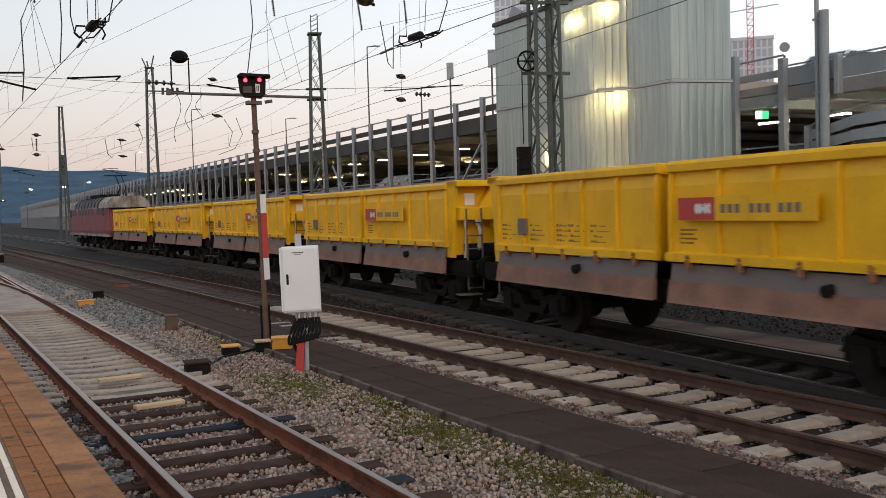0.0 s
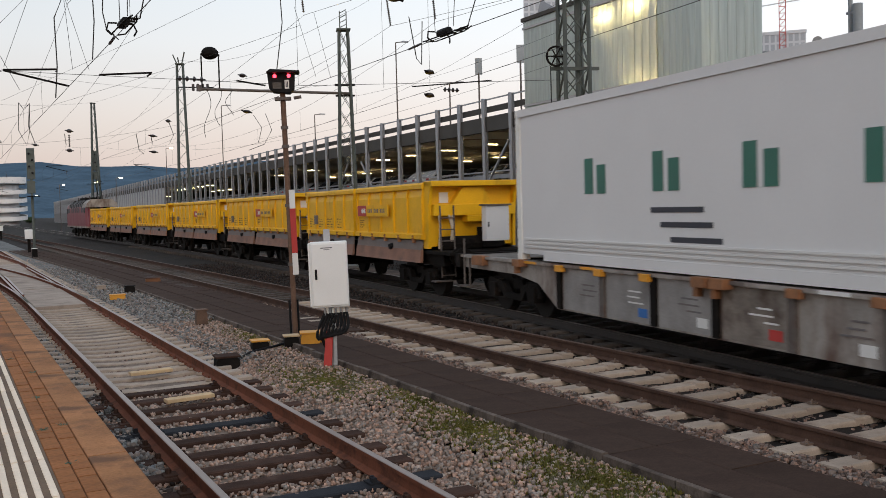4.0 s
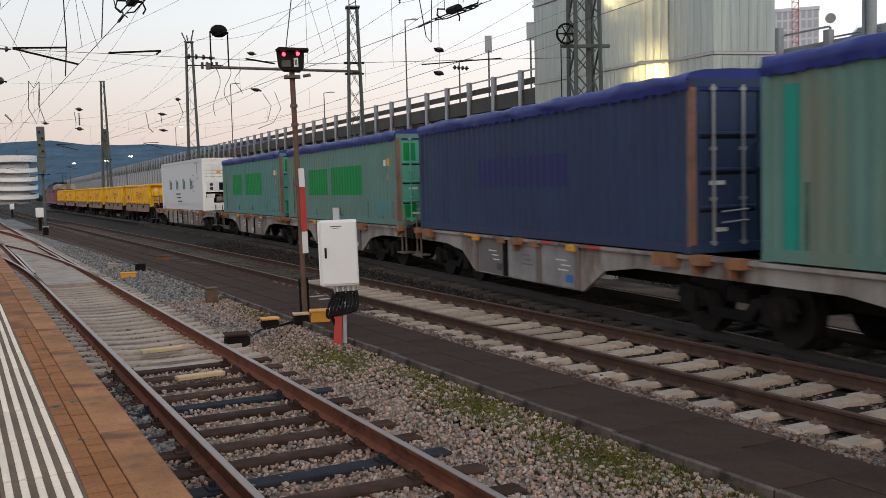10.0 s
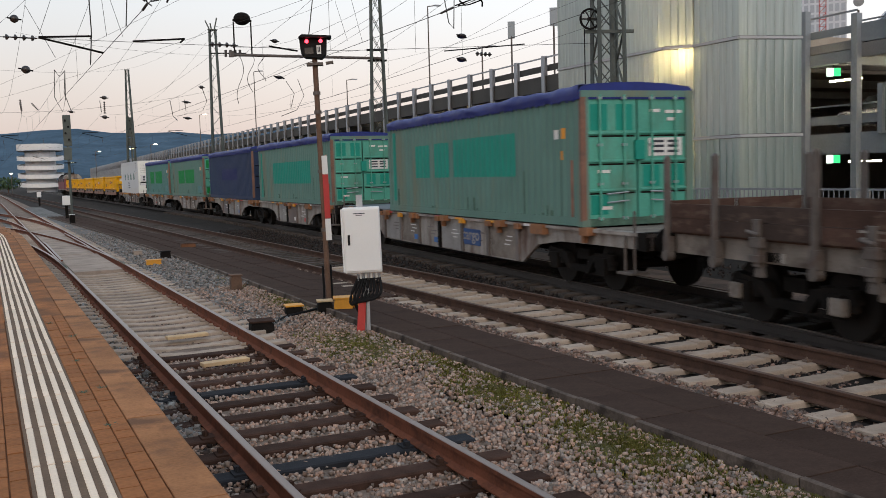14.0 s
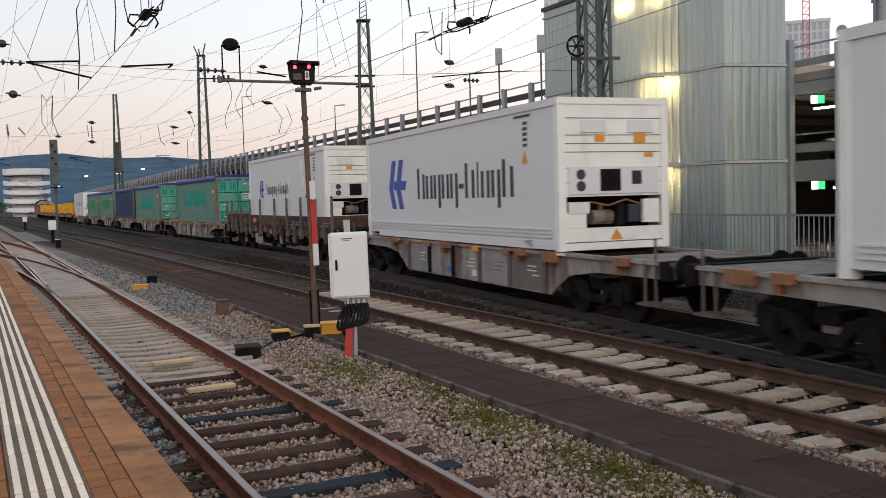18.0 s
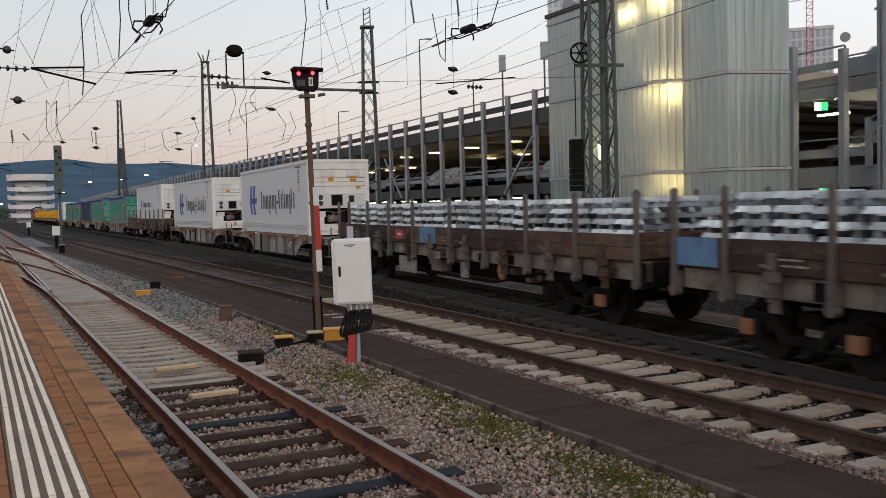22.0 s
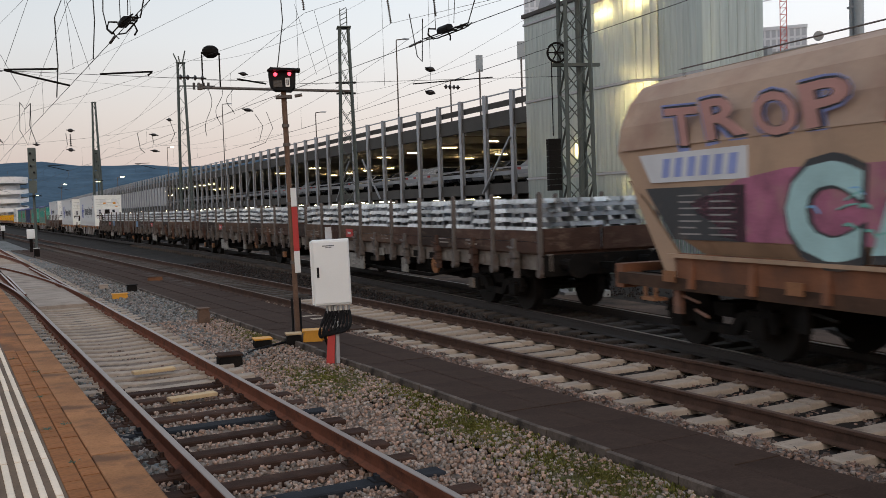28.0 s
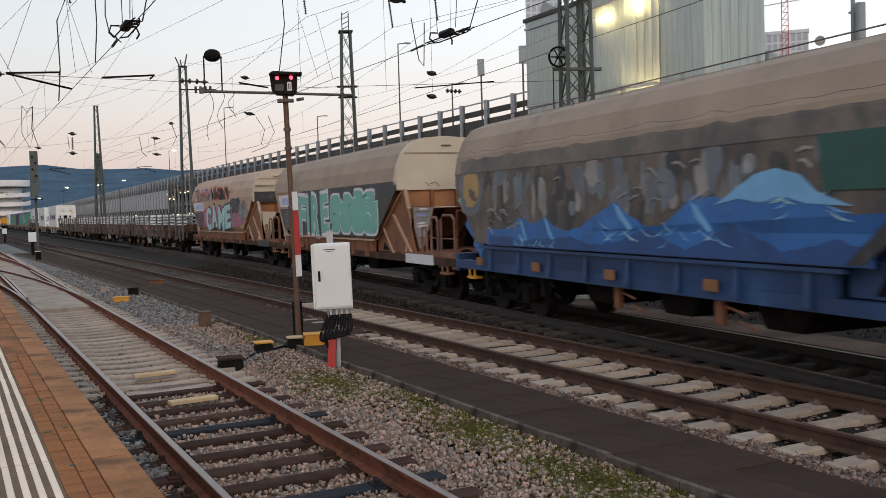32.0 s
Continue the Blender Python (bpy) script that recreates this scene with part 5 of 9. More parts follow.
    for y in SPAN_Y[1:4]:
        part("hanger_insulator", insulator((fx(y), y, zc + 1.82), (fx(y) - 0.08, y, zc + 2.6), 14, 0.036), "ceramic", w)
        if y > 30:
            part("steady_arm", Shape().pipe([(fx(y) - 1.35, y, zc + 0.36), (fx(y), y, zc + 0.02)], 0.022, 6), "under", w)
            part("support_arm", Shape().pipe([(fx(y) - 1.35, y, zc + 0.38), (fx(y) - 0.3, y, zc + 0.42)], 0.022, 6), "under", w)
for x0, zc in ((1.92, 7.12), (5.13, 7.19), (11.2, 6.95)):
    w = thing("feeder_line", "thin sagging wire hung from the cross span", "overhead line", "feeder lines")
    for y0, y1 in zip(SPAN_Y[:-2], SPAN_Y[1:-1]):
        part("wire", Shape().pipe(sag((x0 + 0.03 * (y0 - 22.3), y0, zc), (x0 + 0.03 * (y1 - 22.3), y1, zc), 1.2), 0.0045, 5), "wire", w)
    y = SPAN_Y[1]
    part("hanger_insulator", insulator((x0, y, zc), (x0 - 0.10, y, zc + 0.75), 14, 0.036), "ceramic", w)


def section_insulator(x, y, z, label):
    w = thing("section_insulator", label, "overhead line gear", "section insulators", m=pose(x, y, z, 0, 0, -2))
    part("body", Shape().prism([(-0.06, 0.02), (0.06, 0.02), (0.08, 0.09), (0.04, 0.14), (-0.04, 0.14), (-0.08, 0.09)], -0.20, 0.20), "black", w, bevel=0.02)
    for sx in (-1, 1):
        part("runner", Shape().pipe([(sx * 0.03, -0.95, 0.02), (sx * 0.09, -0.6, 0.0), (sx * 0.10, 0.5, 0.0), (sx * 0.03, 0.8, 0.03)], 0.012, 6), "under", w)
        part("arcing_horn", Shape().pipe([(sx * 0.06, 0.25, 0.12), (sx * 0.19, 0.27, 0.12), (sx * 0.23, 0.22, 0.0), (sx * 0.17, 0.12, -0.09)], 0.015, 6), "under", w)
    for k in range(3):
        part("spacer", Shape().box(0, -0.75 + 0.22 * k, 0.01, 0.16, 0.03, 0.03), "under", w)
    for sy in (-0.35, 0.35):
        part("hanger", Shape().pipe([(0, sy, 0.12), (0.02, sy * 1.4, 1.3)], 0.007, 4), "wire", w)
    part("jumper", Shape().pipe([(0.1, -0.7, 1.2), (0.22, -0.8, 0.55), (0.14, -0.6, 0.05), (0.04, -0.2, 0.06)], 0.011, 5), "wire", w)
    part("rod_insulator", insulator((0, 0.95, 0.02), (0, 1.5, 0.0), 7, 0.024), "ceramic", w)
    return w


section_insulator(t1x(15.4), 15.4, 5.14, "black section insulator on the platform track wire")
section_insulator(t2x(15.0), 15.0, 5.30, "black section insulator on the middle track wire")

w = thing("cross_span", "cross-span wires with insulators between masts over the tracks", "overhead line")
Y0 = 22.6
part("lower_cross_wire", Shape().pipe([(-14, Y0, 5.46), (1.27, Y0, 5.41), (9, Y0, 5.36), (MT[0] - 0.2, MT[1] + 0.3, 5.50)], 0.006, 5), "wire", w)
part("upper_cross_wire", Shape().pipe([(-14, Y0 + 0.9, 10.8), (-4, Y0 + 0.6, 9.0), (3, Y0 + 0.3, 8.0), (9, Y0, 7.9), (MT[0], MT[1], 11.5)], 0.008, 5), "wire", w)
for x0, x1 in ((1.27, 1.95), (5.69, 6.38), (12.9, 13.4)):
    part("cross_insulator", insulator((x0, Y0, 5.41), (x1, Y0, 5.40), 4, 0.062), "ceramic", w)
for x0 in (8.8, 11.2, 12.6):
    part("hanger", Shape().rod((x0, Y0 + 0.2, 5.4), (x0, Y0 + 0.2, 7.9), 0.005, 4), "wire", w)
for pts, r in (([(1.98, 5.43), (3.06, 5.49), (3.05, 5.43)], 0.024), ([(1.98, 5.42), (3.31, 5.13)], 0.024), ([(3.96, 5.41), (5.13, 5.51), (5.02, 5.42)], 0.024), ([(7.14, 5.41), (7.86, 5.32)], 0.022), ([(11.95, 5.45), (14.46, 5.72)], 0.018)):
    part("steady_arm", Shape().pipe([(x, Y0, z) for x, z in pts], r, 6), "under", w)
for pts in ([(3.27, 7.14), (3.06, 6.62), (3.08, 5.56), (3.02, 4.86)], [(3.87, 7.9), (3.90, 6.6), (3.83, 5.74)], [(4.14, 7.9), (4.09, 6.82), (4.16, 6.45), (4.42, 6.22)], [(8.3, 7.9), (8.35, 6.9), (8.15, 5.6), (8.0, 5.35)],
            [(11.9, 7.3), (12.1, 6.2), (12.25, 6.05), (12.3, 7.2)]):
    part("jumper_cable", Shape().pipe([(x, Y0, z) for x, z in pts], 0.014, 5), "wire", w)
for a, b in (((3.27, 7.14), (3.4, 5.5)), ((3.29, 7.1), (3.75, 5.5)), ((2.59, 7.12), (2.0, 5.5)), ((1.75, 6.1), (2.3, 5.0)), ((8.68, 7.31), (9.2, 5.6)), ((9.2, 7.2), (9.6, 5.6))):
    part("stay_wire", Shape().rod((a[0], Y0, a[1]), (b[0], Y0, b[1]), 0.005, 4), "wire", w)

FEED = [((18.6, 110.8, 14.7), (18.3, 71.5, 13.6), 0.5), ((-6.0, 60.0, 9.8), (18.6, 110.8, 14.7), 0.8), ((18.3, 71.5, 13.6), (16.4, 37.1, 10.4), 0.8),
        ((16.4, 37.1, 10.4), (15.5, 20.2, 12.0), 0.5), ((18.3, 71.5, 12.4), (16.4, 37.1, 9.4), 1.0), ((16.4, 37.1, 7.5), (3.0, 44.0, 8.6), 0.6),
        ((18.6, 110.8, 10.6), (18.3, 71.5, 11.6), 0.4), ((2.59, 22.6, 7.12), (1.0, 45.0, 8.0), 0.2), ((7.59, 22.6, 7.8), (1.94, 45.0, 6.35), 0.1), ((8.86, 22.6, 6.87), (1.92, 45.0, 5.84), 0.1),
        ((16.4, 37.1, 6.9), (19.5, 24.0, 8.2), 0.3), ((15.5, 20.2, 7.7), (20.0, 60.0, 6.9), 0.8), ((15.5, 20.2, 6.05), (17.5, 66.0, 6.6), 0.6),
        ((22.5, 128.0, 11.5), (18.3, 71.5, 13.0), 0.8), ((22.5, 128.0, 9.5), (16.4, 37.1, 8.9), 1.0),
        ((-5.0, 70.0, 7.4), (18.0, 71.5, 8.8), 0.9), ((15.5, 20.2, 9.3), (30.0, 6.0, 12.0), 0.3), ((15.5, 20.2, 8.3), (29.0, 8.0, 10.3), 0.3)]
w = thing("mast_wires", "thin guy and feeder wires strung from mast to mast", "overhead line")
for a, b, d in FEED:
    part("wire", Shape().pipe(sag(a, b, d), 0.0045 if a[1] < 50 else 0.0075, 5), "wire", w)
# loops and droppers hung from the far span
for pts in ([(4.5, 7.2), (4.45, 6.0), (4.75, 5.35), (4.9, 6.0), (4.93, 7.18)], [(4.93, 7.18), (4.85, 6.2), (5.1, 5.4)], [(4.5, 7.2), (4.7, 6.9), (4.93, 7.18)], [(15.0, 6.9), (15.4, 6.3), (15.2, 5.6)], [(15.6, 7.0), (15.9, 6.2), (15.5, 5.5), (14.7, 5.2)],
            [(10.9, 6.5), (11.1, 5.9), (10.9, 5.5)], [(9.4, 5.9), (9.5, 5.2), (9.7, 5.0)]):
    part("jumper_cable", Shape().pipe([(x, 45.0, z) for x, z in pts], 0.015, 5), "wire", w)
for a, b in (((3.05, 5.9), (3.1, 5.4)), ((3.5, 5.75), (3.75, 5.45)), ((6.5, 5.85), (6.5, 5.3))):
    part("rod_insulator", insulator((a[0], 45.0, a[1]), (b[0], 45.0, b[1]), 6, 0.05), "ceramic", w)


def egg(x, y, z, r, flat=0.72):
    ob = part("strain_insulator", Shape().ball(0, 0, 0, r, flat, 12, 7), "ceramic", smooth=True)
    ob.matrix_world = pose(x, y, z, 0, 8, 30)
    part("wire_clamp", Shape().rod((-r * 1.8, 0, -0.02), (r * 1.8, 0, 0.02), r * 0.18, 6), "under", ob)
    return tagged(ob, "dark egg-shaped strain insulator hung on a wire", "insulator", "strain insulators")


for x, y, z, r, fl in ((1.52, 22.6, 5.80, 0.092, 0.95), (6.74, 22.6, 7.57, 0.155, 0.7), (7.29, 22.6, 5.54, 0.085, 0.55), (11.47, 22.6, 7.80, 0.24, 0.55), (12.48, 22.6, 5.86, 0.13, 0.5), (12.46, 22.6, 5.24, 0.13, 0.5),
                       (3.36, 45.0, 7.18, 0.19, 0.9), (6.51, 45.0, 6.01, 0.12, 0.7), (6.49, 45.0, 5.15, 0.12, 0.7), (14.67, 45.0, 7.07, 0.20, 0.4), (10.14, 45.0, 5.84, 0.14, 0.45),
                       (10.16, 45.0, 5.10, 0.14, 0.45), (10.88, 45.0, 6.54, 0.10, 0.8), (5.09, 45.0, 5.38, 0.10, 0.6)):
    egg(x, y, z, r, fl)


# ---- parking garage, stair tower and what lies behind ----
FA, FB = 24.9, 0.0685
garage = thing("parking_garage", "long multi-storey parking garage with silver steel posts", "parking garage")


def fxp(y):
    return FA + FB * y


def slab_strip(name, d0, d1, z0, z1, material, y0=26, y1=420, parent=garage, label=""):
    return part(name, strip(Shape(), fxp, y0, y1, 20, [(d0, z0), (d1, z0), (d1, z1), (d0, z1)]), material, parent, label)


slab_strip("roof_slab", 0.15, 34, 6.55, 7.0, "soffit")
slab_strip("roof_edge_beam", 0.05, 0.35, 6.25, 7.05, "deck")
slab_strip("middle_slab", 0.15, 34, 2.85, 3.2, "deck")
slab_strip("middle_edge_beam", 0.05, 0.35, 2.62, 3.22, "deck")
slab_strip("ground_slab", 0.0, 34, -0.3, 0.05, "concrete")
slab_strip("back_wall", 33.5, 34, 0.05, 6.55, "concrete")
slab_strip("roof_guard_board", 0.22, 0.28, 7.30, 7.62, "deck", label="dark crash barrier on the roof deck")
slab_strip("roof_hand_rail", 0.05, 0.11, 7.95, 8.02, "galv")
slab_strip("guard_rail", 0.30, 0.36, 3.66, 3.88, "galv", label="galvanised crash barrier")
slab_strip("guard_rail", 0.30, 0.36, 4.02, 4.10, "galv")
slab_strip("guard_rail", 0.30, 0.36, 0.55, 0.85, "galv")
post = Shape().prism([(-0.13, -0.11), (-0.10, -0.11), (-0.10, -0.015), (0.08, -0.015), (0.08, -0.11), (0.11, -0.11), (0.11, 0.11), (0.08, 0.11), (0.08, 0.015), (-0.10, 0.015), (-0.10, 0.11), (-0.13, 0.11)], -0.3, 8.05, "z").mesh("facade_post", "galv")
y = 41.5
post_ys = []
while y < 420:
    share("facade_post", post, garage, (fxp(y), y, 0), -0.0685 + 0.25)
    post_ys.append(y)
    y += 2.98
for y0, up in ((41.5, 1), (60.0, -1), (66.0, 1), (96, 1)):
    part("diagonal_brace", Shape().beam((fxp(y0) - 0.2, y0, 5.6 if up > 0 else 2.7), (fxp(y0 + 3.2) - 0.2, y0 + 3.2, 2.7 if up > 0 else 5.6), 0.10), "galv", garage)
for y0 in np.arange(30, 180, 6.0):
    part("ceiling_beam", Shape().box(fxp(y0) + 17, y0, 6.35, 33, 0.30, 0.42), "interior", garage)
rs = random.Random(14)
for y0 in np.arange(33, 230, 6.0):
    for d in (4.0, 13.0):
        for z in (6.05, 2.5):
            if rs.random() < (0.6 if y0 < 100 else 0.35):
                part("strip_lamp", Shape().box(fxp(y0) + d, y0 + (2 if d > 10 else 0), z, 1.1, 0.10, 0.05), "lamp_white", garage, "lit fluorescent strip lamp")
slab_strip("mesh_screen", -0.02, 0.0, 3.3, 6.2, "panel", 150, 420, label="pale perforated screen")
# nearer wing beyond the tower
wing = thing("garage_wing", "grey steel garage wing with crash barriers beyond the tower", "parking garage")
for d0, d1, z0, z1, mt, nm, ya, yb in (
        (0.1, 26, 5.70, 6.00, "concrete", "roof_slab", -30, 25.5), (0.02, 0.3, 5.86, 6.14, "concrete", "slab_edge", 21.4, 25.5), (0.0, 0.3, 5.45, 5.83, "edge_beam", "edge_beam", 21.4, 25.5),
        (0.05, 0.12, 6.38, 6.62, "edge_beam", "guard_board", 21.4, 25.5), (0.05, 0.10, 7.05, 7.11, "galv", "hand_rail", 21.4, 25.5),
        (0.02, 0.4, 5.55, 6.00, "concrete", "slab_edge", -30, 21.2), (0.0, 0.10, 6.03, 6.62, "edge_beam", "parapet_panel", -30, 21.2), (0.02, 0.07, 6.68, 6.73, "galv", "hand_rail", -30, 21.2),
        (0.1, 26, 2.80, 3.12, "concrete", "middle_slab", -30, 25.5), (0.0, 0.3, 2.45, 3.15, "edge_beam", "middle_edge_beam", -30, 25.5), (0.15, 0.22, 3.45, 3.75, "edge_beam", "guard_board", 20.5, 25.5),
        (0.15, 0.20, 4.05, 4.10, "galv", "hand_rail", 20.5, 25.5), (0.0, 26, -0.3, 0.05, "concrete", "ground_slab", -30, 25.5), (25.6, 26, 0.05, 5.7, "concrete", "back_wall", -30, 25.5)):
    slab_strip(nm, d0, d1, z0, z1, mt, ya, yb, wing)
for y0, wd, z0, z1 in ((23.47, 0.20, -0.3, 7.34), (21.30, 0.24, -0.3, 6.95), (19.08, 0.18, 5.5, 6.76), (16.4, 0.30, -0.3, 6.8), (13.4, 0.30, -0.3, 6.8), (10.4, 0.30, -0.3, 6.8), (7.4, 0.30, -0.3, 6.8)):
    part("wing_post", Shape().box(fxp(y0) - 0.08, y0, (z0 + z1) / 2, 0.26, wd, z1 - z0), "edge_beam", wing, bevel=0.02)
# only a few tubes are known; the other lamp rows are added to brighten the wing
for y0 in (23.2, 20.6, 17.0, 13.0, 9.0):
    for d, z in ((1.6, 5.05), (7.0, 5.25), (2.6, 2.2)):
        part("strip_lamp", Shape().box(fxp(y0) + d, y0, z, 0.10, 1.3, 0.06), "lamp_wing", wing, "lit fluorescent strip lamp")
    part("ceiling_beam", Shape().box(fxp(y0) + 12, y0 - 1.2, 5.55, 24, 0.3, 0.3), "edge_beam", wing)
# sloping boards of the ramp
for (ya, yb), rows in (((20.1, 18.6), ((3.80, 4.10, 4.02, 4.34), (4.16, 4.47, 4.46, 4.78))), ((18.6, 16.5), ((4.02, 4.34, 4.06, 4.5), (4.46, 4.78, 4.58, 5.0))), ((16.5, 13.0), ((4.06, 4.5, 4.2, 4.6), (4.58, 5.0, 4.7, 5.1)))):
    for za, zb, zc, zd in rows:
        part("ramp_board", Shape().prism([(ya, za), (ya, zb), (yb, zd), (yb, zc)], fxp(ya) - 0.16, fxp(ya) - 0.10, "x"), "edge_beam", wing)
part("ramp_post", Shape().box(fxp(20.27) - 0.12, 20.27, 3.85, 0.16, 0.18, 1.55), "edge_beam", wing)
part("ramp_rail", Shape().pipe([(fxp(20.2) - 0.12, 20.2, 4.6), (fxp(19.4) - 0.12, 19.4, 4.88), (fxp(17.5) - 0.12, 17.5, 5.15), (fxp(13) - 0.12, 13.0, 5.3)], 0.03, 6), "galv", wing)
part("inner_ramp_wall", Shape().prism([(23.2, 3.5), (23.2, 4.5), (21.6, 4.75), (19.5, 4.7), (19.5, 3.6)], fxp(21) + 5.0, fxp(21) + 5.15, "x"), "panel", wing, "pale inner ramp wall")

# steel railing before the tower and the wing
fence = thing("steel_fence", "grey steel bar railing before the stair tower", "fence", m=pose(0, 0, 0))


def fence_x(y):
    return 20.12 + 0.06 * (y - 22.5)


for z in (0.05, 1.50):
    part("rail", strip(Shape(), fence_x, 8, 23.2, 3, [(-0.025, z), (0.025, z), (0.025, z + 0.05), (-0.025, z + 0.05)]), "galv", fence)
fbar = Shape().span(-0.012, 0.012, -0.012, 0.012, 0.05, 1.5).mesh("bar", "galv")
y = 13.1
while y < 23.1:
    share("bar", fbar, fence, (fence_x(y), y, 0))
    y += 0.17
for y in (8.1, 10.6, 13.1, 15.6, 18.1, 20.6, 23.1):
    part("fence_post", Shape().box(fence_x(y), y, 0.6, 0.06, 0.06, 1.9), "galv", fence)

# rooftop lamps and signs
for b_, tan, kind, rr in ((26.94, 0.1713, "lamp", 66), (31.86, 0.1380, "sign", 55), (34.36, 0.1490, "sign", 51), (30.1, 0.128, "lamp", 60), (22.0, 0.098, "lamp", 82), (16.6, 0.108, "lamp", 95), (13.4, 0.065, "lamp", 130), (9.3, 0.032, "lamp", 150), (7.6, 0.030, "lamp", 170), (6.2, 0.020, "lamp", 200), (10.6, 0.036, "lamp", 140)):
    x, y = rr * math.sin(radians(b_)), rr * math.cos(radians(b_))
    z1 = 2.245 + rr * tan
    if kind == "lamp":
        w = thing("street_lamp", "slim grey street lamp with a small lit head", "street lamp", "rooftop lamps", m=pose(x, y, 0, 0, 0, 0))
        base = 7.0 if x > fxp(y) else -0.3
        part("pole", Shape().rod((0, 0, base), (0, 0, z1), 0.06, 8, 0.04), "stake", w)
        part("arm", Shape().beam((0, 0, z1), (0.5, -0.2, z1 + 0.05), 0.06), "stake", w)
        part("lamp_head", Shape().box(0.6, -0.25, z1 + 0.05, 0.45, 0.25, 0.08), "lamp_white" if rr > 120 else "galv", w)
    else:
        w = thing("roof_sign", "grey rectangular sign panel on a thin pole", "sign", "rooftop signs", m=pose(x, y, 0, 0, 0, -30))
        part("pole", Shape().rod((0, 0, 6.9), (0, 0, z1), 0.05, 8), "stake", w)
        part("panel", Shape().box(0, 0, z1 + 0.35, 0.40, 0.08, 0.95), "edge_beam", w, bevel=0.01)


def car(x, y, z, rz, paint, label):
    w = thing("parked_car", label, "car", "cars in the garage", m=pose(x, y, z, 0, 0, rz))
    side = [(-2.1, 0.30), (2.1, 0.30), (2.15, 0.62), (1.9, 0.80), (1.05, 0.90), (0.45, 1.38), (-1.25, 1.40), (-1.95, 0.95), (-2.15, 0.85)]
    b = part("body", Shape().prism(side, -0.85, 0.85, "x").span(-0.80, 0.80, -2.1, 2.1, 0.28, 0.4), paint, w, bevel=0.05)
    part("side_glass", Shape().prism([(0.98, 0.92), (0.42, 1.33), (-1.22, 1.35), (-1.78, 0.98)], -0.862, 0.862, "x"), "glass_dark", w)
    part("windscreen", Shape().prism([(1.02, 0.93), (0.5, 1.345), (0.44, 1.33), (0.94, 0.93)], -0.7, 0.7, "x"), "glass_dark", w)
    for yy in (-1.3, 1.3):
        for sx in (-0.78, 0.78):
            part("wheel", Shape().rod((sx - 0.1, yy, 0.31), (sx + 0.1, yy, 0.31), 0.31, 12), "black", w)
    for sx in (-0.6, 0.6):
        part("tail_lamp", Shape().box(sx, -2.12, 0.78, 0.35, 0.06, 0.14), "red_paint", w)
    return w


rs = random.Random(6)
PAINT = ("car_dark", "car_white", "car_grey", "car_dark", "car_dark", "car_grey", "car_dark", "car_grey")
for k in range(22):
    y = 42.0 + 2.6 * k
    if rs.random() < 0.15:
        continue
    p = PAINT[rs.randrange(8)]
    car(fxp(y) + 3.2 + rs.uniform(-0.3, 0.3), y, 3.21, 90 + rs.choice((0, 180)) + rs.uniform(-2, 2), p, "%s car parked on the middle deck" % {"car_dark": "dark blue-black", "car_white": "white", "car_grey": "silver grey", "car_red": "dark red"}[p])
for k in range(9):
    y = 42.5 + 2.8 * k
    p = PAINT[rs.randrange(8)]
    car(fxp(y) + 3.2, y, 0.06, 90 + rs.uniform(-2, 2), p, "%s car parked on the ground floor" % {"car_dark": "dark blue-black", "car_white": "white", "car_grey": "silver grey", "car_red": "dark red"}[p])
for y, p in ((13.5, "car_red"), (16.4, "car_grey"), (19.6, "car_dark"), (22.5, "car_dark")):
    car(fxp(y) + 3.4, y, 3.13, 90, p, "%s car parked on the middle deck beside the tower" % {"car_dark": "dark", "car_grey": "silver grey", "car_red": "dark red"}[p])
for y, p in ((14.5, "car_grey"), (21.8, "car_white")):
    car(fxp(y) + 3.4, y, 6.01, 90, p, "pale car parked on the roof deck")


# stair and lift tower of channel glass
def channel_glass():
    m = bpy.data.materials.new("frosted_channel_glass")
    m.use_nodes = True
    ns, ls = m.node_tree.nodes, m.node_tree.links
    ns.remove(ns["Principled BSDF"])
    dif, tra, glo, m1, m2 = (ns.new(k) for k in ("ShaderNodeBsdfDiffuse", "ShaderNodeBsdfTranslucent", "ShaderNodeBsdfGlossy", "ShaderNodeMixShader", "ShaderNodeMixShader"))
    tc, no, mp, oi = ns.new("ShaderNodeTexCoord"), ns.new("ShaderNodeTexNoise"), ns.new("ShaderNodeMapping"), ns.new("ShaderNodeObjectInfo")
    no.inputs["Scale"].default_value = 9.0
    no.inputs["Detail"].default_value = 4.0
    no.noise_dimensions = "4D"
    mp.inputs["Scale"].default_value = (1.0, 1.0, 0.05)
    ra = ns.new("ShaderNodeValToRGB")
    ra.color_ramp.elements[0].color, ra.color_ramp.elements[1].color = (0.24, 0.325, 0.315, 1), (0.47, 0.585, 0.55, 1)
    ra.color_ramp.elements[0].position, ra.color_ramp.elements[1].position = 0.34, 0.66
    wm = ns.new("ShaderNodeMath")
    wm.operation = "MULTIPLY"
    wm.inputs[1].default_value = 40.0
    ls.new(oi.outputs["Random"], wm.inputs[0])
    ls.new(wm.outputs[0], no.inputs["W"])
    ls.new(tc.outputs["Object"], mp.inputs[0])
    ls.new(mp.outputs[0], no.inputs["Vector"])
    ls.new(no.outputs["Fac"], ra.inputs[0])
    ls.new(ra.outputs[0], dif.inputs["Color"])
    bp = ns.new("ShaderNodeBump")
    bp.inputs["Strength"].default_value = 0.25
    bp.inputs["Distance"].default_value = 0.03
    ls.new(no.outputs["Fac"], bp.inputs["Height"])
    for sh in (dif, glo):
        ls.new(bp.outputs[0], sh.inputs["Normal"])
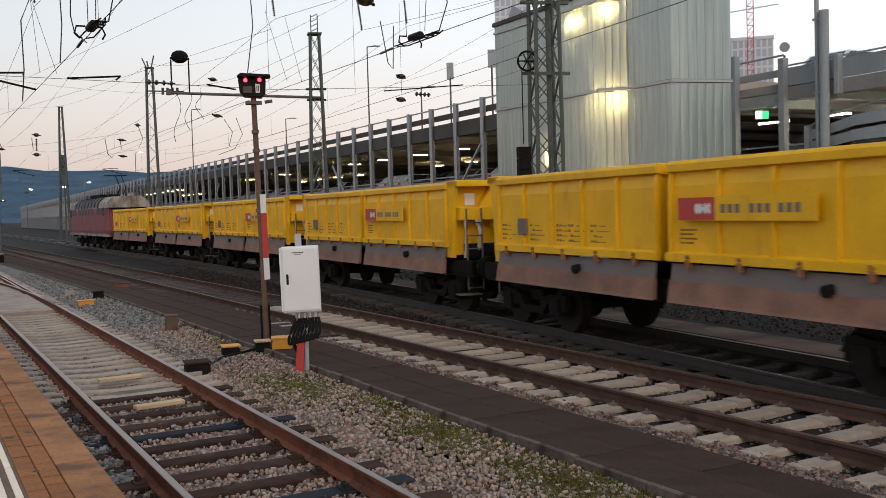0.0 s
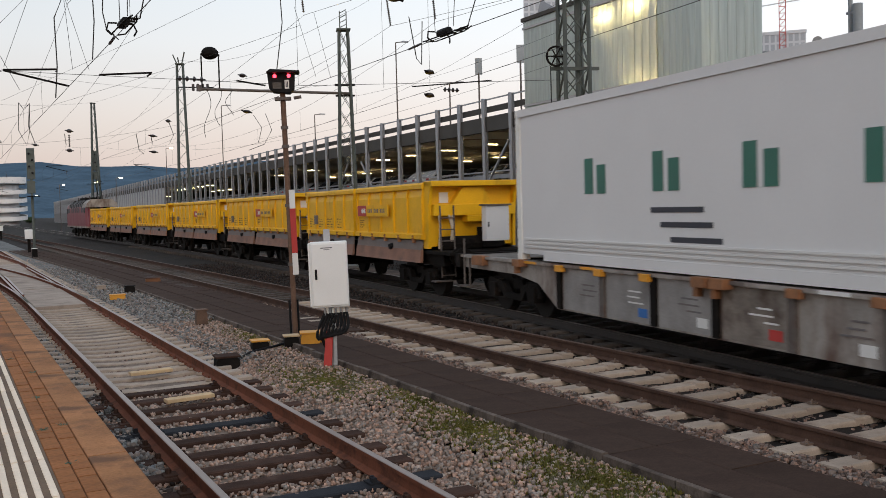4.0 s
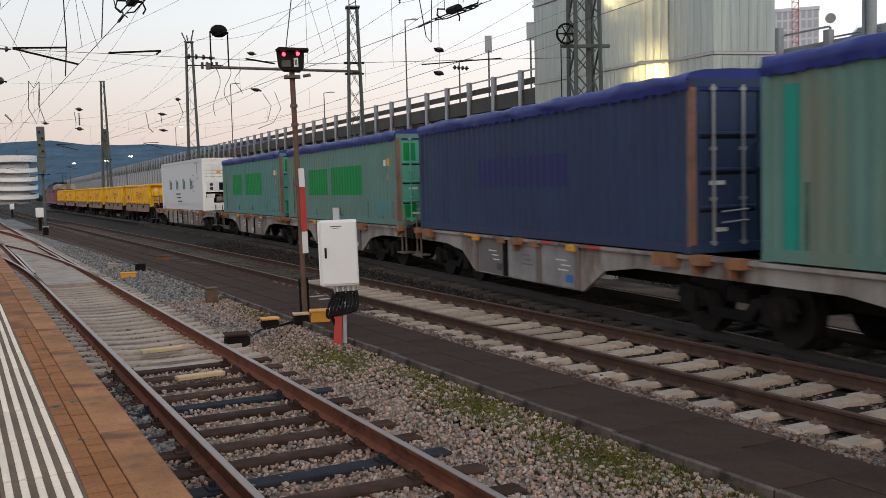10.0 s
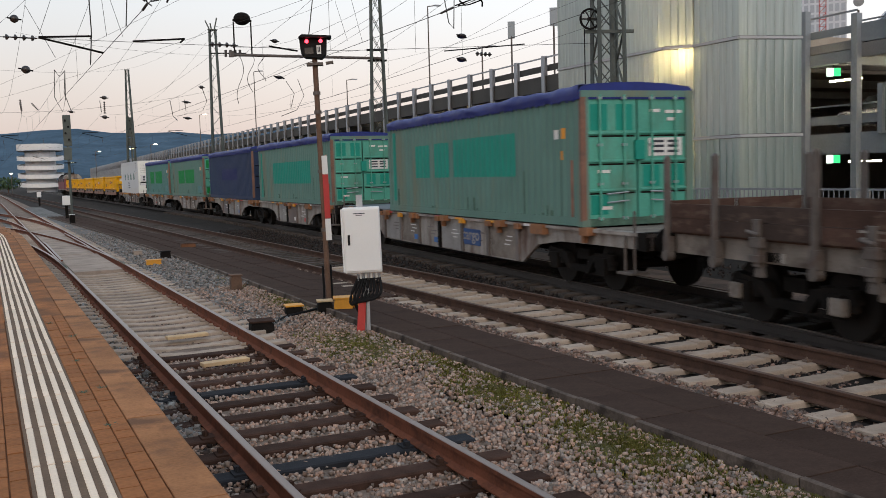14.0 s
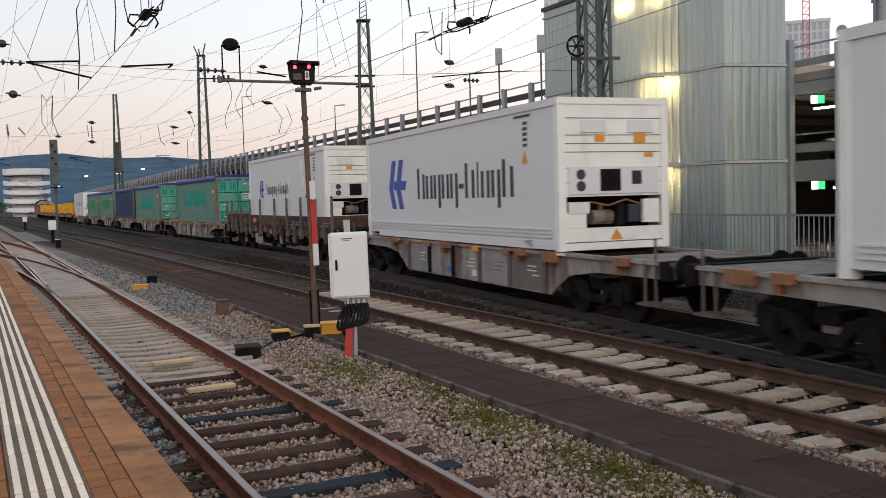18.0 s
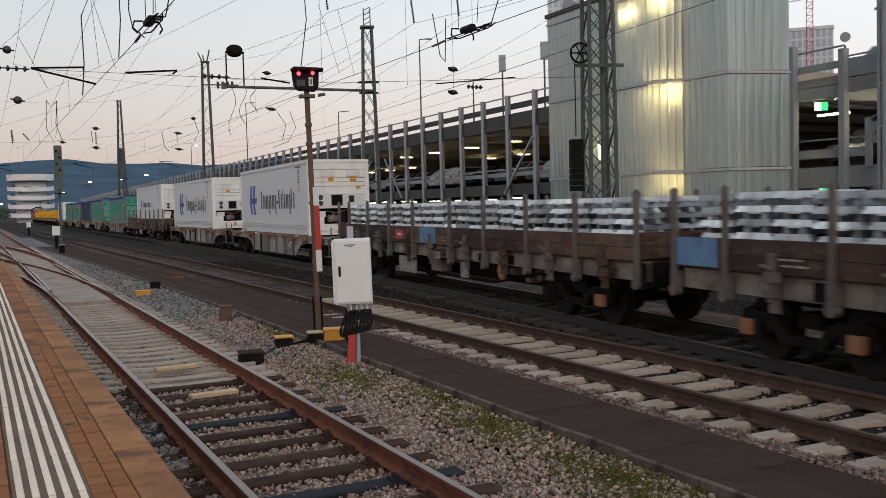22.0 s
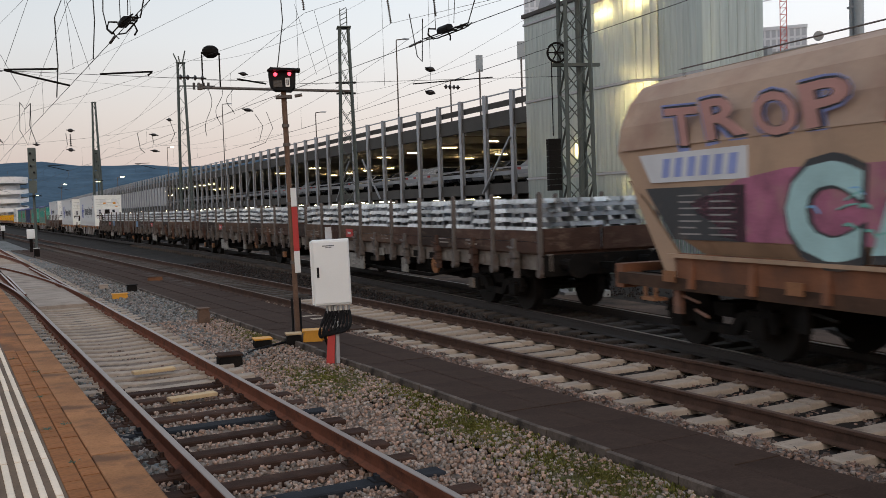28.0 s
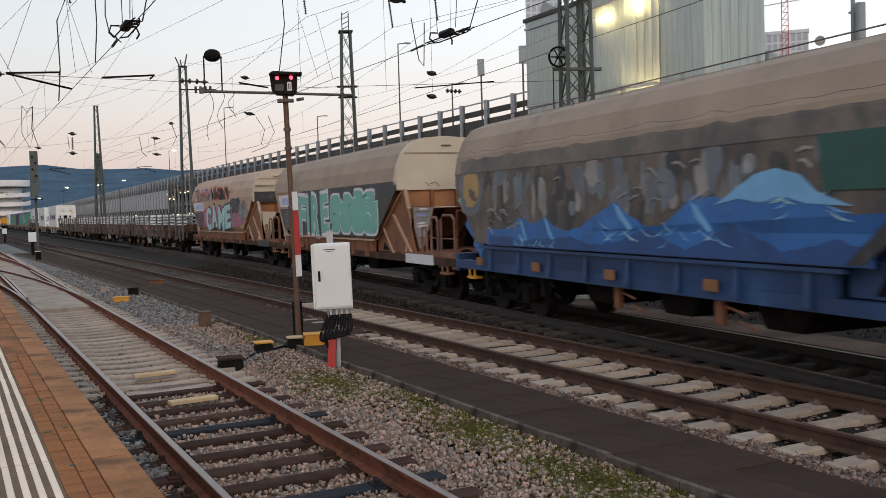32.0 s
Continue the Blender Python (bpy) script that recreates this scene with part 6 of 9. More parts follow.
    tra.inputs["Color"].default_value = (0.84, 0.92, 0.85, 1)
    glo.inputs["Roughness"].default_value = 0.22
    m1.inputs[0].default_value = 0.50
    m2.inputs[0].default_value = 0.22
    ls.new(dif.outputs[0], m1.inputs[1])
    ls.new(tra.outputs[0], m1.inputs[2])
    ls.new(m1.outputs[0], m2.inputs[1])
    ls.new(glo.outputs[0], m2.inputs[2])
    ls.new(m2.outputs[0], ns["Material Output"].inputs["Surface"])
    return m


M["glass_channel"] = channel_glass()
tower = thing("stair_tower", "lit stair and lift tower clad in frosted channel glass", "tower")
LEVELS = [(-0.3, 3.0), (3.12, 5.88), (6.0, 8.76), (8.88, 11.6), (11.72, 14.5)]


def glass_wall(a, b, z0, z1, width=0.26):
    """Upright glass channels between the plan points a and b."""
    a, b = Vector((*a, 0)), Vector((*b, 0))
    L = (b - a).length
    n = max(1, round(L / width))
    d = (b - a) / n
    nrm = Vector((d.y, -d.x, 0)).normalized()
    wdt = d.length
    e, h = wdt / 2 - 0.002, z1 - z0
    prof = [(-e, 0.06), (-e, 0.022), (-e + 0.018, 0.007), (-e * 0.35, 0.0), (e * 0.35, 0.0), (e - 0.018, 0.007), (e, 0.022), (e, 0.06)]
    me = Shape().add([(u, v, w) for w in (0, h) for u, v in prof], [(i, i + 1, i + 9, i + 8) for i in range(7)]).mesh("glass_channel", "glass_channel")
    rz = math.atan2(d.y, d.x)
    for k in range(n):
        p = a + d * (k + 0.5)
        share("glass_channel", me, tower, (p.x, p.y, z0), rz)


# plan: main block, recess, lift block
MAIN = [(20.62, 29.93), (20.38, 23.75)]
REC = [(20.38, 23.75), (20.98, 23.03)]
LIFT1 = [(20.98, 23.03), (20.93, 21.05)]
LIFT2 = [(20.93, 21.05), (22.92, 20.50)]
for z0, z1 in LEVELS:
    if z1 < 10:
        glass_wall(*MAIN, z0, z1)
    elif z0 < 9:
        glass_wall(*MAIN, z0, 9.08)
    if z1 < 10:
        glass_wall(*REC, z0, z1)
    for seg in (LIFT1, LIFT2):
        glass_wall(*seg, z0, z1, 0.30)
for z in (3.06, 5.94, 8.82, 11.66):
    for seg in (MAIN, REC, LIFT1, LIFT2):
        if z > 9 and seg in (MAIN, REC):
            continue
        part("joint_rail", Shape().beam((*seg[0], z), (*seg[1], z), 0.11, 0.08), "panel", tower)
part("roof_cap", Shape().prism([(20.56, 30.0), (20.30, 23.65), (24.6, 23.4), (24.6, 30.0)], 9.08, 9.22, "z"), "deck", tower)
part("lift_cap", Shape().prism([(20.6, 23.3), (20.55, 21.0), (22.9, 20.5), (23.2, 23.2)], 14.5, 14.8, "z"), "panel", tower)
part("back_wall", Shape().prism([(24.3, 23.4), (24.5, 23.4), (24.5, 30.0), (24.3, 30.0)], -0.3, 9.07, "z"), "interior", tower)
part("north_wall", Shape().prism([(20.75, 29.95), (24.4, 29.95), (24.4, 30.1), (20.75, 30.1)], -0.3, 9.07, "z"), "interior", tower)
part("lift_shaft", Shape().prism([(21.5, 22.9), (21.3, 21.8), (22.5, 21.5), (23.0, 22.9)], -0.3, 14.4, "z"), "concrete", tower)
part("lift_back", Shape().prism([(22.85, 20.62), (22.95, 20.6), (23.15, 23.2), (23.05, 23.2)], -0.3, 14.5, "z"), "edge_beam", tower)
for z in (3.0, 5.88, 8.76):
    part("landing", Shape().prism([(20.75, 29.8), (20.7, 23.9), (24.3, 23.7), (24.3, 29.8)], z - 0.16, z + 0.02, "z"), "interior", tower)
for z in (0.0, 2.95, 5.85):
    for k in range(12):
        part("stair_step", Shape().box(21.6, 24.6 + 0.40 * k, z + 0.22 * k + 0.3, 1.3, 0.42, 0.12), "concrete", tower)
    part("stair_balustrade", Shape().beam((20.85, 24.4, z + 1.1), (20.85, 29.2, z + 3.6), 0.06, 0.7), "galv", tower)
TL = [(20.60, 25.0, 8.35, 0.9), (21.12, 23.60, 5.62, 0.55), (20.64, 26.6, 3.95, 0.3), (21.12, 23.60, 2.74, 0.5), (20.78, 23.65, 8.5, 0.3)]
for x, y, z, L in TL:
    part("tube_lamp", Shape().box(x, y, z, 0.07, L, 0.09 if L > 0.6 else 0.30 if z > 3 else 0.12), "lamp_tower", tower, "bright tube lamp behind the glass")

# exit signs
for z in (5.22, 2.30):
    w = thing("exit_sign", "small lit green and white exit sign", "sign", "exit signs", m=pose(fxp(22.6) + 0.3, 22.6, z, 0, 0, -25))
    part("lit_face", Shape().box(-0.11, 0, 0, 0.22, 0.06, 0.28), "lamp_exit_white", w)
    part("green_face", Shape().box(0.13, 0, 0, 0.22, 0.06, 0.27), "lamp_green", w)
    part("hanger", Shape().box(0, 0, 0.27, 0.03, 0.03, 0.26), "stake", w)
w = thing("traffic_mirror", "round convex mirror on a roof post", "mirror", m=pose(fxp(21.3), 21.3, 6.70, 0, 0, -40))
part("post", Shape().rod((0, 0, -0.1), (0, 0, 0.35), 0.035, 8), "stake", w)
part("mirror_disc", Shape().rod((0, 0, 0.62), (0, -0.07, 0.62), 0.16, 18), "mirror", w)
w = thing("vent_pipes", "thick and thin grey steel pipe beside the garage", "pipe", m=pose(fxp(19.4) - 0.36, 19.4, 0))
part("thick_pipe", Shape().rod((0, 0, -0.3), (0, 0, 8.14), 0.15, 16), "edge_beam", w)
part("thin_pipe", Shape().rod((0, 0.26, -0.3), (0, 0.26, 12), 0.07, 10), "edge_beam", w)
for z in (4.3, 5.6, 7.9):
    part("pipe_clamp", Shape().box(0, 0.2, z, 0.12, 0.36, 0.07), "galv", w)

# far city
def high_rise(x, y, sx, sy, h, label, rz=0.0, floors=16, cols=8):
    w = thing("high_rise", label, "building", "distant towers", m=pose(x, y, 0, 0, 0, rz))
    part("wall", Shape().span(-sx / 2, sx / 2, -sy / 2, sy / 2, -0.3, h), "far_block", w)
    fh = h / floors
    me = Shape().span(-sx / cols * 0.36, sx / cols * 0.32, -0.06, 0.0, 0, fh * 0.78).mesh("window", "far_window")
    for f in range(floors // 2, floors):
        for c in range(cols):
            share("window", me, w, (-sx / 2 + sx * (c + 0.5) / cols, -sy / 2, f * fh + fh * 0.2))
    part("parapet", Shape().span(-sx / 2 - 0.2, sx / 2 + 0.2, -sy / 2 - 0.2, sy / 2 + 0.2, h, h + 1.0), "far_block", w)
    return w


def at_bearing(b_, r):
    return r * math.sin(radians(b_)), r * math.cos(radians(b_))


high_rise(*at_bearing(48.4, 320), 22.5, 16, 52, "distant office tower behind the garage, haze in its pale colour", -48, 18, 13)
high_rise(*at_bearing(35.6, 380), 13, 12, 99, "tall distant tower above the stair tower, haze in its pale colour", -35, 26, 6)
cr = thing("tower_crane", "red lattice tower crane in the distance", "crane", m=pose(*at_bearing(49.25, 300), 0, 0, 0, -49))
for a in (-0.9, 0.9):
    for b_ in (-0.9, 0.9):
        part("leg", Shape().beam((a, b_, -0.3), (a, b_, 74), 0.22), "crane_red", cr)
for k in range(28):
    part("bracing", Shape().beam((-0.9, -0.9, 20 + 1.9 * k), (0.9, -0.9, 21.9 + 1.9 * k), 0.16).beam((-0.9, -0.9, 21.9 + 1.9 * k), (0.9, -0.9, 21.9 + 1.9 * k), 0.16), "crane_red", cr)
part("jib", Shape().beam((-14, 0, 58), (8, 0, 60), 0.3), "far_block", cr)

ramp = thing("spiral_ramp", "white round spiral parking ramp building", "building", m=pose(*at_bearing(4.72, 330), 0))
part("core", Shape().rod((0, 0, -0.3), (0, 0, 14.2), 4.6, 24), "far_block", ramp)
for k in range(5):
    n = 40
    vs, fs = [], []
    for i in range(n + 1):
        a = i * math.tau / n
        z = 1.6 + 2.75 * k + 0.55 * math.sin(a)
        if k == 4:
            z = 12.9
        for r, dz in ((6.9, 0), (6.9, 1.3 if k < 4 else 1.9), (6.6, 1.3 if k < 4 else 1.9), (6.6, 0)):
            vs.append((r * math.cos(a), r * math.sin(a), z + dz))
    for i in range(n):
        for j in range(4):
            fs.append((i * 4 + j, i * 4 + (j + 1) % 4, (i + 1) * 4 + (j + 1) % 4, (i + 1) * 4 + j))
    part("ramp_parapet", Shape().add(vs, fs), "white_wall", ramp)
    part("ramp_deck", Shape().rod((0, 0, 1.5 + 2.75 * k), (0, 0, 1.7 + 2.75 * k), 6.6, 24), "deck", ramp)

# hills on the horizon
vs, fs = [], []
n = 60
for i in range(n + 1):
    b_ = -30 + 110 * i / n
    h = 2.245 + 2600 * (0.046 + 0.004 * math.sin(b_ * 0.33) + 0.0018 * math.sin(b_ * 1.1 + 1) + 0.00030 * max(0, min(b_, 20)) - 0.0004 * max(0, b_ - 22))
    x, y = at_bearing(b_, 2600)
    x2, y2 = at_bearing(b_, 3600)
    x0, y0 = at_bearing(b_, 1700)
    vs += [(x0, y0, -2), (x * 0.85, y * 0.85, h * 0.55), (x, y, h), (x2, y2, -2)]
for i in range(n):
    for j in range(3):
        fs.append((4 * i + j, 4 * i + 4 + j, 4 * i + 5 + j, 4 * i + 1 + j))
tagged(part("backdrop_hills", Shape().add(vs, fs), "hill", smooth=True), "wooded hills along the horizon, blue haze in their colour", "hills", kind="structure")


# trees at the far end of the tracks
def tree(x, y, h, r, seed):
    rs = random.Random(seed)
    w = thing("tree", "dark green leafy tree at the end of the tracks", "tree", "far trees", m=pose(x, y, -0.3))
    part("trunk", Shape().rod((0, 0, 0), (0.1, 0, h * 0.5), 0.16, 7, 0.08).rod((0.1, 0, h * 0.45), (0.6, 0.3, h * 0.7), 0.07, 5, 0.03).rod((0.1, 0, h * 0.45), (-0.5, -0.2, h * 0.75), 0.06, 5, 0.03), "mast_rust", w)
    s = Shape()
    for _ in range(420):
        a, b_, q = rs.uniform(0, math.tau), math.acos(rs.uniform(-1, 1)), rs.random() ** 0.4
        p = Vector((math.cos(a) * math.sin(b_) * r * q, math.sin(a) * math.sin(b_) * r * q, h * 0.62 + math.cos(b_) * h * 0.38 * q))
        u = Vector((rs.uniform(-1, 1), rs.uniform(-1, 1), rs.uniform(-1, 1))).normalized() * rs.uniform(0.15, 0.4)
        v = u.orthogonal() * rs.uniform(0.6, 1)
        s.add([p - u, p + v, p + u, p - v], [(0, 1, 2, 3)])
    part("crown", s, "leaf", w)


for k, (b_, r_, h) in enumerate(((1.2, 240, 8), (2.2, 260, 9), (0.0, 180, 6), (-1.2, 130, 6), (3.0, 300, 10), (-0.4, 300, 9), (-2.5, 150, 7), (1.6, 330, 12), (6.0, 360, 5), (-4, 190, 8))):
    tree(*at_bearing(b_, r_), h * 0.5, h * 0.36, k)
w = thing("street_lamp", "bright white lamp beyond the platform end", "street lamp", "rooftop lamps", m=pose(*at_bearing(3.2, 260), 0))
part("pole", Shape().rod((0, 0, -0.3), (0, 0, 5), 0.08, 6), "stake", w)
part("lamp_head", Shape().ball(0, 0, 5, 0.32, 0.6), "lamp_white", w)


# ---- the freight train: every vehicle has its middle at the origin, +y ahead, -x towards the platform ----
def wheelset(parent, y, r=0.46):
    for x in (-0.75, 0.75):
        q = -0.09 if x > 0 else 0.09
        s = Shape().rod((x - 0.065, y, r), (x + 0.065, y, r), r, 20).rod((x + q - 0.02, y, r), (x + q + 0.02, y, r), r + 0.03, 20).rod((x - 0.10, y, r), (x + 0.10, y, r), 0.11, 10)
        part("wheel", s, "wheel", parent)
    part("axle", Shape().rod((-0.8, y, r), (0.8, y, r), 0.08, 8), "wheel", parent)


def bogie(parent, y, base=1.8):
    """A Y25-like bogie with two wheelsets."""
    s = Shape()
    for x in (-1.0, 1.0):
        s.prism([(y - base / 2 - 0.35, 0.50), (y - base / 2 - 0.2, 0.72), (y - 0.45, 0.62), (y - 0.3, 0.42), (y + 0.3, 0.42), (y + 0.45, 0.62),
                 (y + base / 2 + 0.2, 0.72), (y + base / 2 + 0.35, 0.50), (y + base / 2 - 0.3, 0.52), (y + 0.4, 0.30), (y - 0.4, 0.30), (y - base / 2 + 0.3, 0.52)], x - 0.07, x + 0.07, "x")
        for k in (-1, 1):
            s.box(x, y + k * base / 2, 0.46, 0.24, 0.30, 0.30)
            s.rod((x, y + k * (base / 2 - 0.24), 0.40), (x, y + k * (base / 2 - 0.24), 0.68), 0.08, 8)
            s.rod((x, y + k * (base / 2 + 0.24), 0.40), (x, y + k * (base / 2 + 0.24), 0.68), 0.08, 8)
    s.box(0, y, 0.62, 1.9, 0.45, 0.20)
    s.box(0, y, 0.76, 0.6, 0.6, 0.12)
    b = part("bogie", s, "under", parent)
    for k in (-1, 1):
        wheelset(b, y + k * base / 2)
    return b


def buffers(parent, y, sgn, z=1.02):
    for x in (-0.87, 0.87):
        s = Shape()
        s.rod((x, y, z), (x, y + sgn * 0.42, z), 0.11, 10)
        s.rod((x, y + sgn * 0.42, z), (x, y + sgn * 0.58, z), 0.085, 10)
        s.rod((x, y + sgn * 0.57, z), (x, y + sgn * 0.61, z), 0.23, 14)
        part("buffer", s, "under", parent)
    s = Shape()
    s.box(0, y + sgn * 0.2, z - 0.05, 0.16, 0.4, 0.12)
    s.pipe([(0.25, y, z - 0.15), (0.25, y + sgn * 0.25, z - 0.35), (0.25, y + sgn * 0.5, z - 0.2)], 0.03, 6)
    part("coupling", s, "under", parent)


TRAIN = []          # (thing, middle of its vehicle along the train, pivot half-distance, shift ahead, height)


def rolls(ob, u, half, dy=0.0, z=0.0):
    TRAIN.append((ob, u, half, dy, z))
    ob.matrix_world = on_track(u, half) @ Matrix.Translation((0, dy, z))
    return ob


# yellow ballast wagons
def yellow_wagon(u, last=False):
    """Body 11.2 m; u: the middle of the body."""
    w = thing("ballast_wagon", "yellow ballast wagon with ribbed sides and rusty grey chutes", "freight wagon", "yellow ballast wagons")
    h = 5.3
    s = Shape()
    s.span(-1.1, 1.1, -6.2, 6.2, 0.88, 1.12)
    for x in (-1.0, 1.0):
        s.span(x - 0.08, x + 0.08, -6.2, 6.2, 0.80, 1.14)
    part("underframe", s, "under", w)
    for y in (-4.3, 4.3):
        bogie(w, y)
    for sgn in (-1, 1):
        buffers(w, sgn * 6.0, sgn)
    for y0, y1, sign in ((-h, -0.12, True), (0.12, h, False)):
        L = y1 - y0
        s = Shape()
        prof = [(-1.10, 1.42), (-1.22, 1.50), (-1.22, 2.48), (-1.17, 2.68), (-1.12, 2.72), (1.12, 2.72), (1.22, 2.48), (1.22, 1.50), (1.10, 1.42)]
        s.prism(prof, y0 + 0.05, y1 - 0.05)
        body = part("hopper_body", s, "yellow", w)
        rim = Shape()
        for x in (-1.20, 1.20):
            rim.prism([(x - 0.06, 2.68), (x + 0.07, 2.66), (x + 0.07, 2.78), (x + 0.03, 2.83), (x - 0.03, 2.83), (x - 0.06, 2.78)], y0, y1)
        for y in (y0 + 0.05, y1 - 0.05):
            rim.span(-1.2, 1.2, y - 0.06, y + 0.06, 2.66, 2.82)
        part("top_rim", rim, "yellow", body, bevel=0.01)
        n = 5
        for k in range(n + 1):
            y = y0 + 0.06 + (L - 0.12) * k / n
            for x in (-1,):
                r = Shape()
                r.prism([(x * 1.21, 1.52), (x * 1.265, 1.52), (x * 1.265, 2.46), (x * 1.235, 2.66), (x * 1.15, 2.70)], y - 0.035, y + 0.035)
                part("rib", r, "yellow", body)
        for x in (-1, 1):
            part("lower_rail", Shape().prism([(x * 1.19, 1.42), (x * 1.31, 1.43), (x * 1.31, 1.54), (x * 1.20, 1.58)], y0, y1), "yellow", body)
            sk = Shape().prism([(x * 1.20, 1.40), (x * 1.24, 1.40), (x * 1.275, 1.16), (x * 1.24, 1.15)], y0 + 0.08, y1 - 0.08)
            skirt = part("chute_skirt", sk, "skirt", w, "grimy grey steel chute")
            part("lower_chute", Shape().prism([(x * 1.235, 1.165), (x * 1.283, 1.165), (x * 1.325, 0.89), (x * 1.34, 0.85), (x * 1.25, 0.86)], y0 + 0.06, y1 - 0.06), "skirt_rust", skirt, "rust-brown lower chute")
            for k in range(n if x < 0 else 0):
                y = y0 + L * (k + 0.5) / n
                part("hinge", Shape().box(x * 1.30, y, 1.40, 0.08, 0.07, 0.12).rod((x * 1.27, y, 1.50), (x * 1.345, y, 1.50), 0.028, 8), "lock", skirt, "rusty hinge")
            part("chute_motor", Shape().rod((x * 1.24, y0 + L * 0.42, 1.22), (x * 1.36, y0 + L * 0.42, 1.20), 0.075, 10), "black", skirt)
        x = -1.29
        if sign:
            b = Shape().span(x - 0.03, x, y1 - 2.86, y1 - 0.33, 2.00, 2.32)
            board = part("sign_board", b, "yellow", body)
            part("red_field", Shape().span(x - 0.036, x - 0.03, y1 - 1.10, y1 - 0.34, 2.01, 2.31), "red_paint", board)
            e = Shape()
            e.span(x - 0.040, x - 0.036, y1 - 1.02, y1 - 0.70, 2.135, 2.185)
            for dy in (-0.96, -0.78):
                e.box(x - 0.038, y1 + dy, 2.16, 0.004, 0.16, 0.05, Matrix.Rotation(radians(45), 3, "X"))
                e.box(x - 0.038, y1 + dy, 2.16, 0.0045, 0.16, 0.05, Matrix.Rotation(radians(-45), 3, "X"))
            part("emblem", e, "white_paint", board, "white arrow emblem")
            for _ in range(1):
                bars = Shape()
                for j, (a, c) in enumerate(((1.20, 1.62), (1.74, 2.12), (2.24, 2.74))):
                    for q in range(3):
                        bars.span(x - 0.034, x - 0.03, y1 - a - 0.02 - 0.135 * q - 0.085, y1 - a - 0.02 - 0.135 * q, 2.10, 2.215)
                tagged(part("lettering_bars", bars, "skirt", board), kind="stuff")
            lab = Shape()
            for j in range(4):
                for q in range(5 - j % 2):
                    lab.span(-1.224, -1.222, y1 - 0.25 - 0.075 * q - 0.055, y1 - 0.25 - 0.075 * q, 1.86 - 0.06 * j, 1.885 - 0.06 * j)
            tagged(part("data_marking", lab, "mast_rust", body), kind="stuff")
        else:
            lab = Shape()
            for j in range(4):
                for a in (0.20, 1.30, 2.25, 2.65, 3.35):
                    for q in range(4 + (j + int(a * 3)) % 3):
                        if (j + q + int(a * 10)) % 7:
                            lab.span(-1.224, -1.222, y1 - a - 0.09 * q - 0.06, y1 - a - 0.09 * q, 1.90 - 0.085 * j, 1.935 - 0.085 * j if q < 2 else 1.918 - 0.085 * j)
            tagged(part("data_marking", lab, "mast_rust", body), kind="stuff")
            part("inspection_plate", Shape().span(-1.285, -1.21, y1 - 1.20, y1 - 0.92, 1.74, 2.04), "skirt", body, "small grey steel plate", 0.01)
    # end walls and platforms
    for sgn in (-1, 1):
        y = sgn * h

        def across(name, x0, x1, d0, d1, z0, z1, material="yellow", bevel=0.0):
            return part(name, Shape().span(x0, x1, y + sgn * d0, y + sgn * d1, z0, z1), material, w, "", bevel)

        for x in (-1.16, 1.16):
            part("end_cheek", Shape().prism([(y - sgn * 0.1, 1.2), (y + sgn * 0.20, 1.2), (y + sgn * 0.26, 2.2), (y + sgn * 0.42, 2.84), (y - sgn * 0.1, 2.84)], x - 0.04, x + 0.04, "x"), "yellow", w)
        across("end_top_beam", -1.2, 1.2, -0.02, 0.50, 2.72, 2.86, bevel=0.02)
        across("end_sheet", -1.12, 1.12, 0.0, 0.14, 1.25, 2.72)
        part("end_bulge", Shape().prism([(-0.30, 2.70), (0.25, 2.70), (0.50, 2.27), (-0.62, 2.27)], y + sgn * 0.14, y + sgn * 0.34), "yellow", w)
        across("end_step", -1.1, 1.1, 0.14, 0.42, 2.00, 2.28, bevel=0.01)
        across("end_box", -0.25, 0.95, 0.14, 0.46, 1.84, 1.995, bevel=0.01)
        for x, q in ((-0.98, 0.0), (-0.72, 0.05), (-0.62, -0.03)):
            part("hose", Shape().pipe([(x, y + sgn * 0.40, 2.02), (x + q, y + sgn * 0.46, 1.75), (x + q * 2, y + sgn * 0.42, 1.42), (x + q * 2, y + sgn * 0.36, 1.2)], 0.03, 6), "hop_pale", w, "dusty pinkish hose")
        for x in (-0.5, -0.1, 0.35, 0.7):
            across("valve", x - 0.09, x + 0.09, 0.14, 0.44, 1.22, 1.22 + 0.2 + 0.12 * abs(x), "under", 0.02)
        lad = Shape()
        for x in (-0.62, -0.98):
            lad.rod((x, y + sgn * 0.50, 0.5), (x, y + sgn * 0.46, 2.25), 0.022, 6)
        for k in range(6):
            lad.rod((-0.98, y + sgn * 0.49, 0.55 + 0.28 * k), (-0.62, y + sgn * 0.49, 0.55 + 0.28 * k), 0.016, 6)
        lad.span(-1.2, -0.7, min(y + sgn * 0.3, y + sgn * 0.6), max(y + sgn * 0.3, y + sgn * 0.6), 0.40, 0.43)
        part("ladder", lad, "stake", w, "dusty steel ladder with step")
        eq = Shape()
        eq.rod((0.2, y + sgn * 0.25, 1.3), (-0.9, y + sgn * 0.25, 1.3), 0.2, 10)
        eq.box(0.4, y + sgn * 0.3, 1.45, 0.5, 0.4, 0.5)
        part("brake_gear", eq, "under", w)
    part("warning_label", Shape().span(-0.86, -0.62, -h - 0.150, -h - 0.141, 2.32, 2.58), "white_paint", w)
    if last:
        c = part("equipment_cabinet", Shape().span(-0.16, 0.46, -6.62, -6.38, 1.38, 2.22), "reefer", w, "white steel equipment cabinet", bevel=0.015)
        part("cabinet_lid", Shape().span(-0.20, 0.50, -6.66, -6.34, 2.22, 2.26), "stake", c)
